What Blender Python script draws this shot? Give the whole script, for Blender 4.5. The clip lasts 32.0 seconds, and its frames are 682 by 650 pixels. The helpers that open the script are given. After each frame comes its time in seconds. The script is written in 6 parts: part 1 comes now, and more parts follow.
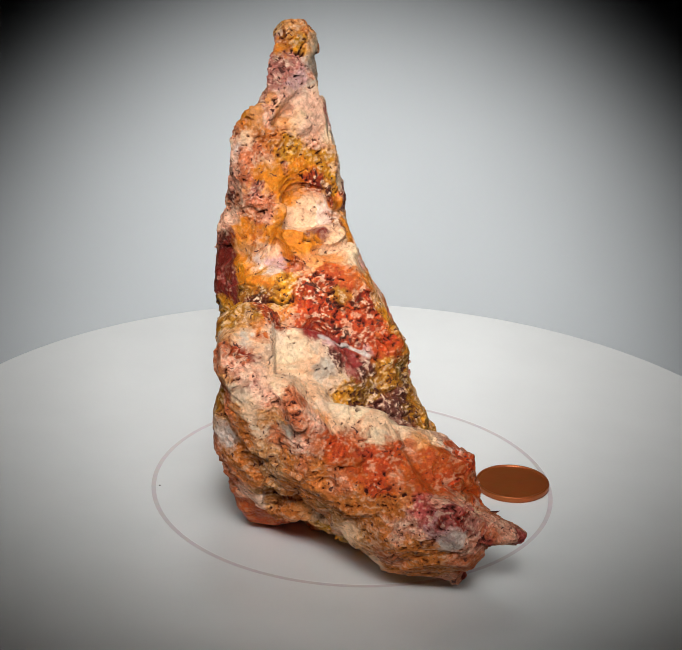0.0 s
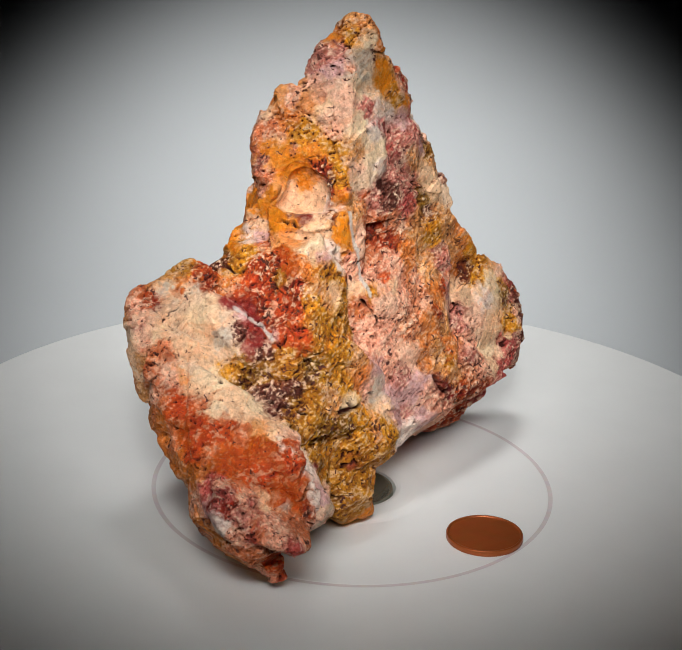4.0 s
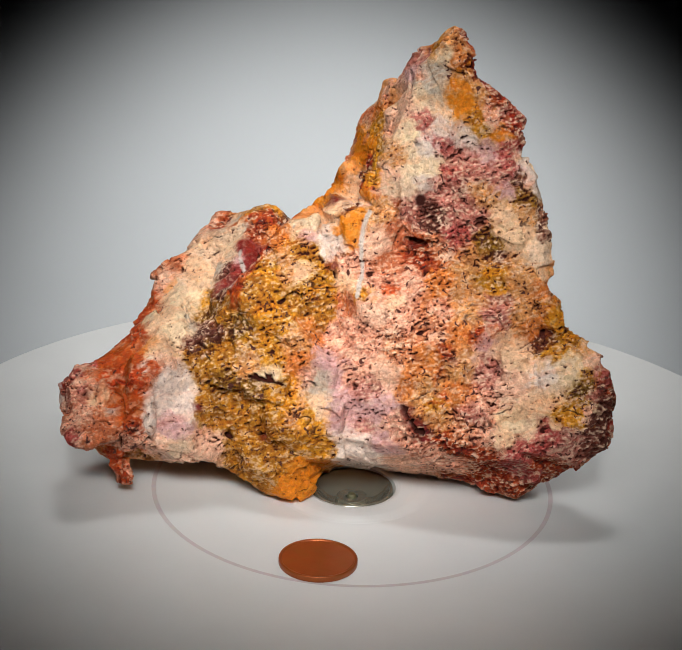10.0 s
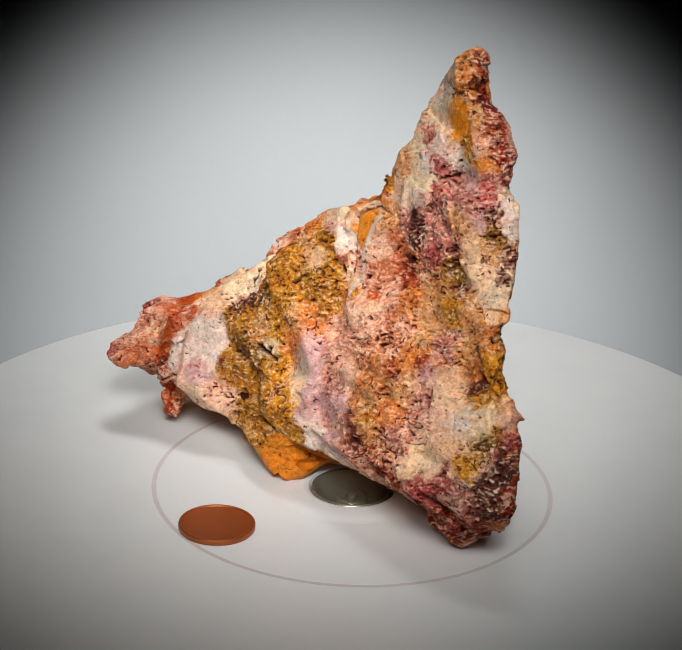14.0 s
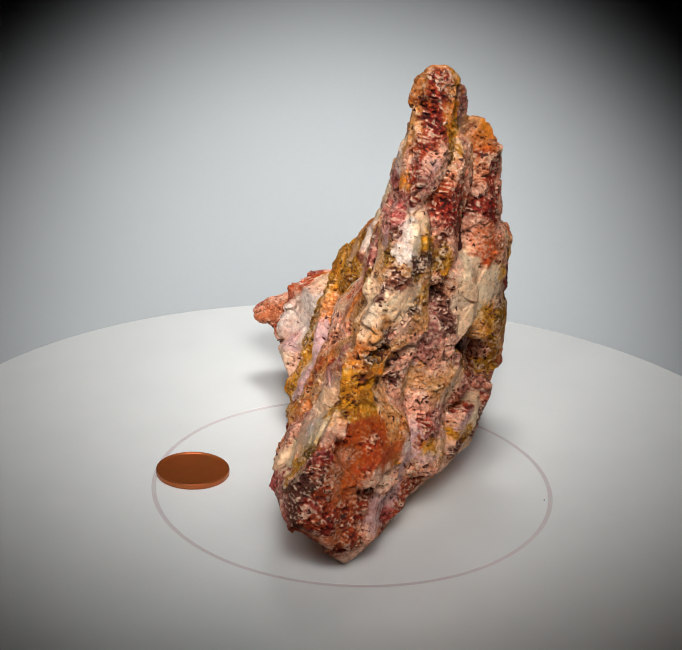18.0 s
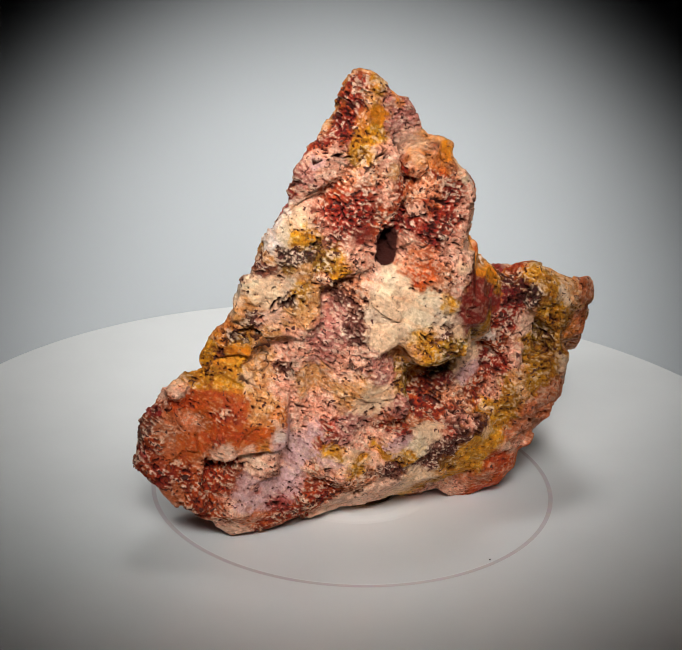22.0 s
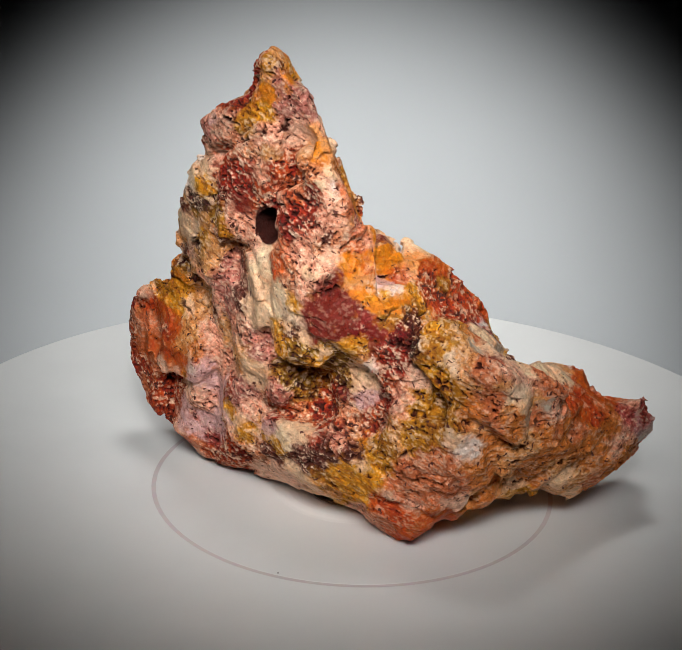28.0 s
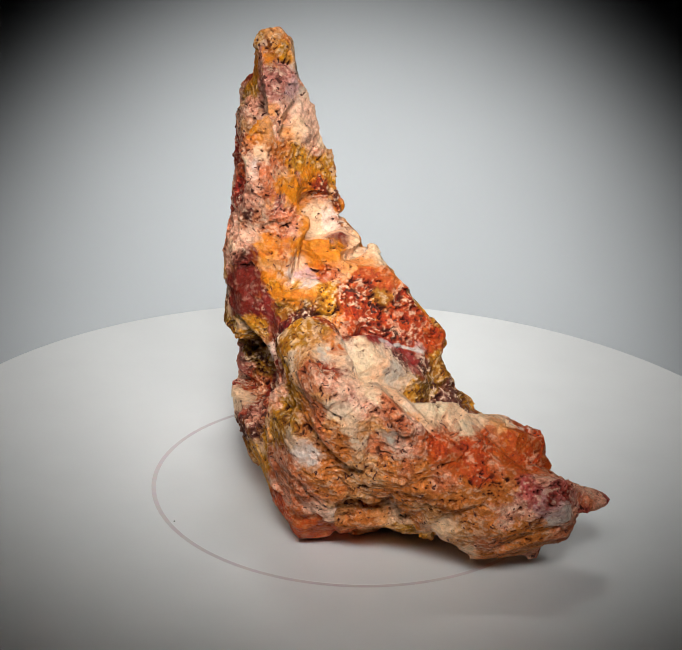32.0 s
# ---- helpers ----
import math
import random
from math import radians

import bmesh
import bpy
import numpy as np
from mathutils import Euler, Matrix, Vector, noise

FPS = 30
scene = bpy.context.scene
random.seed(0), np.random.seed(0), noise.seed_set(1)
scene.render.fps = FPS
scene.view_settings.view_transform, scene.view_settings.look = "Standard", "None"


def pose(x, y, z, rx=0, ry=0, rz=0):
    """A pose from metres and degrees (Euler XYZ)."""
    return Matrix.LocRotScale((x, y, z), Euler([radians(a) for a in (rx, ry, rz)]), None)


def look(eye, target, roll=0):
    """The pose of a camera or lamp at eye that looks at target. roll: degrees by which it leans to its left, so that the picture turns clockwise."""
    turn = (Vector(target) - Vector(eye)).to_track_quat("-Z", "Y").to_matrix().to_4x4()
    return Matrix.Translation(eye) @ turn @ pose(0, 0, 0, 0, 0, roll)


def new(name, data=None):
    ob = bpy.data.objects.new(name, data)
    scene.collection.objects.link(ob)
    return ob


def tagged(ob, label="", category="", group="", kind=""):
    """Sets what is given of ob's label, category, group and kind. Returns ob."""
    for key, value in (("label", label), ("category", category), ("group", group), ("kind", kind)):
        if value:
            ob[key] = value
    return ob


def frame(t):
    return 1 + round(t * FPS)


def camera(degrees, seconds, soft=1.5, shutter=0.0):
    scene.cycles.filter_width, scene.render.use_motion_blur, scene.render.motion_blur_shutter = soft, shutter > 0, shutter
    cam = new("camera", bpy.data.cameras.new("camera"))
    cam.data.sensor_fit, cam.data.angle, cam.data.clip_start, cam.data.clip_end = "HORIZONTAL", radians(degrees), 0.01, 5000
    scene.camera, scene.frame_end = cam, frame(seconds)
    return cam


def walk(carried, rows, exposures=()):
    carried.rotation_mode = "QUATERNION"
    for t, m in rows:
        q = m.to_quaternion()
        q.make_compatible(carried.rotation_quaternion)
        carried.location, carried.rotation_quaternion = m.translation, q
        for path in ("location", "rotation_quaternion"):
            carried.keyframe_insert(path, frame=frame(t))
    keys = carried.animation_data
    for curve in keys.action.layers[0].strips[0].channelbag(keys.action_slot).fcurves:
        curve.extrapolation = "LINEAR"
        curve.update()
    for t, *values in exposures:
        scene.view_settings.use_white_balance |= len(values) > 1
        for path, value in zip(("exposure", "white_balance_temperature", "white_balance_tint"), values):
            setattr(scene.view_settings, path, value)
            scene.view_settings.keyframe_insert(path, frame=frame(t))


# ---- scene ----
cam = camera(18.298, 32.0, soft=0.6)
PLACE = pose(0.0, -0.48756, 0.25370, 66.816, -1.956, 1.360)
walk(cam, [(0.0, PLACE), (32.0, PLACE)])

# ---- light: three soft lamps added above the camera, one overhead and one added on the backdrop, in a dark box ----
world = bpy.data.worlds.new("world")
scene.world = world
world.use_nodes = True
world.node_tree.nodes["Background"].inputs[0].default_value = (0.7, 0.91, 1.0, 1)
world.node_tree.nodes["Background"].inputs[1].default_value = 0.030
scene.view_settings.exposure = 0.0


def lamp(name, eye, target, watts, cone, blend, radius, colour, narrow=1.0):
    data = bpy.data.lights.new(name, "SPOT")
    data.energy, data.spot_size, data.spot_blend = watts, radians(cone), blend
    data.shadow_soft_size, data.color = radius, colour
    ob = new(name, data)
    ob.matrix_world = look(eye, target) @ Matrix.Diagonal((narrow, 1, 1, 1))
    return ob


# narrow soft cones imitate a vignette: the light fades towards the picture's edges
for name, x, watts in (("vignette_key", 0.0, 9.4), ("vignette_west", -0.10, 3.5), ("vignette_east", 0.10, 3.4)):
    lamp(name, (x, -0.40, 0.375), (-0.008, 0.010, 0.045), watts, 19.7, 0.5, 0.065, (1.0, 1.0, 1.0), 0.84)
lamp("overhead_lamp", (0.0, 0.12, 0.58), (0.0, 0.11, 0.0), 11.0, 30.0, 1.0, 0.10, (1.0, 0.99, 0.99), 1.14)
# added pool of light that carries the same edge darkening onto the backdrop
lamp("vignette_backdrop", (0.0, 0.20, 0.12), (-0.02, 1.0, -0.420), 29.0, 42.0, 0.95, 0.03, (1.0, 1.0, 0.97), 1.05)


# ---- materials ----
def material(name, colour, rough=0.5, metal=0.0):
    m = bpy.data.materials.new(name)
    m.use_nodes = True
    b = m.node_tree.nodes["Principled BSDF"]
    b.inputs["Base Color"].default_value = (*colour, 1)
    b.inputs["Roughness"].default_value = rough
    b.inputs["Metallic"].default_value = metal
    return m


def node(m, kind, **values):
    n = m.node_tree.nodes.new(kind)
    for key, value in values.items():
        n.inputs[key.replace("_", " ")].default_value = value
    return n


def link(m, a, i, b, j):
    m.node_tree.links.new(a.outputs[i], b.inputs[j])


def ramp(m, source, out, stops):
    r = m.node_tree.nodes.new("ShaderNodeValToRGB")
    link(m, source, out, r, "Fac")
    e = r.color_ramp.elements
    while len(e) < len(stops):
        e.new(0.5)
    for el, (at, v) in zip(e, stops):
        el.position, el.color = at, (*v, 1) if len(v) == 3 else v
    return r


def mix(m, mode, fac, a, b):
    """a, b: (node, output) or a colour; fac: (node, output) or a number."""
    n = m.node_tree.nodes.new("ShaderNodeMix")
    n.data_type, n.blend_type = "RGBA", mode
    for slot, v in ((0, fac), (6, a), (7, b)):
        if isinstance(v, tuple) and not isinstance(v[0], (int, float)):
            m.node_tree.links.new(v[0].outputs[v[1]], n.inputs[slot])
        else:
            n.inputs[slot].default_value = v if slot == 0 else (*v, 1)
    return n


def relief(m, source, out, strength, distance, before=None):
    b = node(m, "ShaderNodeBump", Strength=strength, Distance=distance)
    link(m, source, out, b, "Height")
    if before:
        link(m, before, "Normal", b, "Normal")
    link(m, b, "Normal", m.node_tree.nodes["Principled BSDF"], "Normal")
    return b


def worn(name, colour, rough, metal=0.0, grain=900.0, tint=0.06, bump=0.00003):
    """A plain surface with faint mottling, smears and fine relief."""
    m = material(name, colour, rough, metal)
    bsdf = m.node_tree.nodes["Principled BSDF"]
    at = m.node_tree.nodes.new("ShaderNodeTexCoord")
    fine = node(m, "ShaderNodeTexNoise", Scale=grain, Detail=4.0)
    wide = node(m, "ShaderNodeTexNoise", Scale=grain / 25, Detail=5.0)
    for n in (fine, wide):
        link(m, at, "Object", n, "Vector")
    dark = tuple(c * (1 - 2.5 * tint) for c in colour)
    shade = ramp(m, wide, "Fac", [(0.3, dark), (0.62, colour)])
    link(m, mix(m, "MULTIPLY", tint * 3, (shade, "Color"), (fine, "Color")), 2, bsdf, "Base Color")
    r = m.node_tree.nodes.new("ShaderNodeMapRange")
    link(m, wide, "Fac", r, "Value")
    r.inputs["To Min"].default_value, r.inputs["To Max"].default_value = rough * 0.8, rough * 1.25
    link(m, r, "Result", bsdf, "Roughness")
    relief(m, fine, "Fac", 0.4, bump)
    return m


PLASTIC = worn("white_plastic", (0.80, 0.81, 0.79), 0.34, grain=1500, tint=0.012, bump=0.00001)
PAPER = worn("backdrop_paper", (0.755, 0.785, 0.82), 0.9, grain=300, tint=0.01, bump=0.00004)
COPPER = worn("worn_copper", (0.52, 0.13, 0.030), 0.36, 0.55, grain=300, tint=0.10, bump=0.00025)
STEEL = worn("greenish_steel", (0.38, 0.37, 0.29), 0.24, 0.7, grain=900, tint=0.03)
DARK_MATTE = worn("dark_matte", (0.07, 0.07, 0.075), 0.9, grain=12, tint=0.05)
DUST = material("dark_dust", (0.03, 0.02, 0.02), 0.9)
RING_SHADE = worn("pinkish_ring_shade", (0.76, 0.69, 0.68), 0.5, grain=450, tint=0.07)
BRASS = worn("dull_brass", (0.36, 0.34, 0.20), 0.35, 0.7, grain=900, tint=0.05)


# ---- the dark box added round the set, the backdrop and the table ----
def part(name, bm, mat, parent=None, label="", smooth=False):
    me = bpy.data.meshes.new(name)
    bm.to_mesh(me)
    bm.free()
    me.materials.append(mat)
    if smooth:
        me.shade_smooth()
    ob = new(name, me)
    ob.parent = parent
    if label:
        tagged(ob, label)
    return ob


def box(x0, y0, z0, x1, y1, z1, bevel=0.0):
    bm = bmesh.new()
    bmesh.ops.create_cube(bm, size=1.0)
    bmesh.ops.scale(bm, vec=(x1 - x0, y1 - y0, z1 - z0), verts=bm.verts)
    bmesh.ops.translate(bm, vec=((x0 + x1) / 2, (y0 + y1) / 2, (z0 + z1) / 2), verts=bm.verts)
    if bevel:
        bmesh.ops.bevel(bm, geom=bm.edges, offset=bevel, segments=2, profile=0.5, affect="EDGES")
    return bm


def lathe(profile, steps=128):
    """A solid turned about the z axis; profile: (radius, height) in mm from the axis outwards and back."""
    bm = bmesh.new()
    rings = []
    for r, z in profile:
        if r < 1e-6:
            rings.append([bm.verts.new((0, 0, z / 1000))] * steps)
        else:
            rings.append([bm.verts.new((r / 1000 * math.cos(2 * math.pi * k / steps), r / 1000 * math.sin(2 * math.pi * k / steps), z / 1000)) for k in range(steps)])
    for a, b in zip(rings, rings[1:]):
        for k in range(steps):
            loop = []
            for v in (a[k], a[(k + 1) % steps], b[(k + 1) % steps], b[k]):
                if v not in loop:
                    loop.append(v)
            if len(loop) > 2:
                bm.faces.new(loop)
    bmesh.ops.recalc_face_normals(bm, faces=bm.faces)
    return bm


TOP, FLOOR, SURROUND = -0.040, -0.790, 1.6
# unseen dark box round the set, added to keep bounced light off the platter
for name, lo, hi in (("floor", (-SURROUND, -SURROUND, FLOOR - 0.1), (SURROUND, SURROUND, FLOOR)),
                     ("surround_top", (-SURROUND, -SURROUND, 1.6), (SURROUND, SURROUND, 1.7)),
                     ("surround_north", (-SURROUND, SURROUND, FLOOR), (SURROUND, SURROUND + 0.1, 1.6)),
                     ("surround_south", (-SURROUND, -SURROUND - 0.1, FLOOR), (SURROUND, -SURROUND, 1.6)),
                     ("surround_east", (SURROUND, -SURROUND, FLOOR), (SURROUND + 0.1, SURROUND, 1.6)),
                     ("surround_west", (-SURROUND - 0.1, -SURROUND, FLOOR), (-SURROUND, SURROUND, 1.6))):
    tagged(part(name, box(*lo, *hi), DARK_MATTE), "plain dark side of an unseen box added to limit bounced light", "room", kind="structure")


def hanging_sheet():
    """Backdrop paper that hangs behind the table and curves out over the floor."""
    line = [(1.0, 1.2), (1.0, FLOOR + 0.12)]
    line += [(1.0 - 0.1 * (1 - math.cos(a)), FLOOR + 0.12 - 0.1 * math.sin(a)) for a in np.linspace(0.15, math.pi / 2, 9)]
    line += [(0.55, FLOOR + 0.02)]
    bm = bmesh.new()
    front = [[bm.verts.new((x, y, z)) for x in (-0.9, 0.9)] for y, z in line]
    back = [[bm.verts.new((x, y + 0.004, z - 0.004)) for x in (-0.9, 0.9)] for y, z in line]
    for k in range(len(line) - 1):
        bm.faces.new((front[k][0], front[k][1], front[k + 1][1], front[k + 1][0]))
        bm.faces.new((back[k][1], back[k][0], back[k + 1][0], back[k + 1][1]))
        for s in (0, 1):
            bm.faces.new((front[k][s], front[k + 1][s], back[k + 1][s], back[k][s]))
    for k in (0, -1):
        bm.faces.new((front[k][0], front[k][1], back[k][1], back[k][0]))
    bmesh.ops.recalc_face_normals(bm, faces=bm.faces)
    return bm


tagged(part("backdrop", hanging_sheet(), PAPER, smooth=True), "pale grey paper backdrop hanging behind the turntable", "backdrop", kind="structure")


def stand():
    top = new("side_table")
    tagged(top, "plain dark wooden table under the white turntable", "table")
    part("tabletop", box(-0.20, -0.25, TOP - 0.025, 0.20, 0.09, TOP, 0.002), DARK_MATTE, top)
    for x in (-0.17, 0.17):
        for y in (-0.22, 0.06):
            part("leg", box(x - 0.02, y - 0.02, FLOOR, x + 0.02, y + 0.02, TOP - 0.025, 0.002), DARK_MATTE, top)


stand()


# ---- the turntable ----
def turntable():
    top = new("turntable")
    tagged(top, "round white plastic display turntable, slowly turning", "turntable")
    rim = [(122.2 + 0.8 * math.sin(a), -0.8 + 0.8 * math.cos(a)) for a in np.linspace(0, math.pi / 2, 5)]
    part("platter", lathe([(20.2, -3.0), (20.2, 0.0), (50.4, 0.0), (50.7, -0.06), (51.2, -0.12), (51.7, -0.06), (52.0, 0.0), *rim,
                           (123.0, -9.0), (121.0, -11.0), (20.2, -11.0), (20.2, -3.0)], 256), PLASTIC, top, smooth=False)
    part("hub_plate", lathe([(10.9, -2.4), (11.3, -0.2), (11.9, 0.10), (12.6, 0.32), (15.5, 0.42), (17.2, 0.38), (18.8, 0.20), (19.6, 0.08), (20.5, 0.012), (20.5, -0.6), (20.5, -4.0), (10.9, -4.0), (10.9, -2.4)]), PLASTIC, top, "raised white plastic ring round the hub")
    # the groove's shading as colour, a little darker and pinker than the platter
    part("ring_line", lathe([(50.6, -0.2), (50.6, -0.045), (51.2, -0.07), (51.8, -0.045), (51.8, -0.2), (50.6, -0.2)], 256), RING_SHADE, top, "thin brownish pink line, the ring groove's shading put into colour")
    cup = part("hub_cup", lathe([(0, -4.2), (3.6, -4.1), (6.2, -3.6), (8.4, -2.3), (9.6, -0.55), (10.0, -0.25), (10.5, -0.3), (10.7, -1.2), (10.7, -5.4), (0, -5.4)]), STEEL, top, "shiny greenish grey metal cup in the hub", smooth=True)
    part("washer", lathe([(1.5, -3.2), (1.7, -3.0), (3.6, -2.9), (4.0, -3.1), (4.2, -4.3), (1.5, -4.3), (1.5, -3.2)], 48), STEEL, cup, "small round metal washer", smooth=False)
    part("screw", lathe([(0, -2.3), (0.8, -2.3), (1.1, -2.5), (1.2, -2.9), (1.3, -4.4), (0, -4.4)], 32), BRASS, cup, "small dull brass screw", smooth=False)
    part("base", lathe([(0, -11.2), (60, -11.2), (62, -13.0), (66, -38.0), (64, -40.0), (0, -40.0)]), PLASTIC, top, "round white plastic foot")
    speck = lathe([(0, 0.16), (0.16, 0.14), (0.22, 0.0), (0, 0.0)], 10)
    bmesh.ops.translate(speck, vec=(-0.0494, -0.0047, 0.0), verts=speck.verts)
    part("dust_speck", speck, DUST, top, "tiny dark speck of dust")
    return top


TURNTABLE = turntable()


# ---- the coin ----
def coin():
    top = new("coin")
    tagged(top, "worn copper coin lying flat on the white turntable", "coin")
    part("disc", lathe([(0, 1.22), (8.5, 1.22), (8.75, 1.24), (8.75, 0.16), (8.5, 0.2), (0, 0.2)], 96), COPPER, top)
    part("rim", lathe([(8.75, 1.2), (8.85, 1.45), (9.2, 1.52), (9.45, 1.46), (9.525, 1.3), (9.525, 0.2), (9.4, 0.03), (9.1, 0.0), (8.85, 0.05), (8.75, 0.3), (8.75, 1.2)], 128), COPPER, top, "raised polished copper rim", smooth=True)
    return top


COIN = coin()


# ---- the stone: convex fragments fused together, then chipped, pitted and coloured; all in millimetres ----
AXES = np.array([(1, 0, 0), (0, 1, 0), (0, 0, 1), (1, 1, 0), (1, -1, 0), (1, 0, 1), (1, 0, -1), (0, 1, 1), (0, 1, -1)], np.float32)
AXES /= np.linalg.norm(AXES, axis=1)[:, None]
STEP = 0.45
LOW = np.array((-44.0, -82.0, -1.2), np.float32)
SIZE = np.ceil((np.array((42.0, 72.0, 126.0)) - LOW) / STEP).astype(int)
FIELD = np.full(SIZE, 5.0, np.float32)
LINES = [(LOW[a] + STEP * np.arange(SIZE[a], dtype=np.float32)) for a in range(3)]


def window(lo, hi):
    """The slices of the grid between two corners, and its three coordinate lines there."""
    cut = []
    for a in range(3):
        i = int(max(0, (lo[a] - LOW[a]) // STEP))
        j = int(min(SIZE[a], (hi[a] - LOW[a]) // STEP + 2))
        cut.append(slice(i, max(j, i + 1)))
    x, y, z = (LINES[a][cut[a]] for a in range(3))
    return tuple(cut), x[:, None, None], y[None, :, None], z[None, None, :]


def fragment(x, y, z, ahead, behind):
    """Fuses a convex fragment to the stone: its centre and how far its facets lie along and against the nine axes."""
    at = np.array((x, y, z))
    ahead, behind = np.array(ahead), np.array(behind)
    cut, gx, gy, gz = window(at - behind[:3] - 4, at + ahead[:3] + 4)
    total = 0
    for k, (ax, ay, az) in enumerate(AXES):
        q = (gx - x) * ax + (gy - y) * ay + (gz - z) * az
        total = total + np.exp(np.clip((q - ahead[k]) * 2, -40, 12)) + np.exp(np.clip((-q - behind[k]) * 2, -40, 12))
    d = 0.5 * np.log(total)
    f = FIELD[cut]
    h = np.clip(0.5 - np.abs(d - f) / 2.0, 0, 1)
    FIELD[cut] = np.minimum(np.minimum(d, f) - h * h * 0.5, 5.0)


def swell(x, y, z, r, height):
    """Raises (or, below zero, sinks) the skin round a place."""
    cut, gx, gy, gz = window((x - 2.6 * r, y - 2.6 * r, z - 2.6 * r), (x + 2.6 * r, y + 2.6 * r, z + 2.6 * r))
    FIELD[cut] -= height * np.exp(-((gx - x) ** 2 + (gy - y) ** 2 + (gz - z) ** 2) / r ** 2)


def chip(x, y, z, nx, ny, nz, r):
    """Strikes off what stands out beyond a plane, within r of a place on it."""
    cut, gx, gy, gz = window((x - r, y - r, z - r), (x + r, y + r, z + r))
    dx, dy, dz = gx - x, gy - y, gz - z
    FIELD[cut] = np.maximum(FIELD[cut], np.minimum(dx * nx + dy * ny + dz * nz, r - np.sqrt(dx * dx + dy * dy + dz * dz)))


SHADED_HOLLOWS = []


def hollow(x, y, z, rx, ry, rz, shaded=False):
    """Cuts an egg-shaped cavity, its walls painted dark for its shade or left plain."""
    if shaded:
        SHADED_HOLLOWS.append(((x, y, z), (rx, ry, rz)))
    m = max(rx, ry, rz) + 2
    cut, gx, gy, gz = window((x - m, y - m, z - m), (x + m, y + m, z + m))
    d = (np.sqrt(((gx - x) / rx) ** 2 + ((gy - y) / ry) ** 2 + ((gz - z) / rz) ** 2) - 1) * min(rx, ry, rz)
    FIELD[cut] = np.maximum(FIELD[cut], -d)


def spur(a, b, ra, rb):
    """Fuses a tapering spike from a to b."""
    a, b = np.array(a, float), np.array(b, float)
    lo, hi = np.minimum(a, b) - ra - 3, np.maximum(a, b) + ra + 3
    cut, gx, gy, gz = window(lo, hi)
    v = b - a
    t = np.clip(((gx - a[0]) * v[0] + (gy - a[1]) * v[1] + (gz - a[2]) * v[2]) / (v @ v), 0, 1)
    d = np.sqrt((gx - a[0] - t * v[0]) ** 2 + (gy - a[1] - t * v[1]) ** 2 + (gz - a[2] - t * v[2]) ** 2) - ra - t * (rb - ra)
    FIELD[cut] = np.minimum(FIELD[cut], d)


fragment(-10.8, -4.1, 67.7, (11.0, 17.8, 6.9, 11.9, 7.6, 8.8, 25.5, 14.8, 15.7), (29.8, 28.3, 27.1, 13.1, 20.7, 22.8, 28.9, 23.3, 30.4))
fragment(25.1, -56.4, 21.1, (19.1, 18.0, 10.5, 12.8, 13.1, 8.0, 9.1, 28.6, 10.2), (20.5, 11.5, 19.6, 13.3, 7.6, 18.9, 17.2, 13.3, 22.9))
fragment(-5.5, 41.0, 15.2, (24.7, 19.7, 46.3, 6.5, 9.1, 43.3, 10.5, 33.1, 11.3), (8.6, 21.0, 15.0, 21.6, 7.8, 11.5, 17.3, 14.3, 39.3))
fragment(-23.4, -22.5, 14.4, (17.4, 36.9, 26.0, 16.8, 26.0, 17.0, 15.4, 23.7, 14.9), (6.3, 19.1, 18.3, 9.9, 35.8, 7.9, 14.8, 12.3, 27.2))
fragment(-9.8, 41.3, 64.3, (5.7, 30.2, 35.1, 30.1, 29.2, 2.9, 27.1, 32.5, 37.1), (12.1, 28.7, 18.3, 18.2, 4.2, 11.4, 36.6, 25.5, 23.5))
fragment(9.6, -8.4, 26.1, (11.6, 10.6, 23.9, 11.6, 13.1, 6.3, 12.5, 22.6, 22.9), (10.5, 18.9, 14.2, 19.9, 11.4, 17.0, 25.5, 24.5, 15.3))
fragment(-14.3, -52.1, 40.4, (20.7, 15.2, 12.6, 23.5, 26.3, 8.5, 17.6, 13.4, 16.9), (24.4, 7.8, 25.5, 4.5, 22.9, 15.7, 28.7, 11.8, 28.7))
fragment(-19.2, 17.2, 102.3, (6.8, 32.0, 22.5, 14.2, 10.8, 12.7, 24.9, 9.8, 27.9), (4.9, 38.8, 26.6, 39.8, 13.0, 8.4, 21.1, 35.5, 13.3))
fragment(-20.2, 15.8, 42.4, (9.8, 10.7, 16.7, 21.6, 23.2, 25.9, 20.6, 24.7, 27.0), (7.5, 23.5, 21.0, 11.2, 7.5, 12.2, 24.6, 24.9, 20.2))
fragment(6.6, -19.0, 45.5, (6.1, 17.4, 23.2, 29.9, 9.9, 8.8, 16.4, 6.0, 24.7), (33.7, 20.7, 22.3, 17.6, 24.5, 13.3, 40.5, 21.1, 15.5))
fragment(1.8, -33.8, 10.5, (13.5, 25.5, 39.0, 40.6, 22.0, 27.0, 10.8, 26.8, 27.7), (20.6, 37.8, 9.9, 16.4, 13.9, 7.7, 16.2, 8.6, 53.4))
fragment(-22.1, -20.5, 54.3, (35.0, 20.0, 13.0, 23.2, 13.5, 31.9, 28.9, 25.4, 7.5), (7.5, 12.7, 42.7, 23.5, 19.1, 41.2, 9.6, 45.0, 9.3))
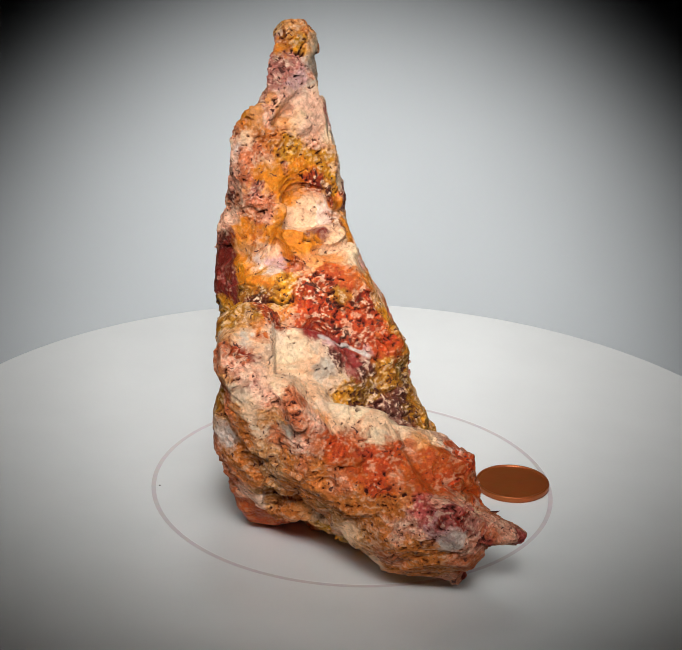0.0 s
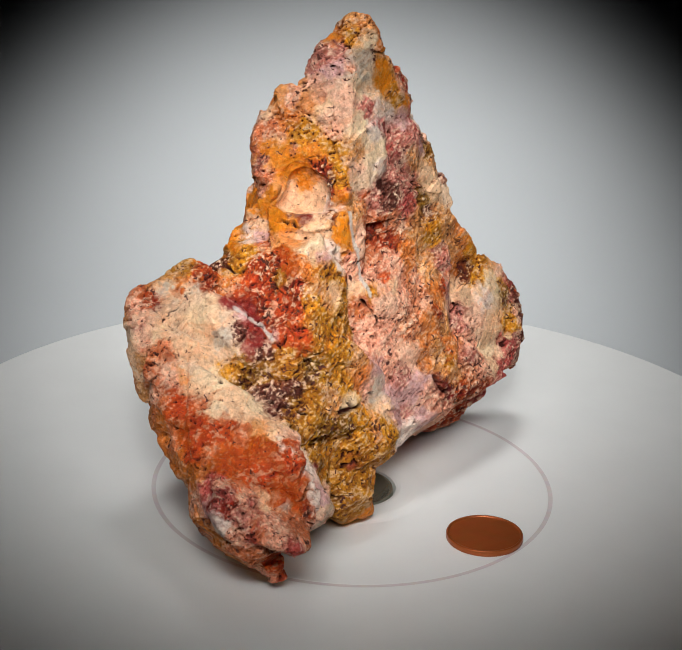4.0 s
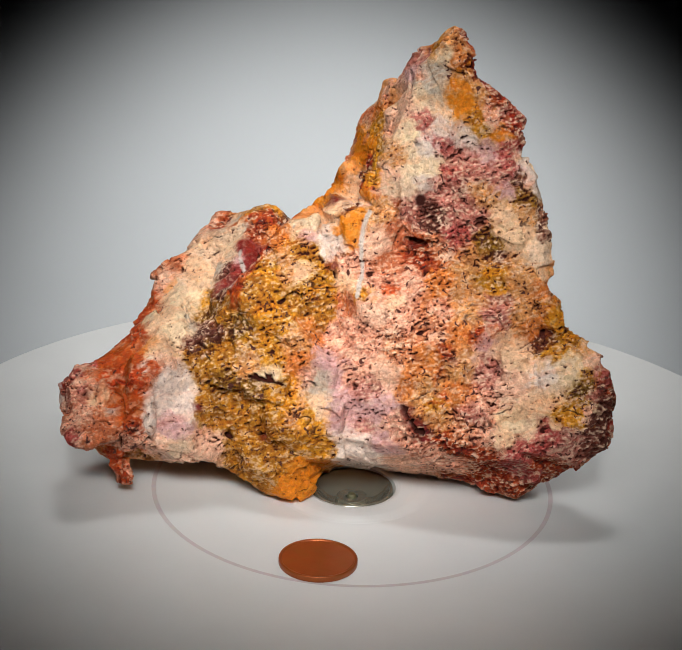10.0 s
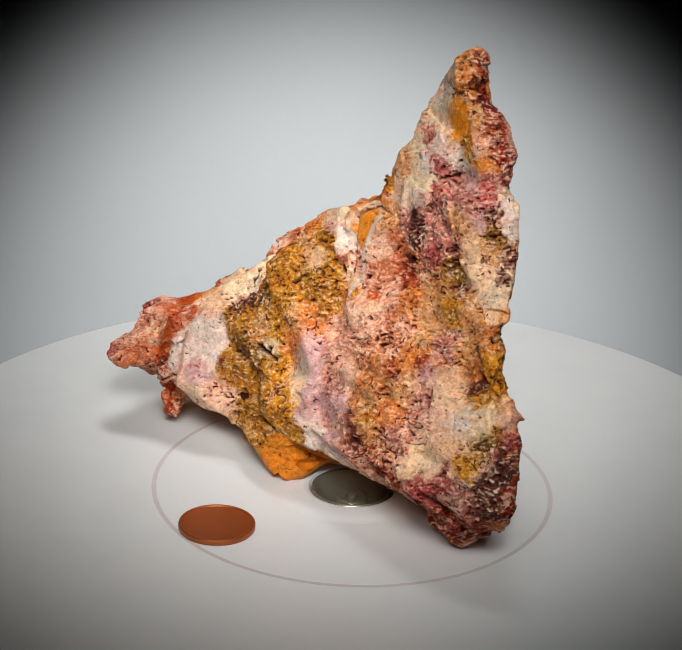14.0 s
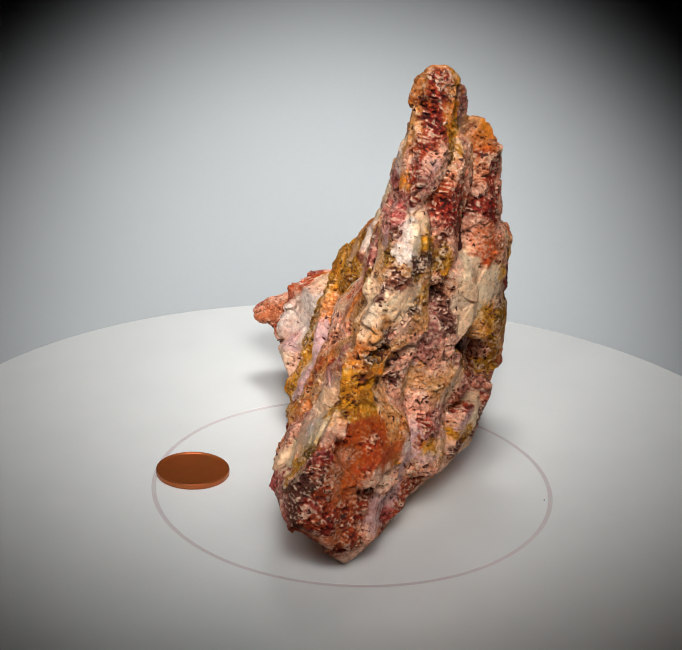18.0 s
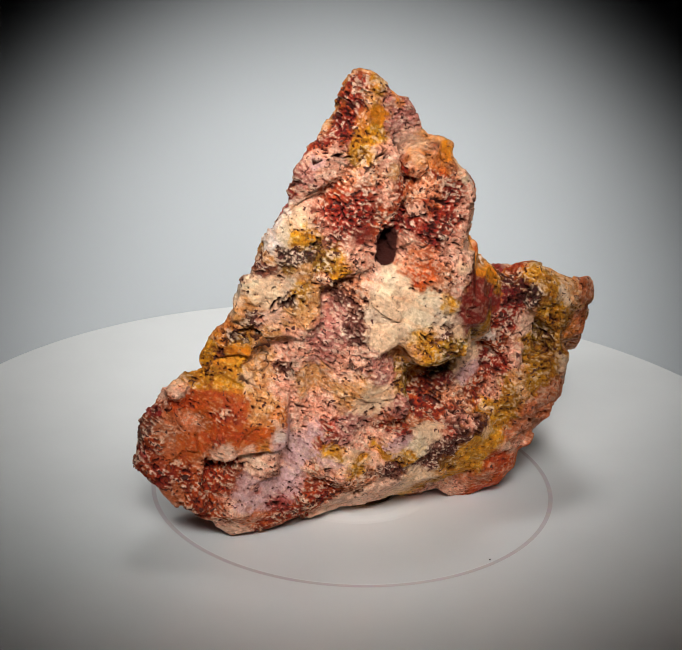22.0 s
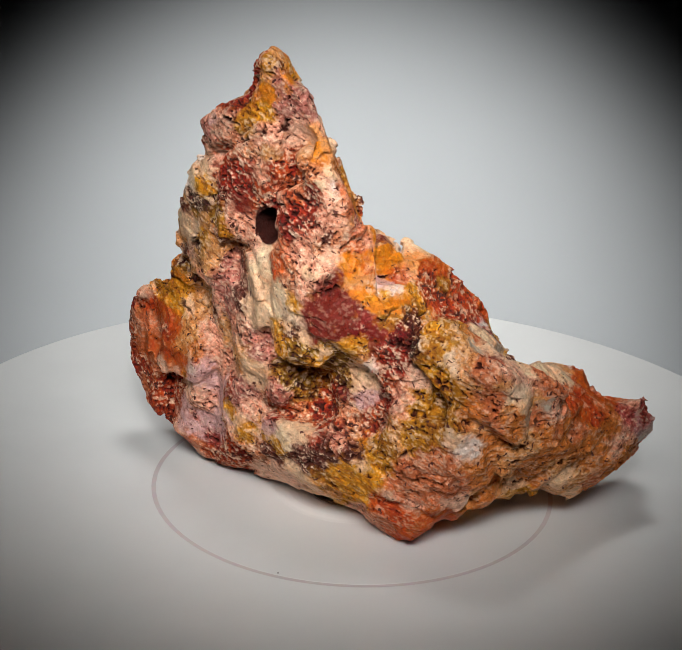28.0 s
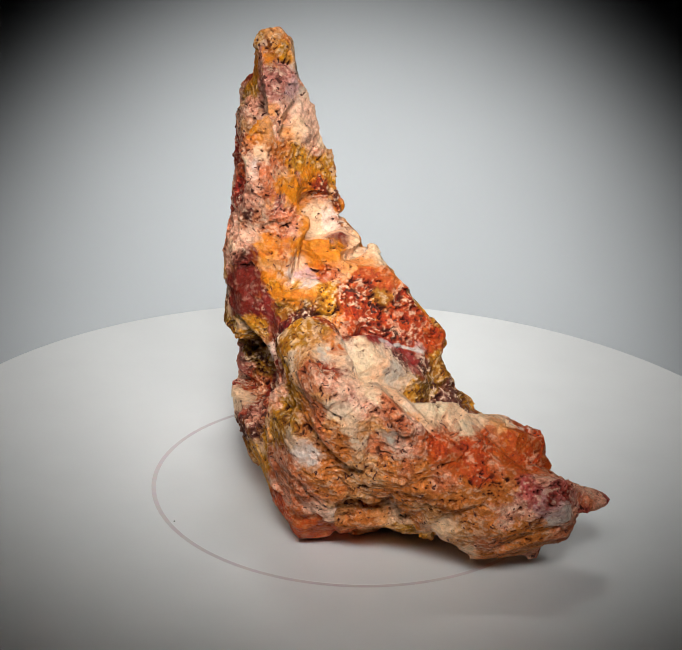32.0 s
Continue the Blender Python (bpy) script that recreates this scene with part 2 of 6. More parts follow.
fragment(-7.8, 4.2, 9.8, (33.8, 28.7, 29.9, 28.2, 35.0, 24.6, 9.3, 27.9, 10.2), (21.3, 29.2, 6.7, 39.3, 16.6, 10.8, 25.9, 21.8, 25.8))
fragment(-15.0, 29.6, 77.1, (7.4, 26.1, 22.2, 10.1, 35.3, 10.9, 24.4, 10.7, 28.9), (6.2, 34.2, 20.7, 30.4, 11.2, 8.8, 12.4, 31.6, 31.6))
fragment(-4.0, 9.0, 51.0, (10.7, 24.3, 19.8, 12.0, 12.7, 8.3, 20.3, 21.6, 13.1), (36.6, 35.5, 15.8, 37.0, 14.4, 19.2, 30.0, 30.3, 28.1))
fragment(-2.0, 54.0, 26.2, (23.3, 11.8, 22.2, 10.1, 20.3, 8.6, 11.8, 27.8, 10.7), (23.3, 21.9, 25.2, 6.9, 9.0, 27.6, 12.0, 19.9, 20.9))
fragment(5.8, 33.2, 21.3, (6.9, 16.4, 23.1, 23.4, 27.3, 10.1, 5.7, 9.5, 23.3), (37.1, 30.9, 13.2, 15.0, 20.7, 17.2, 42.8, 20.2, 17.0))
fragment(9.8, -28.7, 35.4, (7.9, 25.1, 25.5, 12.0, 20.9, 7.2, 12.1, 24.7, 12.4), (28.7, 25.7, 5.4, 28.9, 26.2, 14.1, 34.3, 18.5, 12.2))
fragment(-7.5, 44.7, 37.7, (14.6, 25.2, 22.3, 15.3, 19.5, 8.5, 31.8, 33.3, 30.4), (14.5, 19.8, 11.5, 15.9, 7.8, 15.8, 9.8, 14.2, 21.7))
fragment(-14.8, -10.6, 37.3, (24.7, 34.4, 19.0, 54.2, 15.9, 18.0, 36.6, 37.7, 41.6), (11.3, 27.6, 14.5, 23.9, 9.5, 21.1, 27.9, 27.0, 18.7))
fragment(-10.1, -41.9, 20.7, (14.0, 21.2, 28.3, 14.1, 39.9, 21.2, 20.3, 28.1, 24.8), (31.9, 36.4, 13.9, 4.9, 28.5, 14.2, 40.4, 5.7, 43.4))
fragment(-16.1, 17.7, 62.8, (11.6, 20.7, 32.4, 15.2, 12.8, 17.8, 20.2, 14.5, 19.4), (14.7, 33.0, 17.3, 35.3, 7.2, 18.0, 14.6, 13.1, 48.0))
fragment(-28.0, -0.5, 60.5, (9.0, 16.8, 18.5, 15.8, 13.9, 22.1, 19.0, 16.9, 14.6), (8.0, 24.0, 14.2, 9.4, 9.2, 13.2, 14.1, 13.2, 20.0))
fragment(-25.3, -1.5, 82.3, (26.9, 11.0, 24.9, 24.3, 7.9, 16.0, 30.3, 10.7, 14.5), (8.0, 9.6, 25.1, 10.3, 10.5, 21.9, 24.1, 25.8, 12.3))
fragment(6.3, 8.4, 22.9, (7.0, 28.7, 26.2, 16.8, 16.5, 10.8, 10.5, 24.1, 13.0), (32.6, 19.5, 13.6, 34.7, 19.1, 38.0, 19.2, 24.9, 28.9))
fragment(10.2, -14.4, 9.3, (12.3, 19.9, 17.5, 7.6, 13.9, 10.6, 9.7, 17.1, 9.7), (20.0, 19.3, 16.5, 21.8, 21.3, 12.3, 11.4, 9.5, 23.8))
fragment(17.1, -39.1, 16.7, (19.9, 19.5, 28.4, 8.3, 36.3, 9.8, 8.9, 13.7, 19.3), (22.0, 36.1, 8.0, 30.3, 13.6, 18.1, 36.7, 11.2, 27.6))
fragment(-16.8, 11.4, 85.8, (10.5, 32.1, 27.4, 9.8, 18.6, 13.6, 17.5, 15.7, 25.7), (10.4, 11.1, 17.0, 8.1, 16.7, 17.0, 17.6, 24.4, 16.5))
fragment(-23.9, -42.1, 50.2, (6.1, 14.4, 12.9, 18.8, 20.6, 10.8, 23.0, 17.0, 6.6), (8.7, 13.3, 18.5, 10.5, 22.7, 10.7, 12.0, 37.3, 8.3))
fragment(-3.1, -17.5, 60.5, (12.0, 19.9, 9.6, 11.5, 21.8, 7.4, 24.3, 9.3, 25.6), (13.5, 9.4, 23.6, 8.6, 15.6, 12.9, 19.2, 20.0, 9.1))
fragment(7.0, -54.4, 17.9, (20.8, 18.8, 37.2, 13.6, 33.3, 18.1, 28.7, 24.8, 20.5), (24.1, 15.4, 12.8, 7.4, 26.2, 8.0, 34.6, 9.7, 17.2))
fragment(-25.6, -6.5, 21.0, (34.1, 19.7, 8.7, 14.6, 36.1, 22.8, 40.7, 24.5, 19.2), (6.2, 34.3, 23.3, 36.8, 15.5, 3.8, 15.4, 28.8, 36.4))
fragment(-9.0, -34.9, 48.0, (37.2, 21.4, 25.0, 47.6, 11.0, 8.0, 32.9, 8.2, 32.0), (17.2, 6.2, 32.8, 26.9, 20.9, 43.9, 34.1, 36.4, 9.5))
fragment(-26.3, -33.8, 30.8, (17.3, 18.8, 9.5, 16.3, 25.6, 20.8, 12.8, 11.6, 22.2), (7.3, 13.8, 17.6, 10.4, 13.5, 7.0, 11.2, 14.7, 30.7))
fragment(-1.2, 23.6, 44.3, (8.7, 17.5, 23.2, 9.6, 22.4, 6.1, 37.3, 21.7, 27.7), (16.6, 34.7, 32.3, 23.8, 17.1, 20.3, 24.3, 40.6, 26.2))
fragment(-13.6, 23.3, 15.3, (38.4, 34.1, 17.8, 27.3, 25.7, 26.7, 14.1, 25.9, 29.1), (11.6, 34.9, 14.0, 23.3, 7.5, 8.2, 25.4, 33.0, 27.3))
fragment(-13.4, -15.6, 7.3, (44.3, 26.2, 21.1, 14.5, 44.4, 32.1, 22.1, 24.5, 11.5), (20.4, 26.1, 8.0, 25.4, 22.7, 6.4, 35.0, 10.2, 35.1))
fragment(8.0, -51.4, 31.8, (28.0, 26.2, 19.4, 16.4, 14.3, 14.6, 23.3, 9.9, 34.6), (20.1, 21.2, 26.2, 18.0, 14.9, 20.9, 23.1, 10.1, 5.2))
swell(-17.0, 43.0, 34.5, 12, -1.17)
swell(-19.0, 23.0, 14.5, 5, -3.75)
swell(-24.0, -42.0, 58.5, 5, -2.70)
swell(-30.0, 7.0, 35.5, 5, 2.81)
swell(26.0, -55.0, 14.5, 5, -2.54)
swell(28.0, -33.0, 15.5, 5, 2.53)
swell(-20.0, 24.0, 106.5, 5, -2.84)
swell(-11.0, 35.0, 81.5, 5, -3.31)
swell(-17.0, -8.0, 71.5, 5, -2.66)
swell(21.0, -33.0, 20.5, 5, -2.17)
swell(-12.0, 38.0, 54.5, 5, -2.21)
swell(-30.0, 1.0, 88.5, 5, -2.60)
swell(-25.0, 16.0, 35.5, 5, -2.55)
swell(-30.0, 11.0, 90.5, 5, 2.40)
swell(-26.0, 18.0, 85.5, 12, -0.96)
swell(-17.0, -13.0, 77.5, 5, 2.10)
swell(-25.0, 8.0, 48.5, 5, -2.11)
swell(3.0, 14.0, 52.5, 5, -2.20)
swell(4.0, 29.0, 45.5, 5, -2.04)
swell(-21.0, 30.0, 54.5, 5, 2.47)
swell(-7.0, 45.0, 60.5, 5, -2.18)
swell(-13.0, 46.0, 51.5, 5, 2.29)
swell(-11.0, -44.0, 21.5, 5, -1.98)
swell(6.0, -15.0, 58.5, 5, -2.06)
swell(5.0, 55.0, 17.5, 12, -0.83)
swell(-8.0, 10.0, 91.5, 5, -2.05)
swell(-29.0, -1.0, 100.5, 5, 2.27)
swell(-22.0, 6.0, 97.5, 5, -2.22)
swell(18.0, -68.0, 18.5, 12, -0.83)
swell(0.0, -13.0, 0.5, 12, -1.02)
swell(-30.0, -45.0, 46.5, 5, -1.99)
swell(-14.0, 51.0, 27.5, 5, 1.63)
swell(-15.0, 11.0, 111.5, 5, -1.63)
swell(13.0, -38.0, 38.5, 5, -1.65)
swell(-25.0, 25.0, 24.5, 5, 1.85)
swell(12.0, 5.0, 28.5, 8, -1.11)
swell(-17.0, 26.0, 39.5, 5, -1.61)
swell(-7.0, 61.0, 43.5, 5, 1.74)
swell(-8.0, 57.0, 31.5, 5, -1.77)
swell(33.0, -50.0, 22.5, 5, -1.56)
swell(39.0, -57.0, 19.5, 5, 1.82)
swell(-17.0, 18.0, 117.5, 5, 1.51)
swell(-30.0, -21.0, 13.5, 12, -0.62)
swell(-27.0, -52.0, 54.5, 5, 1.70)
swell(-21.0, -49.0, 29.5, 5, -1.50)
spur((28.0, -57.0, 23.0), (40.5, -61.5, 19.5), 6.0, 0.9)
spur((27.0, -57.0, 14.0), (26.8, -53.6, 4.2), 4.5, 1.4)
spur((-19.0, 16.5, 111.0), (-19.1, 15.9, 118.0), 5.0, 2.2)
swell(-19.0, 15.9, 121.5, 3.5, -1.7)
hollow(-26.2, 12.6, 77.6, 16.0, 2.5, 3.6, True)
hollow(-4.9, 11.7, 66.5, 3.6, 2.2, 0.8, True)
hollow(-0.9, -4.0, 64.1, 1.6, 1.3, 1.0)
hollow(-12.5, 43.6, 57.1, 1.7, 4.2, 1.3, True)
hollow(18.1, -27.6, 18.5, 1.2, 1.0, 1.1)
hollow(-14.7, -4.2, 77.5, 6.7, 3.0, 5.1)
hollow(-23.2, 27.7, 90.2, 1.6, 1.6, 1.6)
hollow(8.1, -14.0, 53.1, 1.2, 1.8, 1.3)
hollow(-3.9, 45.4, 47.5, 1.2, 1.8, 1.3)

FIELD += 0.5
swell(-2.4, -11.8, 72.0, 3.2, 2.5)
swell(-28.6, -18.4, 67.5, 3.2, 2.8)
swell(-8.4, 60.7, 44.1, 3.2, 2.8)
swell(-11.0, 5.2, 102.1, 3.2, 2.7)
swell(-31.3, -49.4, 58.0, 3.2, 2.6)
swell(26.0, -50.8, 2.8, 3.2, 2.5)
swell(21.6, -71.2, 27.8, 3.2, 2.5)
swell(37.9, -64.5, 22.4, 3.2, 2.5)
swell(-26.1, -26.5, 3.7, 3.2, 2.3)
swell(-12.1, 46.9, 62.6, 3.2, 2.3)
swell(-5.7, 57.9, 12.1, 3.2, 2.2)
swell(-16.8, 22.0, 114.2, 3.2, 2.2)
swell(25.3, -71.2, 23.6, 3.2, 2.0)
swell(-9.5, 50.4, 54.8, 3.2, 2.1)
swell(-6.9, 52.5, 7.3, 3.2, 2.0)
swell(27.0, -69.1, 28.3, 3.2, 1.8)
swell(-7.1, -13.2, 73.3, 3.2, 1.9)
swell(-14.6, 38.5, 84.5, 3.2, 2.0)
swell(27.6, -48.2, 35.1, 3.2, 2.0)
swell(-16.5, 17.1, 119.2, 3.2, 1.9)
swell(-27.7, -21.4, 64.1, 3.2, 1.6)
swell(0.4, 61.5, 39.2, 3.2, 1.9)
swell(-20.6, -11.2, 82.0, 3.2, 1.9)
swell(-24.2, 5.3, 110.9, 3.2, 1.8)
swell(-18.4, 36.7, 87.1, 3.2, 1.7)
swell(-5.2, -1.1, 77.8, 3.2, 1.8)
swell(-3.3, 55.8, 48.7, 3.2, 1.7)
swell(-17.1, -29.7, 2.5, 3.2, 1.7)
swell(-27.6, -2.0, 102.1, 3.2, 1.7)
swell(-3.9, 60.6, 15.5, 3.2, 1.5)
swell(40.0, -58.4, 18.4, 3.2, 1.6)
swell(-6.9, 38.1, 69.9, 3.2, 1.6)
swell(-22.1, -21.1, 0.6, 3.2, 1.6)
swell(-30.2, -15.0, 12.5, 3.2, 1.6)
swell(-21.1, 15.7, 119.4, 3.2, 1.4)
swell(-22.1, -25.7, 0.7, 3.2, 1.1)
swell(-13.7, -43.6, 12.1, 3.2, 1.6)
swell(-12.5, 47.1, 9.8, 3.2, 1.5)
swell(10.1, -28.2, 56.6, 3.2, 1.5)
swell(-18.3, -35.8, 6.7, 3.2, 1.5)
swell(10.5, -7.4, 1.2, 3.2, 1.5)
swell(-5.8, 45.4, 2.3, 3.2, 1.5)
swell(-14.5, 45.1, 68.2, 3.2, 1.4)
swell(2.6, 64.9, 23.7, 3.2, 1.5)
swell(-11.4, 8.7, 104.9, 3.2, 1.2)
swell(-7.4, 32.3, 0.8, 3.2, 1.5)
swell(-1.7, -16.4, 71.1, 3.2, 1.1)
swell(23.1, -55.1, 3.9, 3.2, 1.2)
swell(-10.6, 43.4, 70.7, 3.2, 1.2)
swell(-17.8, 35.7, 98.7, 3.2, 1.3)
swell(15.9, -11.7, 0.7, 3.2, 1.2)
swell(-18.7, 40.1, 82.9, 3.2, 1.0)
swell(2.5, -53.9, 10.0, 3.2, 1.2)
swell(-20.4, 26.5, 105.1, 3.2, 1.1)
swell(-35.8, -6.6, 49.0, 3.2, 1.1)
swell(-34.1, -4.7, 77.3, 3.2, 1.1)
swell(-36.9, -0.4, 64.4, 3.2, 1.1)
swell(22.1, -67.4, 32.4, 3.2, 1.0)
swell(-32.5, -43.3, 39.5, 3.2, 1.1)
swell(-1.5, 44.8, 3.7, 3.2, 0.8)
swell(-25.4, 2.4, 105.0, 3.2, 1.0)
swell(-9.6, 26.6, 0.8, 3.2, 1.0)
swell(17.7, -66.0, 32.5, 3.2, 0.8)
swell(-12.9, -60.3, 46.8, 3.2, 1.0)
swell(-28.1, 12.5, 97.3, 3.2, 1.0)
swell(-25.2, -11.9, 81.9, 3.2, 0.7)
swell(-33.6, -31.1, 57.3, 3.2, 1.0)
swell(-2.6, 64.2, 20.3, 3.2, 0.9)
swell(12.7, 45.6, 22.6, 3.2, 0.9)
swell(32.9, -62.3, 26.0, 3.2, 0.9)
swell(-12.4, -18.3, 71.0, 3.2, 0.9)
swell(-16.9, 36.2, 94.3, 3.2, 0.8)
swell(21.0, -42.1, 37.4, 3.2, 0.9)
swell(-9.9, 39.6, 2.5, 3.2, 0.9)
swell(-26.4, -32.3, 63.9, 3.2, 0.9)
swell(-36.3, -6.5, 64.1, 3.2, 0.8)
swell(-14.6, 48.8, 36.1, 3.2, 0.8)
swell(-4.9, -60.8, 37.6, 3.2, 0.8)
chip(1.1, 38.6, 45.2, 0.73, 0.27, 0.63, 6)
chip(-20.1, -2.4, 94.0, 0.48, -0.78, 0.41, 16)
chip(-6.3, 48.3, 55.7, 0.36, 0.72, 0.59, 10)
chip(-14.9, -15.0, 72.9, -0.13, -0.82, 0.56, 4.5)
chip(0.0, -36.1, 5.6, -0.32, -0.33, -0.89, 8)
chip(-27.1, -7.5, 12.5, -0.62, 0.08, -0.78, 10)
chip(29.5, -64.8, 17.4, 0.73, -0.66, -0.19, 4.5)
chip(27.3, -57.4, 12.8, 0.87, -0.11, -0.48, 4.5)
chip(-9.7, 54.5, 21.3, -0.86, 0.52, 0.02, 8)
chip(3.0, -48.5, 44.0, 0.35, -0.53, 0.77, 4.5)
chip(-9.7, -12.6, 72.7, 0.37, -0.47, 0.80, 4.5)
chip(25.4, -56.3, 28.3, 0.81, -0.23, 0.53, 4.5)
chip(8.7, -6.2, 8.1, 0.22, 0.77, -0.60, 4.5)
chip(28.8, -55.3, 25.9, 0.50, 0.17, 0.85, 4.5)
chip(-15.2, 28.2, 100.6, 0.76, 0.57, 0.32, 20)
chip(2.5, -63.0, 28.6, -0.30, -0.95, -0.07, 10)
chip(-26.0, -44.6, 25.1, -0.47, -0.70, -0.54, 20)
chip(5.8, -58.7, 12.6, -0.49, -0.70, -0.51, 20)
chip(17.3, -3.3, 20.4, 0.86, 0.25, -0.45, 6)
chip(16.2, -47.8, 38.9, 0.41, -0.00, 0.91, 16)
chip(-6.4, -38.5, 52.9, 0.46, -0.50, 0.73, 10)
chip(14.6, -20.2, 36.8, 0.91, 0.16, 0.39, 8)
chip(-26.9, -11.2, 74.7, -0.47, -0.81, 0.35, 4.5)
chip(-12.7, 46.0, 42.3, -0.88, 0.36, 0.32, 10)
chip(-19.0, 37.9, 79.8, -0.92, 0.40, -0.01, 13)
chip(-14.5, 43.4, 68.1, -0.72, 0.69, -0.01, 20)
chip(22.8, -53.6, 33.1, 0.38, -0.81, 0.45, 4.5)
chip(-5.1, -23.9, 63.5, -0.09, -0.83, 0.56, 8)
chip(-30.5, -1.8, 98.0, -0.82, -0.48, 0.32, 4.5)
chip(-22.6, -14.3, 6.3, -0.74, 0.35, -0.58, 6)
chip(-9.7, 44.9, 64.8, 0.40, 0.87, 0.29, 8)
chip(19.7, -51.2, 7.5, 0.12, 0.43, -0.90, 3)
chip(-30.7, -30.8, 21.0, -0.94, 0.03, -0.35, 6)
chip(-17.8, 39.6, 30.4, -0.92, 0.40, -0.04, 20)
chip(-12.9, -58.2, 47.7, 0.21, -0.66, 0.72, 8)
chip(-26.8, -24.2, 60.6, -0.66, -0.10, 0.75, 4.5)
chip(16.8, -15.7, 30.5, 0.85, 0.20, 0.48, 8)
chip(-21.3, 27.7, 102.0, -0.57, 0.55, 0.61, 13)
chip(-10.7, 44.2, 6.9, -0.59, 0.50, -0.63, 16)
chip(8.4, -35.0, 4.6, 0.49, -0.16, -0.86, 4.5)
chip(9.8, -49.6, 7.2, -0.51, -0.02, -0.86, 6)
chip(-18.5, 16.9, 117.9, -0.19, 0.52, 0.83, 6)
chip(-6.7, -9.9, 73.1, 0.36, -0.06, 0.93, 3)
chip(11.2, -7.7, 9.8, 0.42, 0.90, -0.12, 3)
chip(-0.2, 56.4, 39.6, 0.87, 0.17, 0.47, 10)
chip(-25.0, -52.3, 38.7, -0.69, -0.68, -0.24, 20)
chip(-2.4, 9.6, 5.3, 0.54, 0.13, -0.83, 13)
chip(-0.2, 37.1, 8.4, 0.87, -0.22, -0.44, 4.5)
chip(20.2, -34.3, 10.8, 0.46, 0.02, -0.89, 4.5)
chip(-30.6, -5.6, 19.1, -0.96, 0.04, -0.29, 20)
chip(26.2, -52.5, 3.8, 0.55, 0.13, -0.83, 3)
chip(-2.4, -0.3, 68.4, 0.93, 0.14, 0.35, 8)
chip(10.7, -25.6, 46.6, 0.86, -0.50, -0.11, 3)
chip(-33.8, 3.9, 67.1, -0.91, 0.41, 0.04, 16)
chip(-7.8, 52.5, 49.0, -0.89, 0.42, 0.15, 4.5)
chip(-24.0, 2.8, 105.3, -0.12, -0.86, 0.50, 4.5)
chip(2.8, 39.5, 12.2, 0.76, -0.02, -0.65, 4.5)
chip(-31.3, -7.5, 79.9, -0.81, -0.58, -0.06, 6)
chip(-30.8, -47.5, 57.7, -0.94, -0.19, 0.28, 4.5)
chip(4.0, -32.6, 51.2, 0.47, -0.67, 0.57, 4.5)
chip(-4.8, -58.6, 39.5, 0.32, -0.74, 0.59, 3)
chip(-31.2, -25.3, 23.5, -0.95, 0.01, -0.32, 3)
chip(27.4, -55.3, 8.7, 0.93, -0.36, -0.02, 6)
chip(33.1, -61.6, 18.7, 0.22, -0.51, -0.83, 3)
chip(24.7, -61.5, 29.3, 0.48, 0.19, 0.86, 6)
chip(-10.0, -26.6, 3.2, -0.58, -0.39, -0.72, 3)
chip(10.4, -18.4, 50.3, 0.87, 0.18, 0.46, 20)
chip(-35.7, -8.0, 59.8, -0.97, -0.16, 0.18, 8)
chip(33.2, -65.2, 20.5, 0.18, -0.50, -0.84, 3)
chip(-22.3, 17.7, 112.7, -0.64, 0.74, 0.23, 8)
chip(39.6, -61.1, 19.7, 0.68, -0.16, -0.72, 20)
chip(-16.2, 16.3, 117.3, 0.65, -0.12, 0.75, 3)
chip(17.8, -4.1, 23.1, 0.79, 0.24, 0.56, 6)
chip(18.3, -48.8, 7.3, 0.49, 0.09, -0.87, 6)
chip(-17.9, 35.2, 94.4, -0.77, 0.62, -0.18, 6)
chip(20.4, -19.7, 9.5, 0.85, -0.10, -0.51, 8)
chip(0.0, 18.7, 55.1, 0.91, 0.14, 0.40, 6)
chip(-19.4, -46.3, 54.8, 0.52, -0.56, 0.64, 3)
chip(-19.7, 33.6, 85.9, -0.86, 0.48, 0.19, 3)
chip(25.8, -36.6, 14.6, 0.88, 0.34, -0.33, 13)
chip(-24.0, -21.0, 64.7, -0.17, -0.70, 0.70, 4.5)
chip(-34.5, -5.4, 50.0, -0.99, -0.08, 0.09, 3)
chip(-4.0, 44.0, 3.4, 0.37, 0.59, -0.72, 13)
chip(27.1, -67.4, 29.2, 0.64, -0.75, 0.17, 8)
chip(-16.7, -26.5, 2.7, 0.40, -0.43, -0.81, 6)
chip(7.6, -28.7, 55.8, 0.40, -0.81, 0.43, 4.5)
chip(-25.7, -0.6, 101.9, -0.22, -0.31, 0.93, 4.5)
chip(-6.5, -43.0, 10.8, -0.45, -0.19, -0.87, 4.5)
chip(-18.9, 35.4, 59.2, -0.83, 0.54, -0.11, 16)
chip(-21.5, 14.6, 117.5, -0.64, -0.18, 0.75, 3)
chip(32.1, -58.8, 25.0, 0.40, 0.26, 0.88, 4.5)
chip(-9.9, 31.4, 2.6, -0.59, 0.02, -0.80, 10)
chip(30.8, -48.6, 17.3, 0.85, -0.08, -0.52, 4.5)
chip(14.1, -67.3, 25.7, -0.39, -0.92, 0.10, 10)
chip(10.8, 16.0, 15.9, 0.76, 0.07, -0.65, 10)
chip(8.8, 53.3, 24.1, 0.90, 0.44, -0.07, 6)
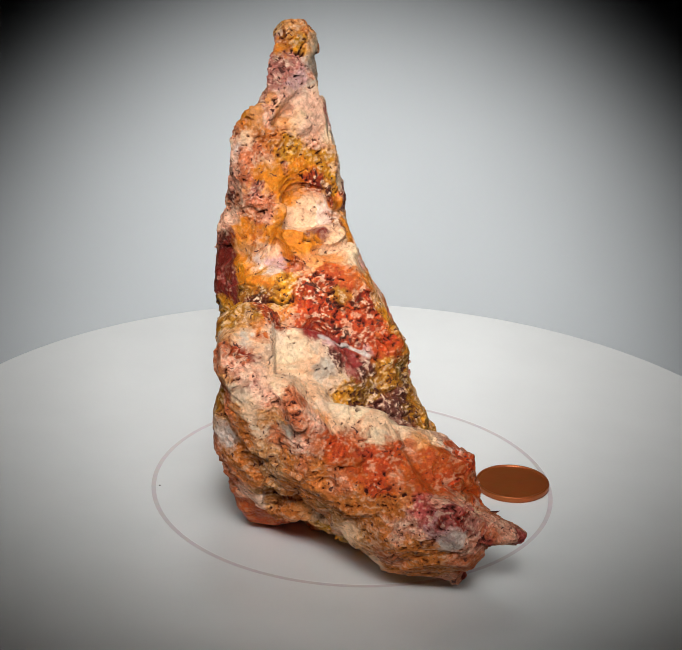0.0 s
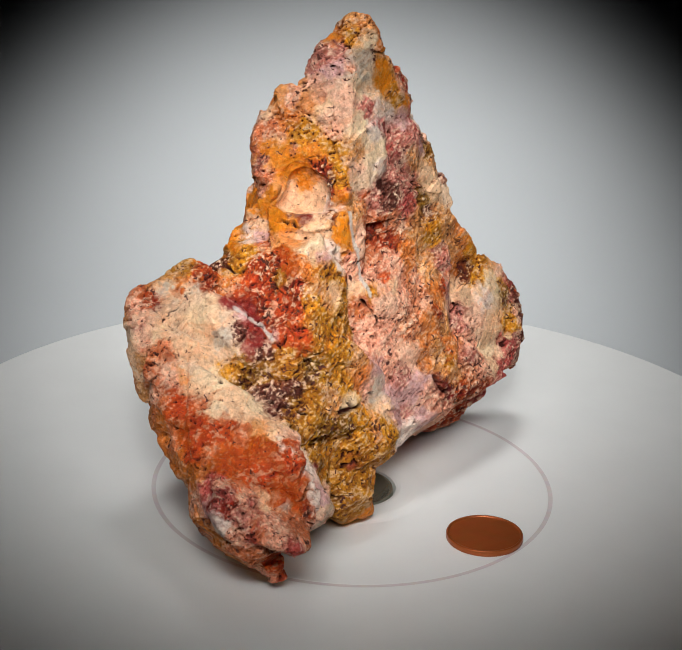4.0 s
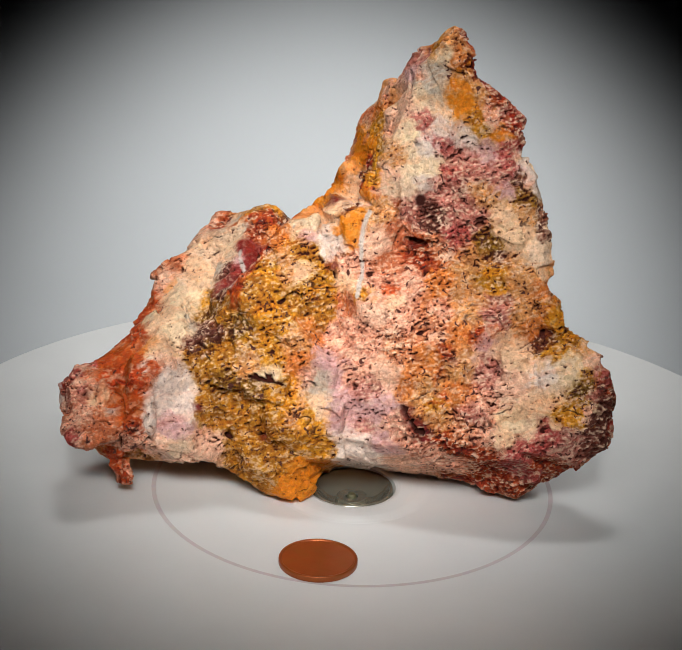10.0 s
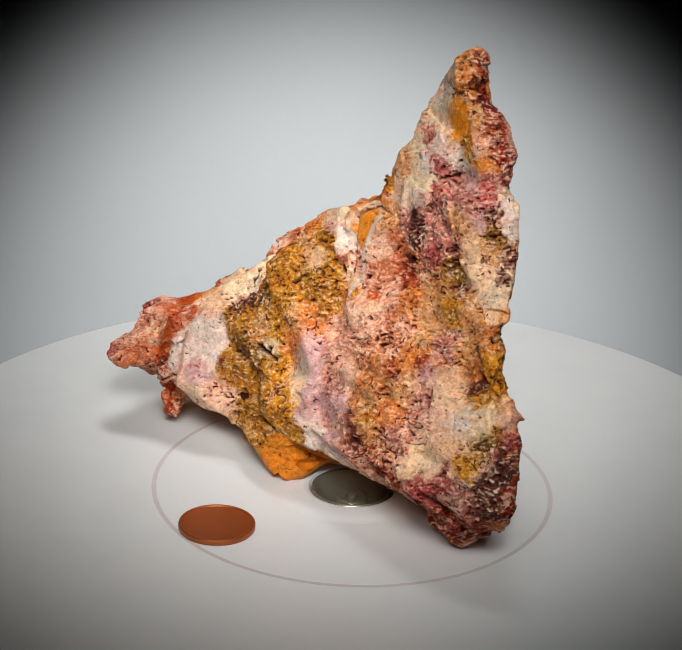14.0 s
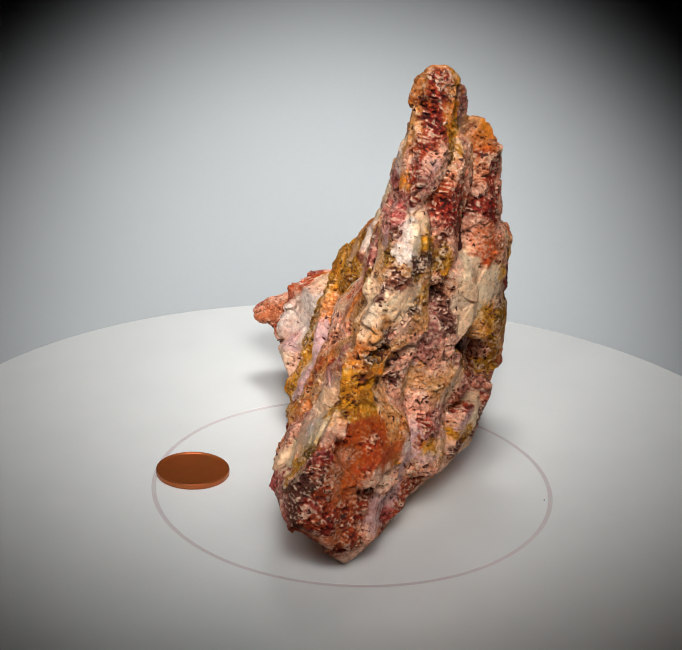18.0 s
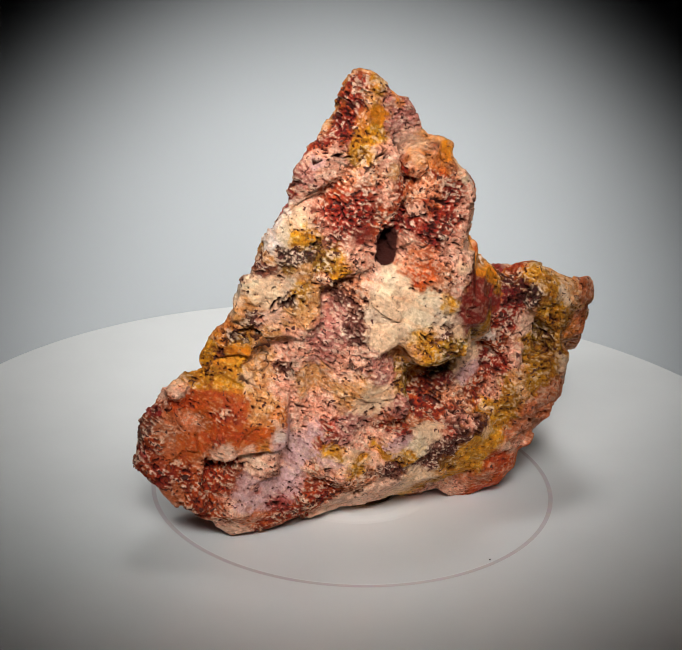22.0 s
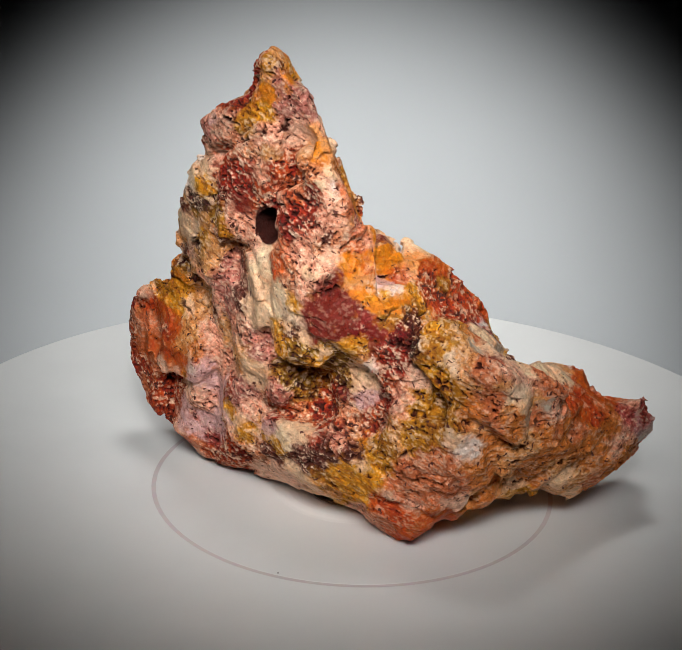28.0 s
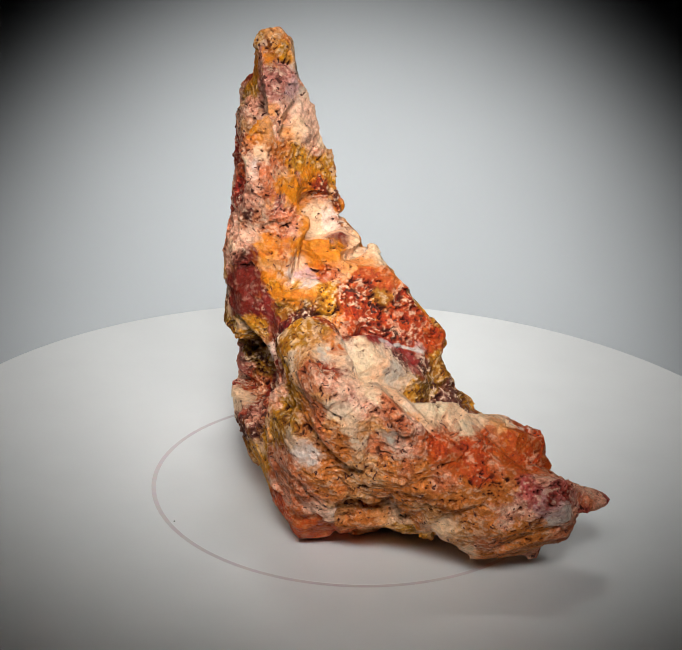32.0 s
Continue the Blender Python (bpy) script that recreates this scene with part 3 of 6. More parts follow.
chip(-23.9, 21.8, 27.5, -0.90, 0.43, 0.05, 8)
chip(-29.3, 8.5, 22.4, -0.93, 0.34, -0.14, 8)
chip(-5.7, 56.8, 47.3, 0.34, 0.53, 0.78, 4.5)
chip(-5.6, 35.2, 2.3, 0.37, -0.22, -0.90, 6)
chip(13.9, -59.6, 8.7, -0.24, -0.66, -0.71, 8)
chip(14.7, -35.9, 37.0, 0.82, -0.19, 0.54, 3)
chip(-9.2, -56.8, 26.4, -0.51, -0.70, -0.50, 13)
chip(4.9, 43.1, 14.7, 0.72, 0.01, -0.70, 4.5)
chip(14.3, 0.3, 16.1, 0.89, 0.43, -0.15, 3)
chip(26.2, -54.4, 4.7, 0.76, -0.52, -0.39, 10)
chip(19.9, -57.7, 6.9, 0.01, -0.69, -0.72, 16)
chip(-16.0, 40.5, 79.5, -0.15, 0.93, 0.33, 4.5)
chip(-10.1, 14.2, 94.8, 0.96, 0.10, 0.25, 16)
chip(-18.1, 37.4, 37.2, -0.88, 0.36, 0.32, 13)
chip(-21.4, -25.6, 1.7, -0.06, -0.48, -0.87, 20)
chip(12.9, 23.3, 24.6, 0.93, -0.03, 0.36, 3)
chip(-31.6, -22.7, 25.3, -0.84, 0.18, -0.52, 3)
chip(12.2, -37.7, 38.7, 0.66, -0.21, 0.72, 3)
chip(14.2, -36.2, 7.6, 0.42, 0.15, -0.89, 3)
chip(10.8, 38.4, 27.1, 0.87, 0.18, 0.46, 20)
chip(-11.6, -36.6, 9.4, 0.01, -0.48, -0.88, 3)
chip(13.9, -11.8, 0.7, 0.48, -0.02, -0.88, 6)
chip(-11.4, -19.1, 69.1, -0.17, -0.70, 0.69, 6)
chip(-31.6, -18.9, 25.9, -0.99, -0.13, -0.11, 4.5)
chip(-34.3, 3.2, 51.0, -0.92, 0.40, -0.01, 8)
chip(9.8, -55.5, 38.7, 0.34, -0.51, 0.79, 8)
chip(0.3, -24.1, 0.3, -0.30, -0.36, -0.88, 3)
chip(-16.0, 19.1, 115.3, 0.68, 0.57, 0.45, 8)
chip(-20.1, -2.0, 7.4, -0.66, 0.13, -0.74, 6)
chip(-12.6, -21.4, 1.2, 0.13, -0.47, -0.87, 3)
chip(-8.3, -6.5, 0.3, 0.47, 0.15, -0.87, 3)
chip(4.1, -5.9, 6.9, 0.46, 0.35, -0.81, 3)
chip(-16.5, 28.6, 9.1, -0.80, 0.19, -0.56, 20)
chip(-24.1, 5.3, 109.0, -0.12, -0.87, 0.47, 6)
chip(-11.6, -29.5, 5.7, -0.06, -0.48, -0.87, 3)
chip(-6.5, 59.1, 44.7, -0.53, 0.23, 0.82, 3)
chip(8.7, -5.8, 10.0, 0.66, 0.40, -0.64, 3)
chip(-20.8, -20.1, 1.3, -0.68, 0.19, -0.71, 10)
chip(5.9, -31.4, 2.4, 0.48, -0.24, -0.84, 6)
chip(-6.7, -57.8, 42.5, 0.50, -0.79, 0.36, 4.5)
chip(-31.3, -22.4, 22.1, -0.98, -0.16, 0.13, 4.5)
chip(13.1, 28.7, 24.6, 0.87, -0.07, 0.50, 4.5)
chip(-6.3, 23.2, 75.1, 0.97, 0.10, 0.23, 16)
chip(-22.4, 28.3, 98.6, -0.90, 0.43, 0.09, 10)
chip(14.1, -30.7, 38.8, 0.60, 0.06, 0.80, 3)
chip(-14.5, 21.0, 109.2, 0.40, 0.79, 0.46, 3)
chip(9.7, -27.6, 48.6, 0.51, -0.73, -0.46, 3)
chip(-31.7, -5.8, 92.9, -0.64, -0.66, 0.39, 6)
chip(-28.4, -4.3, 96.5, -0.50, -0.57, 0.66, 3)
chip(30.2, -47.9, 23.8, 0.88, 0.18, 0.43, 3)
chip(-8.4, 25.2, 2.3, 0.47, -0.06, -0.88, 10)
chip(-16.9, -53.7, 51.0, -0.09, -0.42, 0.90, 3)
chip(0.6, 33.1, 48.0, 0.76, 0.26, 0.59, 4.5)
chip(-16.4, 12.4, 5.8, -0.65, 0.12, -0.75, 16)
chip(-19.0, 14.9, 117.8, 0.18, -0.63, 0.75, 4.5)
chip(4.2, -54.6, 10.3, -0.59, -0.40, -0.71, 4.5)
chip(-14.0, -9.2, 1.0, -0.52, 0.19, -0.83, 6)
chip(5.7, -26.1, 59.4, 0.72, -0.08, 0.69, 6)
chip(-2.5, 63.9, 38.1, -0.12, 0.93, 0.34, 3)
chip(12.4, 0.7, 13.6, 0.54, 0.13, -0.83, 10)
chip(-27.4, -17.3, 9.9, -0.72, 0.29, -0.63, 3)
chip(-28.8, -17.6, 65.2, -0.83, -0.51, 0.20, 8)
chip(36.0, -63.6, 20.3, 0.12, -0.48, -0.87, 4.5)
chip(-14.6, 40.5, 77.7, 0.31, 0.89, 0.33, 3)
chip(8.8, 43.9, 18.1, 0.64, 0.11, -0.76, 8)
chip(4.1, -52.5, 10.3, -0.50, 0.22, -0.84, 3)
chip(18.3, -14.1, 13.9, 0.79, 0.58, 0.19, 3)
chip(33.2, -54.2, 18.1, 0.41, 0.26, -0.87, 4.5)
chip(-25.6, -53.3, 49.1, -0.41, -0.90, 0.15, 3)
chip(-8.1, 48.1, 56.1, 0.18, 0.77, 0.61, 3)
chip(15.5, -28.1, 37.2, 0.90, 0.16, 0.40, 8)
chip(0.8, -53.0, 41.6, 0.34, -0.53, 0.78, 3)
spur((-23.5, 3.5, 95.0), (-16.0, 3.0, 95.5), 3.0, 3.0)
spur((-9.0, -12.0, 64.0), (-3.4, -9.2, 67.6), 3.5, 2.4)


def lattice(p, seed):
    """Smooth noise, about -1 to 1, at places p."""
    i = np.floor(p).astype(np.int64)
    f = p - i
    u = f * f * f * (f * (f * 6 - 15) + 10)
    out = np.zeros(len(p))
    for cx in (0, 1):
        for cy in (0, 1):
            for cz in (0, 1):
                h = ((i[:, 0] + cx) * 73856093) ^ ((i[:, 1] + cy) * 19349663) ^ ((i[:, 2] + cz) * 83492791) ^ (seed * 2654435761)
                h = (h ^ (h >> 13)) * 1274126177
                h = (h ^ (h >> 16)) & 0xFFFFFF
                g = np.stack(((h & 255) / 127.5 - 1, (h >> 8 & 255) / 127.5 - 1, (h >> 16 & 255) / 127.5 - 1), 1)
                w = (u[:, 0] if cx else 1 - u[:, 0]) * (u[:, 1] if cy else 1 - u[:, 1]) * (u[:, 2] if cz else 1 - u[:, 2])
                out += w * ((f - (cx, cy, cz)) * g).sum(1)
    return out * 1.3


def cells(p, seed):
    """Distance to the nearest and the second of scattered seeds, the nearest one's chance number and the way from it."""
    i = np.floor(p).astype(np.int64)
    d1, d2, who, way = np.full(len(p), 9.0), np.full(len(p), 9.0), np.zeros(len(p)), np.zeros_like(p)
    for cx in (-1, 0, 1):
        for cy in (-1, 0, 1):
            for cz in (-1, 0, 1):
                c = i + (cx, cy, cz)
                h = (c[:, 0] * 73856093) ^ (c[:, 1] * 19349663) ^ (c[:, 2] * 83492791) ^ (seed * 2654435761)
                h = (h ^ (h >> 13)) * 1274126177
                h = (h ^ (h >> 16)) & 0xFFFFFF
                q = c + np.stack(((h & 255) / 255, (h >> 8 & 255) / 255, (h >> 16 & 255) / 255), 1)
                d = np.sqrt(((q - p) ** 2).sum(1))
                near = d < d1
                d2 = np.where(near, d1, np.minimum(d2, d))
                who = np.where(near, (h & 1023) / 1023, who)
                way = np.where(near[:, None], p - q, way)
                d1 = np.where(near, d, d1)
    return d1, d2, who, way


def skin(f):
    """The surface net of the field: vertices in mm and quads."""
    inside = f < 0
    n = [s - 1 for s in f.shape]
    corner = [(i, j, k) for i in (0, 1) for j in (0, 1) for k in (0, 1)]
    count = np.zeros(n, np.int8)
    for i, j, k in corner:
        count += inside[i:n[0] + i, j:n[1] + j, k:n[2] + k]
    cell = np.argwhere((count > 0) & (count < 8))
    index = np.full(n, -1, np.int64)
    index[tuple(cell.T)] = np.arange(len(cell))
    val = {c: f[tuple((cell + c).T)] for c in corner}
    total, hits = np.zeros((len(cell), 3)), np.zeros(len(cell))
    for c in corner:
        for a in range(3):
            if c[a] == 0:
                e = tuple(1 if b == a else c[b] for b in range(3))
                va, vb = val[c], val[e]
                cross = (va < 0) != (vb < 0)
                t = np.where(cross, va / np.where(cross, va - vb, 1), 0)
                q = np.array(c, float)[None] + t[:, None] * np.eye(3)[a]
                total += q * cross[:, None]
                hits += cross
    places = LOW + STEP * (cell + total / hits[:, None])
    quads = []
    for a in range(3):
        b, c = (a + 1) % 3, (a + 2) % 3
        sl0, sl1 = [slice(1, m) for m in n], [slice(1, m) for m in n]
        sl0[a], sl1[a] = slice(0, n[a]), slice(1, n[a] + 1)
        s0, s1 = inside[tuple(sl0)], inside[tuple(sl1)]
        for way in (0, 1):
            e = np.argwhere((s0 & ~s1) if way == 0 else (~s0 & s1))
            e[:, b] += 1
            e[:, c] += 1
            ring = []
            for db, dc in ((-1, -1), (0, -1), (0, 0), (-1, 0)):
                w = e.copy()
                w[:, b] += db
                w[:, c] += dc
                ring.append(index[tuple(w.T)])
            q = np.stack(ring, 1)
            quads.append(q if way == 0 else q[:, ::-1])
    return places, np.concatenate(quads)


def facing(p, quads):
    a, b, c, d = (p[quads[:, k]] for k in range(4))
    n = np.cross(c - a, d - b)
    out = np.zeros_like(p)
    for k in range(4):
        for ax in range(3):
            out[:, ax] += np.bincount(quads[:, k], n[:, ax], len(p))
    return out / np.maximum(np.linalg.norm(out, axis=1), 1e-9)[:, None]


PALETTE = {}
PATCHES = []


def colour_of(name, r, g, b, pores=0.3):
    """A mineral colour, as sRGB bytes, and how porous that mineral is."""
    PALETTE[name] = (*[((c / 255 + 0.055) / 1.055) ** 2.4 for c in (r, g, b)], pores)


def patch(name, x, y, z, r):
    """A patch of one mineral, r mm across its middle."""
    PATCHES.append((x, y, z, r, *PALETTE[name]))


def crack(points, width=0.9):
    CRACKS.append((np.array(points, float), width))


CRACKS = []
VEINS = []


def vein(points, width=0.6):
    VEINS.append((np.array(points, float), width))


colour_of("cream", 240, 217, 193, 0.06)
colour_of("white", 238, 233, 230, 0.04)
colour_of("bone", 230, 216, 199, 0.08)
colour_of("vein", 215, 210, 205, 0.0)
colour_of("peach", 232, 184, 140, 0.06)
colour_of("pink", 234, 192, 176, 0.28)
colour_of("salmon", 208, 144, 116, 0.2)
colour_of("orange", 194, 110, 60, 0.06)
colour_of("redorange", 202, 108, 68, 0.2)
colour_of("brick", 180, 98, 66, 0.38)
colour_of("red", 170, 84, 72, 0.42)
colour_of("magenta", 188, 114, 114, 0.3)
colour_of("maroon", 132, 66, 60, 0.06)
colour_of("garnet", 150, 74, 74, 0.03)
colour_of("mauve", 196, 148, 142, 0.3)
colour_of("lilac", 216, 190, 194, 0.1)
colour_of("plum", 134, 98, 92, 0.5)
colour_of("ochre", 184, 140, 44, 0.26)
colour_of("gold", 208, 162, 70, 0.28)
colour_of("yellow", 214, 162, 22, 0.15)
colour_of("amber", 222, 156, 70, 0.03)
colour_of("olive", 160, 130, 56, 0.4)
colour_of("tan", 218, 176, 134, 0.24)
colour_of("clay", 214, 152, 106, 0.2)
colour_of("brown", 130, 78, 44, 0.5)
colour_of("blush", 238, 208, 192, 0.14)
colour_of("ivory", 240, 228, 206, 0.03)
colour_of("ash", 206, 204, 196, 0.02)
colour_of("rust", 178, 92, 48, 0.4)
colour_of("wine", 128, 46, 40, 0.3)
colour_of("char", 84, 66, 56, 0.5)
colour_of("speckle", 222, 174, 148, 0.38)
patch("olive", 19.3, -21.0, 29.2, 2.6)
patch("pink", 6.9, 26.7, 13.9, 2.6)
patch("brick", -1.0, 45.1, 6.9, 2.5)
patch("pink", 4.5, -3.3, 43.0, 2.6)
patch("tan", -15.4, 15.7, 116.9, 3.4)
patch("clay", -14.2, 19.3, 113.7, 2.3)
patch("brown", -15.3, 20.0, 110.9, 1.7)
patch("ivory", -13.5, 15.6, 113.8, 2.0)
patch("mauve", -19.5, 6.9, 109.8, 2.5)
patch("lilac", -17.8, 5.0, 105.7, 2.0)
patch("ash", -13.7, 12.9, 106.0, 3.2)
patch("ivory", -12.6, 10.8, 103.0, 2.0)
patch("amber", -13.1, 19.5, 103.7, 3.4)
patch("bone", -11.4, 15.4, 99.8, 2.3)
patch("tan", -14.5, 23.7, 105.8, 2.8)
patch("brick", -16.9, 28.5, 103.0, 2.3)
patch("red", -17.2, 32.5, 98.5, 2.5)
patch("pink", -13.5, 27.9, 98.2, 2.5)
patch("gold", -13.0, 25.5, 96.4, 2.5)
patch("amber", -14.1, 30.4, 95.0, 1.7)
patch("white", -10.2, 16.4, 95.4, 2.0)
patch("magenta", -10.4, 12.3, 97.2, 1.6)
patch("white", -13.2, 21.9, 92.6, 2.3)
patch("magenta", -9.5, 16.3, 92.7, 2.0)
patch("white", -8.6, 13.4, 90.4, 2.0)
patch("mauve", -12.8, 21.3, 88.1, 2.5)
patch("lilac", -13.1, 26.9, 90.6, 2.0)
patch("magenta", -14.1, 31.5, 90.8, 1.8)
patch("white", -16.9, 35.8, 88.2, 2.0)
patch("blush", -14.3, 38.6, 83.3, 1.8)
patch("mauve", -10.0, 29.9, 85.2, 2.3)
patch("blush", -19.3, 3.3, 102.1, 2.5)
patch("pink", -22.7, -1.1, 99.9, 2.3)
patch("salmon", -25.8, -6.8, 91.9, 2.5)
patch("amber", -24.0, -8.4, 87.4, 2.3)
patch("gold", -17.9, -2.6, 91.1, 2.3)
patch("mauve", -19.1, -4.6, 89.0, 1.1)
patch("blush", -14.2, 3.1, 96.8, 2.5)
patch("ivory", -9.5, 6.1, 92.9, 2.5)
patch("tan", -7.2, 4.7, 89.1, 2.8)
patch("ivory", -7.6, 11.2, 86.4, 3.2)
patch("white", -6.5, 13.0, 83.3, 1.8)
patch("blush", -7.1, 4.2, 83.4, 2.3)
patch("bone", -6.8, 6.7, 79.3, 2.3)
patch("pink", -11.1, 1.3, 91.7, 1.6)
patch("amber", -19.3, -5.7, 83.2, 2.8)
patch("cream", -19.9, -7.3, 75.7, 2.8)
patch("peach", -19.1, -8.4, 79.1, 2.0)
patch("amber", -19.9, -12.2, 75.5, 2.3)
patch("maroon", -9.7, -11.2, 73.4, 1.6)
patch("amber", -12.2, -16.1, 72.0, 2.3)
patch("amber", -6.9, -1.9, 77.3, 1.6)
patch("redorange", -5.6, -0.2, 79.0, 1.1)
patch("plum", -5.5, 15.9, 75.7, 2.5)
patch("mauve", -6.8, 23.1, 76.9, 2.8)
patch("mauve", -8.1, 18.1, 80.0, 2.8)
patch("magenta", -8.3, 19.2, 84.4, 1.6)
patch("tan", -8.7, 28.7, 81.1, 2.3)
patch("mauve", -5.8, 10.2, 74.9, 2.5)
patch("brick", -6.2, 6.9, 76.9, 1.4)
patch("magenta", -5.3, 22.6, 69.4, 2.8)
patch("mauve", -6.9, 26.6, 73.0, 2.3)
patch("olive", -11.9, 37.4, 80.2, 2.0)
patch("plum", -13.2, 35.9, 84.3, 1.6)
patch("tan", -10.7, 38.1, 76.8, 2.3)
patch("cream", -8.7, 34.3, 74.8, 2.3)
patch("cream", -7.5, 37.9, 71.2, 2.5)
patch("bone", -9.3, 42.9, 67.4, 2.5)
patch("peach", -10.9, 45.0, 62.6, 1.8)
patch("plum", -13.7, 42.3, 74.7, 1.6)
patch("brick", -4.9, 13.6, 63.6, 2.8)
patch("maroon", -8.3, 12.1, 65.0, 1.6)
patch("salmon", -5.2, 7.0, 69.7, 2.8)
patch("tan", -5.1, 4.0, 73.7, 2.3)
patch("speckle", -5.2, 17.7, 67.0, 2.3)
patch("olive", -6.8, 29.0, 69.0, 2.5)
patch("plum", -7.3, 32.1, 64.9, 1.6)
patch("tan", -4.9, 26.5, 65.4, 2.8)
patch("gold", -5.0, 32.3, 61.1, 2.8)
patch("tan", -6.1, 39.3, 61.3, 3.2)
patch("clay", -6.5, 44.4, 58.2, 2.5)
patch("cream", -6.1, 41.0, 59.8, 1.1)
patch("blush", -2.6, 3.6, 67.0, 2.5)
patch("salmon", -3.2, 5.7, 61.0, 2.3)
patch("pink", 0.1, 5.1, 57.8, 2.5)
patch("redorange", 0.9, 8.2, 56.6, 1.6)
patch("pink", -0.7, 13.2, 58.7, 2.5)
patch("clay", -1.3, 18.8, 58.3, 2.8)
patch("pink", -0.3, 21.5, 53.5, 2.3)
patch("tan", -2.4, 26.5, 53.8, 3.2)
patch("mauve", -2.5, 34.6, 53.6, 2.8)
patch("tan", -5.1, 39.9, 53.4, 2.8)
patch("clay", -5.4, 43.4, 49.9, 2.3)
patch("yellow", -4.9, 49.8, 52.5, 2.3)
patch("gold", -6.7, 52.3, 48.4, 2.3)
patch("brown", -5.5, 46.4, 46.8, 2.0)
patch("ochre", -4.6, 55.0, 47.7, 1.8)
patch("gold", -3.1, 49.8, 44.8, 2.0)
patch("cream", 1.0, 39.4, 44.5, 2.8)
patch("cream", 1.6, 36.9, 44.2, 2.0)
patch("brick", 1.9, 30.3, 47.2, 1.6)
patch("clay", 2.6, 26.6, 47.5, 2.5)
patch("speckle", 2.4, 19.2, 48.3, 2.8)
patch("pink", 4.4, 11.7, 50.6, 2.8)
patch("blush", 5.5, 5.5, 51.3, 2.8)
patch("lilac", 1.2, 32.7, 45.6, 1.8)
patch("pink", 6.9, 4.6, 43.9, 2.8)
patch("speckle", 7.0, 12.1, 43.1, 2.8)
patch("clay", 7.0, 19.3, 43.2, 2.5)
patch("brick", 6.0, 23.9, 43.9, 1.6)
patch("tan", 5.1, 28.2, 42.0, 2.8)
patch("mauve", 2.3, 33.9, 39.0, 2.5)
patch("white", 1.8, 48.4, 40.1, 2.3)
patch("ivory", -0.5, 53.9, 41.2, 2.5)
patch("gold", -1.7, 58.1, 40.5, 1.4)
patch("blush", -3.4, 60.4, 43.7, 2.0)
patch("plum", 0.5, 64.1, 35.7, 1.6)
patch("olive", 1.1, 57.3, 37.0, 2.5)
patch("gold", 3.3, 55.5, 32.1, 2.5)
patch("cream", 2.6, 52.6, 36.2, 2.0)
patch("lilac", 12.0, -3.6, 37.4, 3.2)
patch("ash", 12.4, -5.7, 34.8, 2.3)
patch("pink", 8.8, 1.9, 36.8, 2.5)
patch("mauve", 10.7, 4.9, 31.9, 2.5)
patch("blush", 9.2, 10.0, 37.1, 2.5)
patch("clay", 9.3, 16.1, 36.4, 2.5)
patch("tan", 9.2, 21.0, 35.7, 2.8)
patch("brick", 10.0, 24.2, 33.7, 1.6)
patch("clay", 8.9, 27.5, 34.3, 2.3)
patch("mauve", 10.5, 30.9, 30.1, 2.3)
patch("blush", 5.3, 40.8, 35.8, 2.5)
patch("cream", 5.3, 46.7, 33.5, 2.7)
patch("ivory", 6.4, 44.4, 29.1, 2.9)
patch("cream", 9.6, 41.5, 26.0, 2.0)
patch("pink", 7.2, 35.2, 32.6, 1.8)
patch("lilac", 11.3, 2.8, 26.9, 3.2)
patch("lilac", 11.9, 9.1, 29.2, 2.3)
patch("mauve", 11.8, 5.1, 23.7, 2.0)
patch("white", 13.4, 4.6, 19.4, 2.9)
patch("lilac", 14.7, 10.7, 21.2, 2.3)
patch("pink", 12.6, 14.1, 24.9, 2.3)
patch("maroon", 11.8, 17.3, 27.6, 1.6)
patch("wine", 12.7, 21.1, 24.8, 1.6)
patch("rust", 14.0, 27.5, 23.2, 2.0)
patch("brick", 11.9, 35.2, 21.3, 2.0)
patch("speckle", 11.4, 29.8, 27.7, 2.5)
patch("tan", 12.3, 24.6, 29.1, 2.3)
patch("pink", 11.7, 35.9, 25.9, 2.0)
patch("magenta", 11.2, 45.6, 23.0, 2.5)
patch("magenta", 8.2, 51.0, 27.4, 2.3)
patch("mauve", 7.4, 56.2, 27.3, 2.0)
patch("plum", 3.5, 62.4, 31.5, 2.3)
patch("plum", 2.8, 63.7, 24.8, 1.8)
patch("blush", 3.4, 59.1, 32.2, 1.4)
patch("pink", 12.9, 21.3, 18.5, 2.0)
patch("blush", 8.5, 15.8, 14.4, 2.0)
patch("brick", 5.4, 32.5, 14.0, 2.0)
patch("brick", 0.6, 39.2, 8.5, 2.5)
patch("magenta", 2.8, 45.6, 12.9, 2.3)
patch("brick", 3.5, 51.9, 16.6, 2.3)
patch("mauve", 7.2, 56.4, 22.4, 2.0)
patch("cream", -7.1, -10.5, 69.6, 2.8)
patch("ivory", -1.2, -15.2, 69.6, 2.5)
patch("white", -2.1, -8.4, 66.1, 2.3)
patch("amber", -2.3, -4.1, 69.5, 2.5)
patch("lilac", 0.0, -13.8, 67.3, 1.8)
patch("brown", -2.1, -5.1, 63.2, 0.9)
patch("clay", 1.1, -21.0, 65.9, 2.3)
patch("ochre", 2.7, -15.0, 63.2, 2.8)
patch("tan", 5.1, -18.5, 60.5, 2.8)
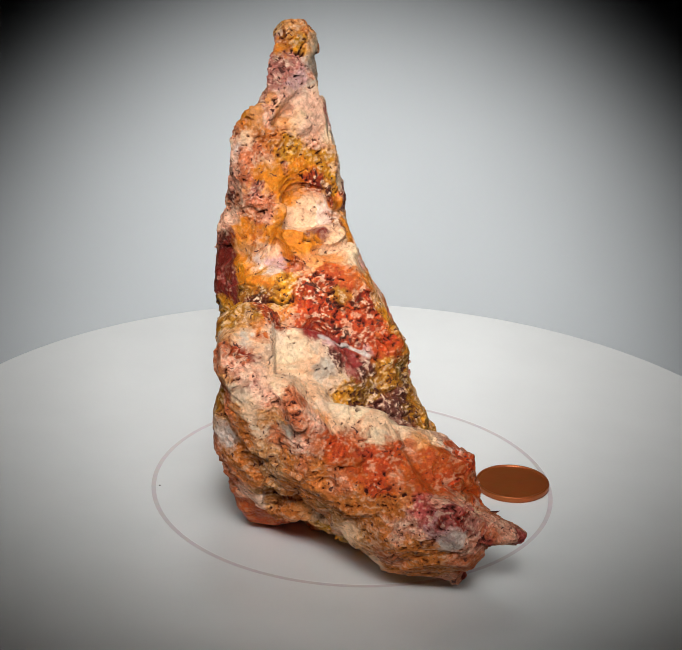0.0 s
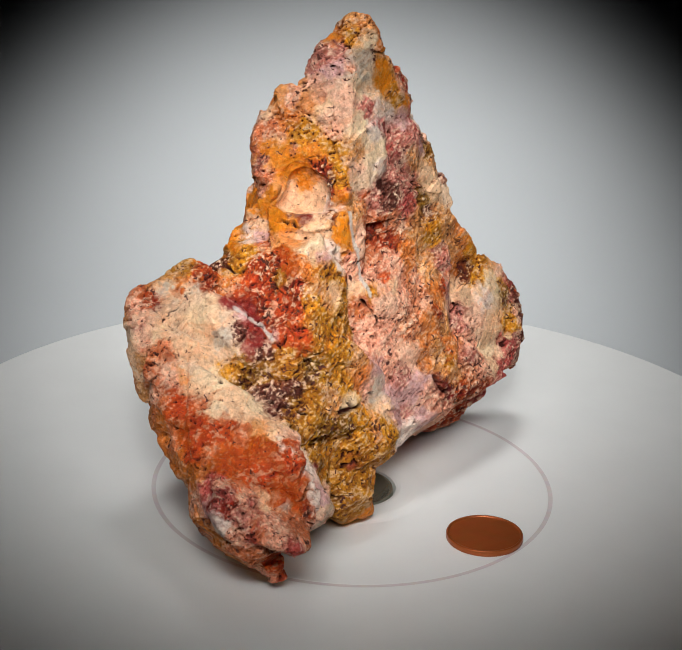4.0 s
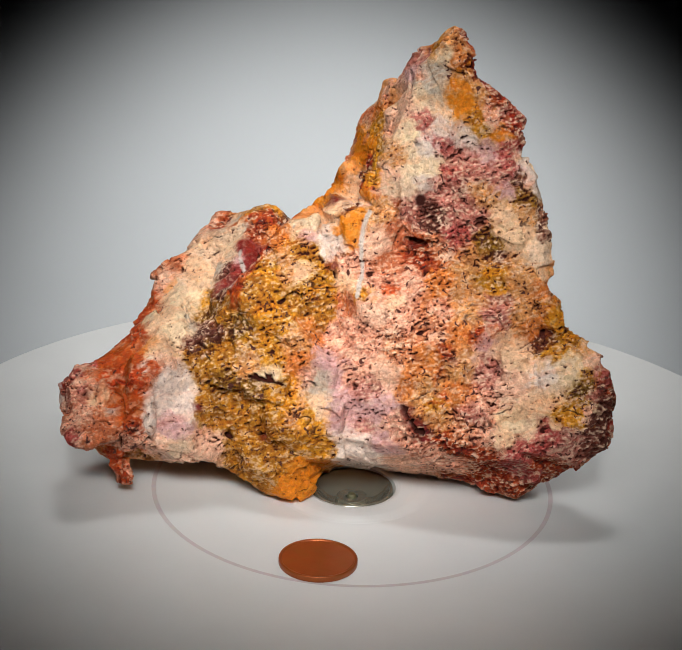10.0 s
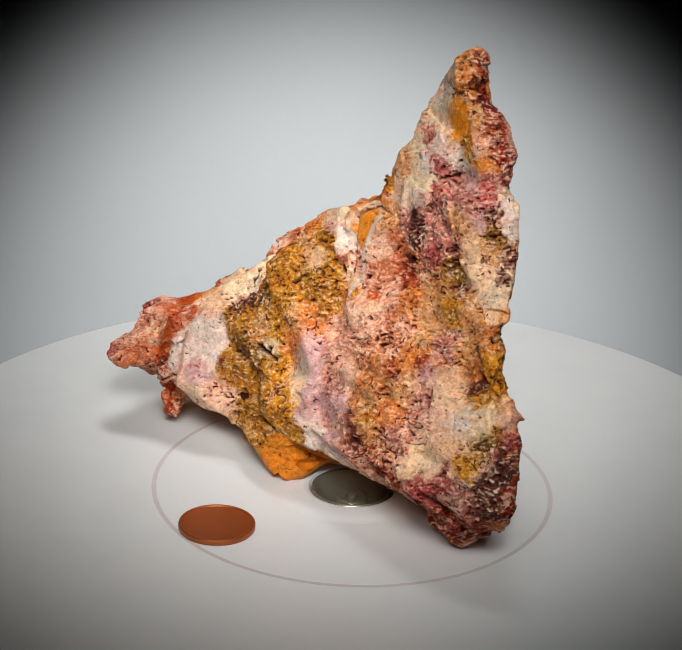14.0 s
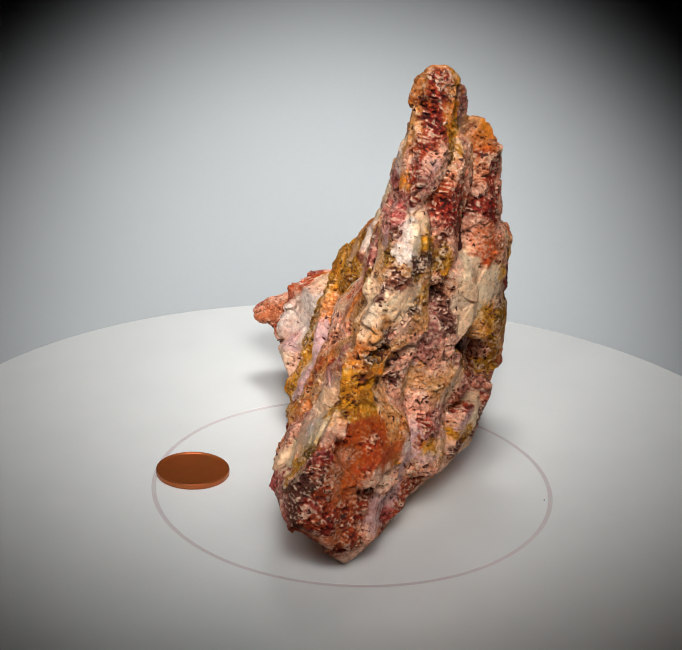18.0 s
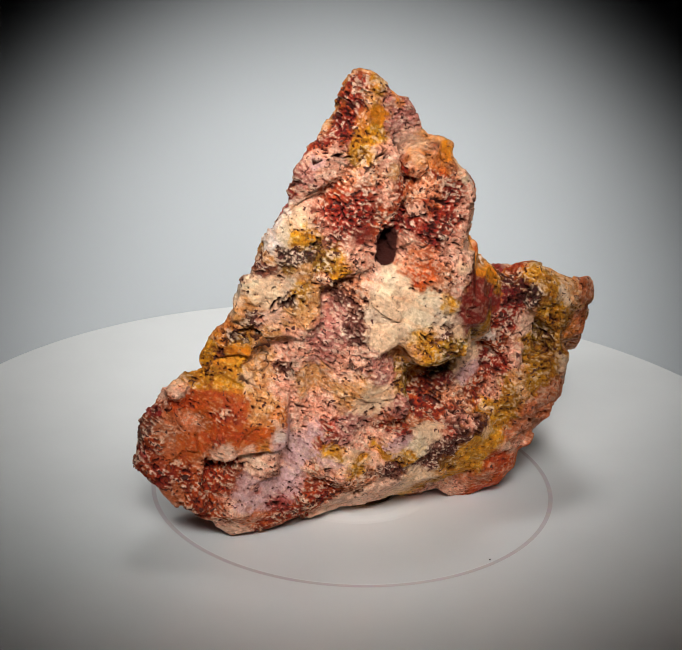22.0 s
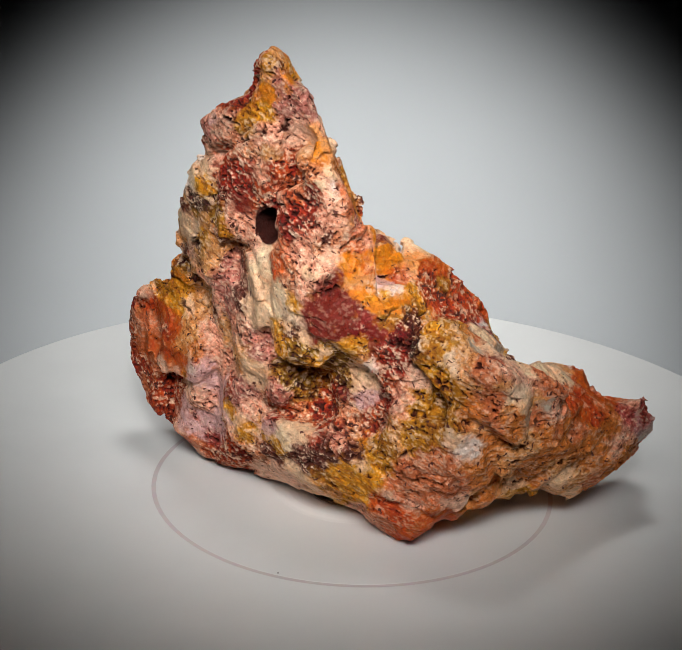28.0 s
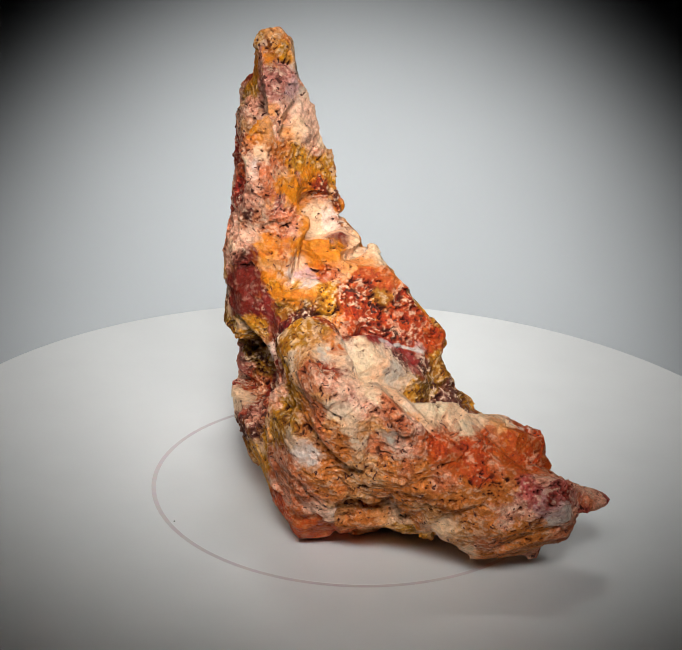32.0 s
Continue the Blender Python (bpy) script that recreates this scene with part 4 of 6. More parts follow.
patch("gold", 6.6, -21.9, 58.7, 2.5)
patch("cream", 4.4, -13.9, 59.2, 2.3)
patch("ochre", 10.3, -24.3, 53.6, 3.2)
patch("gold", 11.0, -19.3, 49.7, 3.2)
patch("ochre", 6.5, -13.6, 52.8, 2.5)
patch("gold", 3.6, -9.7, 56.1, 2.8)
patch("ochre", 4.7, -9.0, 49.1, 2.5)
patch("pink", -0.7, -3.0, 60.2, 2.3)
patch("maroon", 1.3, -6.7, 60.7, 1.1)
patch("cream", 0.3, -3.7, 56.6, 2.0)
patch("salmon", 1.7, -2.5, 52.1, 2.0)
patch("clay", 7.9, -9.9, 44.7, 2.5)
patch("tan", 12.5, -13.1, 43.8, 2.8)
patch("gold", 12.2, -21.3, 42.3, 2.8)
patch("olive", 10.9, -27.3, 44.6, 2.5)
patch("plum", 10.8, -33.6, 42.4, 2.0)
patch("plum", 2.4, -36.0, 48.8, 1.6)
patch("olive", -0.2, -39.7, 45.4, 1.8)
patch("ochre", 13.2, -30.7, 39.3, 2.5)
patch("tan", 14.2, -24.0, 38.3, 2.3)
patch("gold", 13.6, -18.4, 37.9, 2.0)
patch("clay", 12.0, -11.6, 38.6, 2.3)
patch("pink", 12.0, -9.3, 35.5, 1.8)
patch("ivory", 14.6, -18.3, 35.5, 1.6)
patch("ochre", 16.0, -34.6, 36.1, 2.5)
patch("olive", 17.5, -30.3, 32.3, 2.5)
patch("ochre", 18.4, -31.7, 25.7, 2.8)
patch("ochre", 14.7, -26.9, 26.9, 2.5)
patch("gold", 17.3, -15.0, 28.2, 2.8)
patch("ochre", 18.8, -16.7, 22.4, 2.5)
patch("tan", 16.8, -11.4, 26.3, 2.3)
patch("gold", 16.9, -7.1, 25.4, 2.0)
patch("cream", 14.6, -5.3, 27.6, 1.6)
patch("gold", 17.3, -5.5, 19.3, 2.3)
patch("ochre", 20.4, -10.0, 20.5, 2.3)
patch("ochre", 19.0, -21.2, 14.2, 2.8)
patch("ochre", 21.5, -16.3, 10.7, 3.2)
patch("amber", 17.7, -11.8, 6.9, 2.5)
patch("amber", 14.2, -9.0, 8.9, 2.0)
patch("brown", 20.3, -21.9, 12.6, 0.9)
patch("maroon", 16.7, -19.2, 18.2, 1.1)
patch("maroon", 20.1, -35.0, 25.5, 1.4)
patch("cream", -10.5, -48.5, 48.2, 2.8)
patch("ivory", -1.3, -48.9, 46.0, 2.5)
patch("bone", -15.4, -46.6, 52.3, 2.5)
patch("bone", -19.1, -39.7, 57.3, 2.0)
patch("ash", -20.5, -37.7, 60.8, 1.4)
patch("brick", -26.1, -46.0, 56.2, 2.0)
patch("garnet", -10.0, -31.4, 55.5, 2.8)
patch("garnet", -3.8, -33.6, 53.1, 1.6)
patch("lilac", 1.7, -32.3, 53.0, 1.1)
patch("brick", -20.3, -32.8, 61.5, 2.5)
patch("clay", -18.6, -29.4, 59.4, 2.0)
patch("ochre", -24.8, -36.2, 62.8, 1.6)
patch("blush", -22.5, -50.6, 54.3, 2.0)
patch("salmon", -13.4, -53.4, 50.3, 2.3)
patch("pink", -7.3, -56.1, 45.4, 2.0)
patch("salmon", -0.3, -54.4, 41.2, 2.3)
patch("redorange", 8.8, -57.0, 38.0, 2.5)
patch("blush", -9.7, -55.0, 46.6, 1.6)
patch("cream", 7.3, -50.7, 42.2, 2.5)
patch("ivory", 8.6, -44.9, 40.8, 2.3)
patch("cream", 17.2, -46.5, 38.8, 2.0)
patch("ash", 5.7, -42.9, 41.3, 1.1)
patch("orange", 14.7, -58.5, 34.1, 2.3)
patch("redorange", 26.0, -51.3, 33.9, 2.5)
patch("redorange", 25.2, -47.4, 35.2, 2.3)
patch("white", 22.7, -48.7, 36.1, 1.1)
patch("orange", 30.0, -49.6, 27.1, 2.5)
patch("white", 22.1, -43.1, 30.1, 3.2)
patch("white", 20.8, -38.6, 25.6, 2.5)
patch("white", 29.7, -43.4, 25.1, 2.5)
patch("lilac", 25.3, -39.2, 21.8, 2.5)
patch("blush", 22.6, -33.0, 16.1, 2.5)
patch("bone", 27.7, -37.8, 18.1, 2.0)
patch("blush", 29.3, -41.6, 17.4, 1.8)
patch("brick", 30.5, -49.0, 22.1, 1.8)
patch("salmon", 30.9, -55.2, 24.5, 2.0)
patch("cream", 27.1, -60.5, 28.4, 1.6)
patch("pink", 26.3, -64.6, 29.4, 2.3)
patch("mauve", 27.6, -67.1, 26.7, 1.6)
patch("pink", 34.4, -61.5, 24.3, 2.5)
patch("salmon", 36.6, -57.4, 22.3, 2.3)
patch("magenta", 40.2, -61.3, 21.3, 1.6)
patch("white", 29.9, -54.5, 25.3, 1.1)
patch("pink", 31.2, -49.6, 18.7, 2.0)
patch("redorange", 28.1, -53.3, 9.6, 1.6)
patch("brick", 27.9, -51.8, 5.3, 1.4)
patch("tan", 21.2, -49.9, 9.1, 1.4)
patch("salmon", 22.5, -64.2, 31.1, 1.6)
patch("red", -19.6, 18.6, 115.7, 2.5)
patch("red", -19.4, 20.6, 112.6, 1.8)
patch("gold", -23.4, 15.4, 116.4, 1.8)
patch("tan", -22.8, 16.4, 113.9, 1.8)
patch("amber", -23.1, 14.5, 110.0, 1.6)
patch("mauve", -22.9, 13.2, 112.2, 1.6)
patch("mauve", -24.5, 7.6, 109.2, 2.5)
patch("mauve", -23.6, 9.1, 106.1, 1.8)
patch("red", -19.0, 24.3, 105.3, 2.5)
patch("red", -19.7, 21.5, 108.4, 1.8)
patch("brick", -19.9, 27.5, 103.6, 1.6)
patch("gold", -23.4, 18.1, 102.5, 2.5)
patch("ochre", -23.7, 20.0, 100.1, 2.0)
patch("blush", -22.7, 27.6, 101.2, 1.8)
patch("lilac", -21.2, 31.2, 99.4, 1.8)
patch("mauve", -20.5, 33.6, 96.8, 1.8)
patch("plum", -17.6, 35.1, 94.3, 1.1)
patch("pink", -22.9, 27.3, 98.2, 2.3)
patch("speckle", -24.0, 22.5, 95.4, 2.0)
patch("pink", -26.8, 13.7, 99.1, 2.5)
patch("blush", -22.1, 6.2, 100.8, 2.3)
patch("peach", -24.6, 0.9, 101.2, 2.0)
patch("amber", -29.5, -1.3, 100.3, 2.0)
patch("cream", -22.6, 2.4, 98.9, 2.0)
patch("rust", -20.1, 3.9, 93.7, 2.5)
patch("tan", -27.8, 13.0, 95.8, 2.0)
patch("clay", -28.5, -0.0, 96.2, 2.0)
patch("blush", -31.4, -5.3, 94.2, 1.8)
patch("ivory", -32.8, -3.9, 94.0, 1.4)
patch("speckle", -26.5, 18.8, 94.9, 2.0)
patch("brick", -21.9, 26.0, 91.4, 2.3)
patch("pink", -19.0, 30.5, 90.8, 1.8)
patch("red", -22.8, 27.3, 87.9, 2.0)
patch("red", -25.8, 20.1, 89.3, 2.5)
patch("pink", -27.5, 13.9, 91.7, 2.0)
patch("brick", -27.6, 10.6, 91.5, 2.3)
patch("speckle", -27.2, 3.5, 90.1, 2.3)
patch("red", -31.1, -1.5, 90.6, 2.3)
patch("pink", -32.5, -5.9, 89.0, 1.8)
patch("red", -25.8, 22.0, 85.2, 2.0)
patch("brick", -26.5, 14.8, 86.0, 1.8)
patch("pink", -28.7, 8.9, 85.6, 1.8)
patch("blush", -30.3, 7.4, 87.7, 1.6)
patch("red", -32.4, 5.4, 80.7, 2.8)
patch("red", -32.6, -0.4, 82.6, 2.5)
patch("pink", -33.3, -3.2, 79.9, 2.0)
patch("speckle", -30.1, -8.0, 80.3, 1.6)
patch("maroon", -19.5, 10.7, 75.0, 2.5)
patch("maroon", -25.7, 20.6, 82.7, 1.4)
patch("cream", -19.1, 34.6, 86.8, 2.5)
patch("ivory", -19.2, 37.4, 83.9, 1.8)
patch("gold", -20.8, 32.5, 82.9, 1.8)
patch("yellow", -20.8, 34.9, 82.0, 1.1)
patch("pink", -22.0, 28.8, 84.1, 1.6)
patch("char", -19.1, 36.7, 77.3, 2.0)
patch("char", -21.4, 32.7, 78.2, 1.6)
patch("olive", -22.6, 28.9, 76.2, 2.0)
patch("gold", -25.0, 26.4, 74.4, 1.8)
patch("plum", -17.0, 40.9, 74.6, 1.6)
patch("tan", -21.4, 32.3, 73.3, 2.0)
patch("cream", -17.3, 40.0, 68.8, 2.8)
patch("tan", -14.1, 43.3, 66.1, 2.0)
patch("bone", -19.0, 36.4, 71.0, 1.8)
patch("ochre", -20.8, 33.4, 69.5, 1.6)
patch("char", -21.7, 30.7, 73.1, 1.1)
patch("tan", -21.2, 29.2, 67.4, 1.8)
patch("plum", -23.7, 26.7, 69.7, 1.4)
patch("char", -19.2, 36.5, 66.3, 1.4)
patch("pink", -25.8, 22.8, 76.6, 1.8)
patch("speckle", -22.6, 20.1, 67.9, 2.3)
patch("pink", -25.6, 17.9, 72.9, 2.0)
patch("ivory", -28.6, 13.3, 69.2, 2.3)
patch("blush", -26.4, 15.1, 71.2, 1.6)
patch("salmon", -31.8, 7.2, 75.2, 2.5)
patch("redorange", -32.3, 6.5, 71.5, 2.5)
patch("pink", -33.3, 0.6, 75.4, 2.3)
patch("blush", -32.3, -5.3, 76.2, 1.8)
patch("pink", -35.5, -2.3, 69.2, 2.0)
patch("speckle", -34.8, 2.6, 69.7, 1.8)
patch("plum", -21.3, 22.0, 64.1, 1.8)
patch("mauve", -18.2, 24.5, 61.7, 2.0)
patch("cream", -30.7, 12.8, 62.6, 3.4)
patch("ivory", -31.9, 7.6, 61.6, 3.4)
patch("cream", -27.8, 15.0, 57.1, 2.3)
patch("bone", -34.2, 3.2, 61.1, 2.3)
patch("cream", -29.6, 10.7, 54.3, 2.0)
patch("gold", -35.2, 1.8, 62.6, 1.6)
patch("mauve", -20.5, 24.8, 58.3, 2.5)
patch("plum", -24.4, 21.4, 58.7, 2.0)
patch("mauve", -19.2, 28.2, 55.6, 2.3)
patch("plum", -25.3, 20.6, 55.3, 1.8)
patch("tan", -20.2, 34.3, 62.2, 2.5)
patch("blush", -17.7, 37.8, 62.5, 2.0)
patch("tan", -15.9, 38.0, 56.4, 2.5)
patch("pink", -17.2, 32.1, 51.6, 2.8)
patch("tan", -10.8, 39.0, 47.7, 2.5)
patch("mauve", -21.4, 25.9, 50.9, 2.8)
patch("pink", -24.5, 21.1, 49.4, 2.8)
patch("tan", -16.5, 27.3, 43.1, 2.8)
patch("plum", -14.8, 32.8, 47.2, 1.4)
patch("pink", -15.7, 33.7, 41.4, 2.5)
patch("pink", -18.6, 24.7, 38.4, 2.5)
patch("tan", -25.9, 20.3, 43.3, 2.5)
patch("cream", -26.5, 16.8, 39.8, 1.8)
patch("mauve", -26.3, 15.0, 46.9, 1.8)
patch("cream", -12.3, 42.6, 46.3, 1.6)
patch("tan", -15.7, 39.6, 40.6, 2.3)
patch("clay", -17.9, 37.6, 37.0, 2.0)
patch("amber", -11.8, 44.9, 52.8, 1.6)
patch("yellow", -10.6, 45.7, 49.0, 2.3)
patch("yellow", -12.0, 45.2, 46.1, 1.6)
patch("ochre", -9.9, 49.1, 48.6, 1.8)
patch("brown", -9.4, 48.6, 52.1, 1.4)
patch("olive", -10.7, 43.8, 56.0, 1.6)
patch("char", -13.8, 42.7, 61.3, 1.1)
patch("orange", -10.0, 51.8, 40.0, 2.5)
patch("redorange", -7.1, 56.2, 41.5, 2.0)
patch("brick", -6.0, 60.6, 41.4, 1.8)
patch("blush", -8.1, 58.6, 43.9, 1.4)
patch("salmon", -6.9, 60.8, 35.9, 2.0)
patch("rust", -13.3, 49.3, 37.6, 2.3)
patch("orange", -13.4, 47.3, 40.1, 2.3)
patch("orange", -9.5, 54.8, 31.9, 2.8)
patch("salmon", -7.4, 59.1, 29.0, 2.5)
patch("brick", -4.9, 63.7, 30.7, 2.0)
patch("plum", -4.3, 64.2, 36.1, 1.4)
patch("red", -5.9, 61.8, 22.9, 2.0)
patch("rust", -8.1, 56.9, 23.1, 2.5)
patch("rust", -8.2, 48.2, 21.3, 2.5)
patch("brick", -10.3, 54.3, 17.3, 2.3)
patch("brick", -8.8, 48.5, 10.5, 2.3)
patch("blush", -13.4, 50.3, 29.9, 1.6)
patch("rust", -10.8, 45.5, 16.6, 2.0)
patch("orange", -17.5, 40.5, 32.1, 1.6)
patch("amber", -17.5, 40.2, 30.3, 1.1)
patch("rust", -19.5, 36.8, 33.9, 1.4)
patch("lilac", -19.7, 35.4, 31.2, 2.3)
patch("white", -19.3, 36.9, 32.1, 1.4)
patch("red", -22.4, 24.6, 31.7, 1.4)
patch("rust", -20.2, 27.2, 28.5, 1.1)
patch("pink", -16.3, 28.9, 32.8, 1.8)
patch("lilac", -17.8, 28.6, 25.3, 2.0)
patch("blush", -14.1, 40.7, 24.3, 1.8)
patch("ivory", -12.6, 42.0, 24.6, 1.1)
patch("pink", -17.3, 38.2, 22.4, 2.0)
patch("lilac", -13.1, 39.3, 13.4, 2.5)
patch("magenta", -13.3, 33.1, 11.4, 2.0)
patch("lilac", -14.4, 32.1, 14.3, 2.0)
patch("salmon", -13.4, 40.7, 8.7, 2.0)
patch("brick", -12.5, 34.3, 5.4, 2.0)
patch("blush", -7.9, 42.8, 3.9, 1.6)
patch("brick", -17.8, 27.1, 10.7, 2.3)
patch("rust", -11.1, 27.4, 3.8, 1.6)
patch("red", -18.0, 24.8, 11.8, 1.4)
patch("blush", -14.5, 17.2, 5.4, 1.8)
patch("pink", -23.2, 24.5, 21.3, 1.8)
patch("lilac", -23.1, 24.6, 23.3, 1.8)
patch("mauve", -24.3, 21.0, 31.2, 1.8)
patch("pink", -24.9, 18.1, 27.2, 1.8)
patch("gold", -25.1, 17.9, 21.7, 1.6)
patch("cream", -25.2, 19.5, 24.5, 1.4)
patch("lilac", -29.0, 10.6, 26.6, 1.8)
patch("blush", -25.2, 13.1, 22.4, 1.6)
patch("plum", -28.3, 10.3, 19.0, 1.6)
patch("speckle", -24.7, 15.9, 16.8, 1.8)
patch("maroon", -34.4, -7.4, 65.6, 2.5)
patch("maroon", -35.2, -10.7, 61.6, 2.8)
patch("maroon", -35.0, -6.5, 60.5, 2.0)
patch("maroon", -31.2, -14.0, 63.6, 1.8)
patch("wine", -31.6, -15.1, 59.6, 1.6)
patch("gold", -23.7, -17.5, 65.4, 1.6)
patch("amber", -27.7, -18.4, 65.6, 2.0)
patch("orange", -26.0, -14.9, 72.1, 1.6)
patch("amber", -23.7, -14.5, 73.9, 1.4)
patch("ochre", -27.3, -20.8, 60.8, 1.6)
patch("cream", -35.5, -2.8, 71.0, 1.4)
patch("tan", -34.8, -4.1, 66.1, 1.1)
patch("char", -35.0, 0.6, 56.6, 1.1)
patch("plum", -34.7, 1.8, 54.6, 1.6)
patch("gold", -33.9, 3.6, 51.0, 1.8)
patch("olive", -35.2, 0.8, 52.4, 1.8)
patch("olive", -32.3, -8.8, 52.7, 2.0)
patch("yellow", -33.2, -12.7, 53.8, 1.8)
patch("gold", -31.4, -15.4, 56.2, 1.4)
patch("cream", -25.3, -12.7, 43.1, 1.8)
patch("ivory", -25.1, -15.0, 45.7, 1.4)
patch("lilac", -25.2, -14.9, 38.6, 1.6)
patch("white", -29.4, -17.3, 48.4, 1.1)
patch("olive", -24.9, -8.2, 42.7, 1.8)
patch("ochre", -19.4, -0.4, 39.5, 2.0)
patch("olive", -22.8, 2.9, 37.1, 2.0)
patch("rust", -20.8, -3.3, 36.4, 1.8)
patch("brown", -23.3, -5.7, 35.2, 1.4)
patch("wine", -24.7, -8.1, 39.3, 1.4)
patch("cream", -35.1, -1.5, 55.5, 1.1)
patch("red", -28.8, -23.5, 51.9, 2.5)
patch("wine", -28.5, -23.7, 59.2, 1.6)
patch("brick", -29.2, -21.0, 46.9, 2.0)
patch("red", -27.1, -22.0, 40.2, 1.8)
patch("brown", -27.5, -26.9, 59.7, 1.6)
patch("char", -32.0, -29.6, 58.8, 1.4)
patch("gold", -29.0, -31.3, 62.1, 1.8)
patch("ochre", -30.8, -35.5, 60.1, 1.8)
patch("tan", -30.7, -41.1, 58.7, 1.8)
patch("salmon", -31.3, -47.6, 56.9, 2.0)
patch("salmon", -29.7, -48.9, 49.1, 2.0)
patch("bone", -32.3, -38.2, 56.9, 1.6)
patch("gold", -31.8, -35.4, 52.1, 2.3)
patch("ochre", -31.6, -39.0, 47.4, 2.3)
patch("olive", -28.3, -37.2, 43.7, 2.0)
patch("blush", -29.4, -29.8, 49.4, 1.8)
patch("pink", -31.4, -26.2, 43.4, 2.0)
patch("gold", -30.8, -31.6, 39.8, 2.0)
patch("ochre", -32.4, -36.3, 39.2, 2.3)
patch("clay", -30.4, -43.3, 44.9, 2.0)
patch("tan", -31.7, -43.3, 51.6, 1.6)
patch("salmon", -28.3, -48.5, 40.6, 1.8)
patch("white", -29.2, -44.5, 34.4, 1.6)
patch("bone", -32.9, -39.5, 38.6, 1.4)
patch("brick", -25.7, -17.7, 35.2, 1.8)
patch("pink", -28.2, -21.1, 32.7, 1.8)
patch("speckle", -27.4, -12.5, 30.8, 2.0)
patch("mauve", -31.4, -8.9, 29.5, 1.8)
patch("rust", -25.6, 6.7, 29.7, 2.0)
patch("rust", -23.9, 0.4, 30.2, 1.8)
patch("red", -28.5, 8.7, 29.7, 1.4)
patch("brick", -26.3, -5.1, 30.6, 1.6)
patch("pink", -31.3, -10.5, 29.1, 1.6)
patch("gold", -29.2, -18.7, 29.0, 2.0)
patch("ochre", -32.6, -22.9, 33.0, 2.0)
patch("tan", -33.3, -26.0, 34.6, 2.0)
patch("gold", -33.0, -30.7, 34.8, 1.8)
patch("cream", -31.0, 0.4, 28.7, 1.8)
patch("plum", -31.9, -3.9, 22.8, 2.3)
patch("plum", -30.7, -0.3, 20.3, 1.8)
patch("plum", -32.8, -7.7, 25.5, 1.6)
patch("ivory", -31.2, 4.6, 26.0, 1.4)
patch("cream", -31.0, -17.6, 23.6, 1.4)
patch("yellow", -30.1, -12.5, 17.6, 2.8)
patch("yellow", -31.3, -17.6, 21.1, 1.8)
patch("ochre", -29.9, -7.1, 17.1, 1.8)
patch("gold", -30.7, -22.0, 25.2, 1.6)
patch("cream", -27.8, 1.2, 14.4, 2.0)
patch("tan", -28.1, -4.8, 12.8, 1.8)
patch("gold", -29.9, 7.1, 23.1, 1.4)
patch("salmon", -30.4, -28.2, 19.6, 2.5)
patch("salmon", -32.4, -32.7, 26.2, 2.5)
patch("salmon", -33.1, -36.5, 30.7, 2.3)
patch("redorange", -28.9, -24.6, 13.2, 2.5)
patch("salmon", -26.5, -19.9, 7.7, 2.0)
patch("redorange", -23.7, -23.6, 3.4, 1.6)
patch("salmon", -28.9, -41.0, 24.9, 1.8)
patch("pink", -21.1, -15.8, 4.3, 1.4)
patch("blush", -24.7, 8.5, 12.5, 1.6)
patch("tan", -20.1, 13.1, 117.1, 2.0)
patch("brown", -21.7, 12.4, 116.2, 1.1)
patch("clay", -15.8, 13.7, 116.5, 1.8)
patch("gold", -17.2, 11.9, 114.6, 1.6)
patch("amber", -21.8, 8.6, 112.4, 1.6)
patch("brown", -15.8, 12.8, 115.1, 0.9)
patch("mauve", -21.3, 4.4, 108.8, 2.3)
patch("lilac", -16.9, 5.9, 107.9, 2.0)
patch("pink", -14.0, 10.0, 107.5, 1.6)
patch("blush", -15.5, 4.5, 101.5, 2.3)
patch("mauve", -21.8, 2.8, 105.5, 1.4)
patch("mauve", -24.2, -1.3, 101.6, 1.6)
patch("pink", -19.8, 2.4, 102.8, 1.6)
patch("blush", -11.7, 6.3, 100.4, 1.6)
patch("peach", -26.9, -3.5, 100.5, 2.3)
patch("peach", -21.8, 1.5, 97.4, 2.5)
patch("cream", -16.5, 2.4, 98.1, 2.3)
patch("blush", -11.4, 4.3, 94.4, 1.8)
patch("cream", -29.2, -5.9, 94.4, 2.0)
patch("blush", -13.1, 1.8, 93.3, 1.8)
patch("clay", -23.8, -4.2, 94.6, 2.3)
patch("salmon", -28.2, -9.0, 90.4, 2.5)
patch("salmon", -28.5, -10.5, 86.8, 1.8)
patch("amber", -16.0, -2.9, 88.3, 2.3)
patch("gold", -10.6, 0.7, 89.1, 2.3)
patch("cream", -23.3, -7.6, 88.8, 1.6)
patch("rust", -12.7, -2.8, 84.4, 1.8)
patch("brown", -8.6, -3.7, 82.3, 1.4)
patch("amber", -21.1, -7.1, 86.9, 1.6)
patch("gold", -7.7, 0.7, 82.6, 1.6)
patch("mauve", -25.8, -10.6, 83.7, 2.0)
patch("salmon", -28.4, -10.6, 82.3, 1.6)
patch("plum", -31.8, -6.0, 79.6, 1.6)
patch("rust", -7.4, -3.4, 78.2, 1.4)
patch("amber", -17.9, -1.1, 78.5, 2.0)
patch("cream", -13.9, -1.1, 75.3, 2.5)
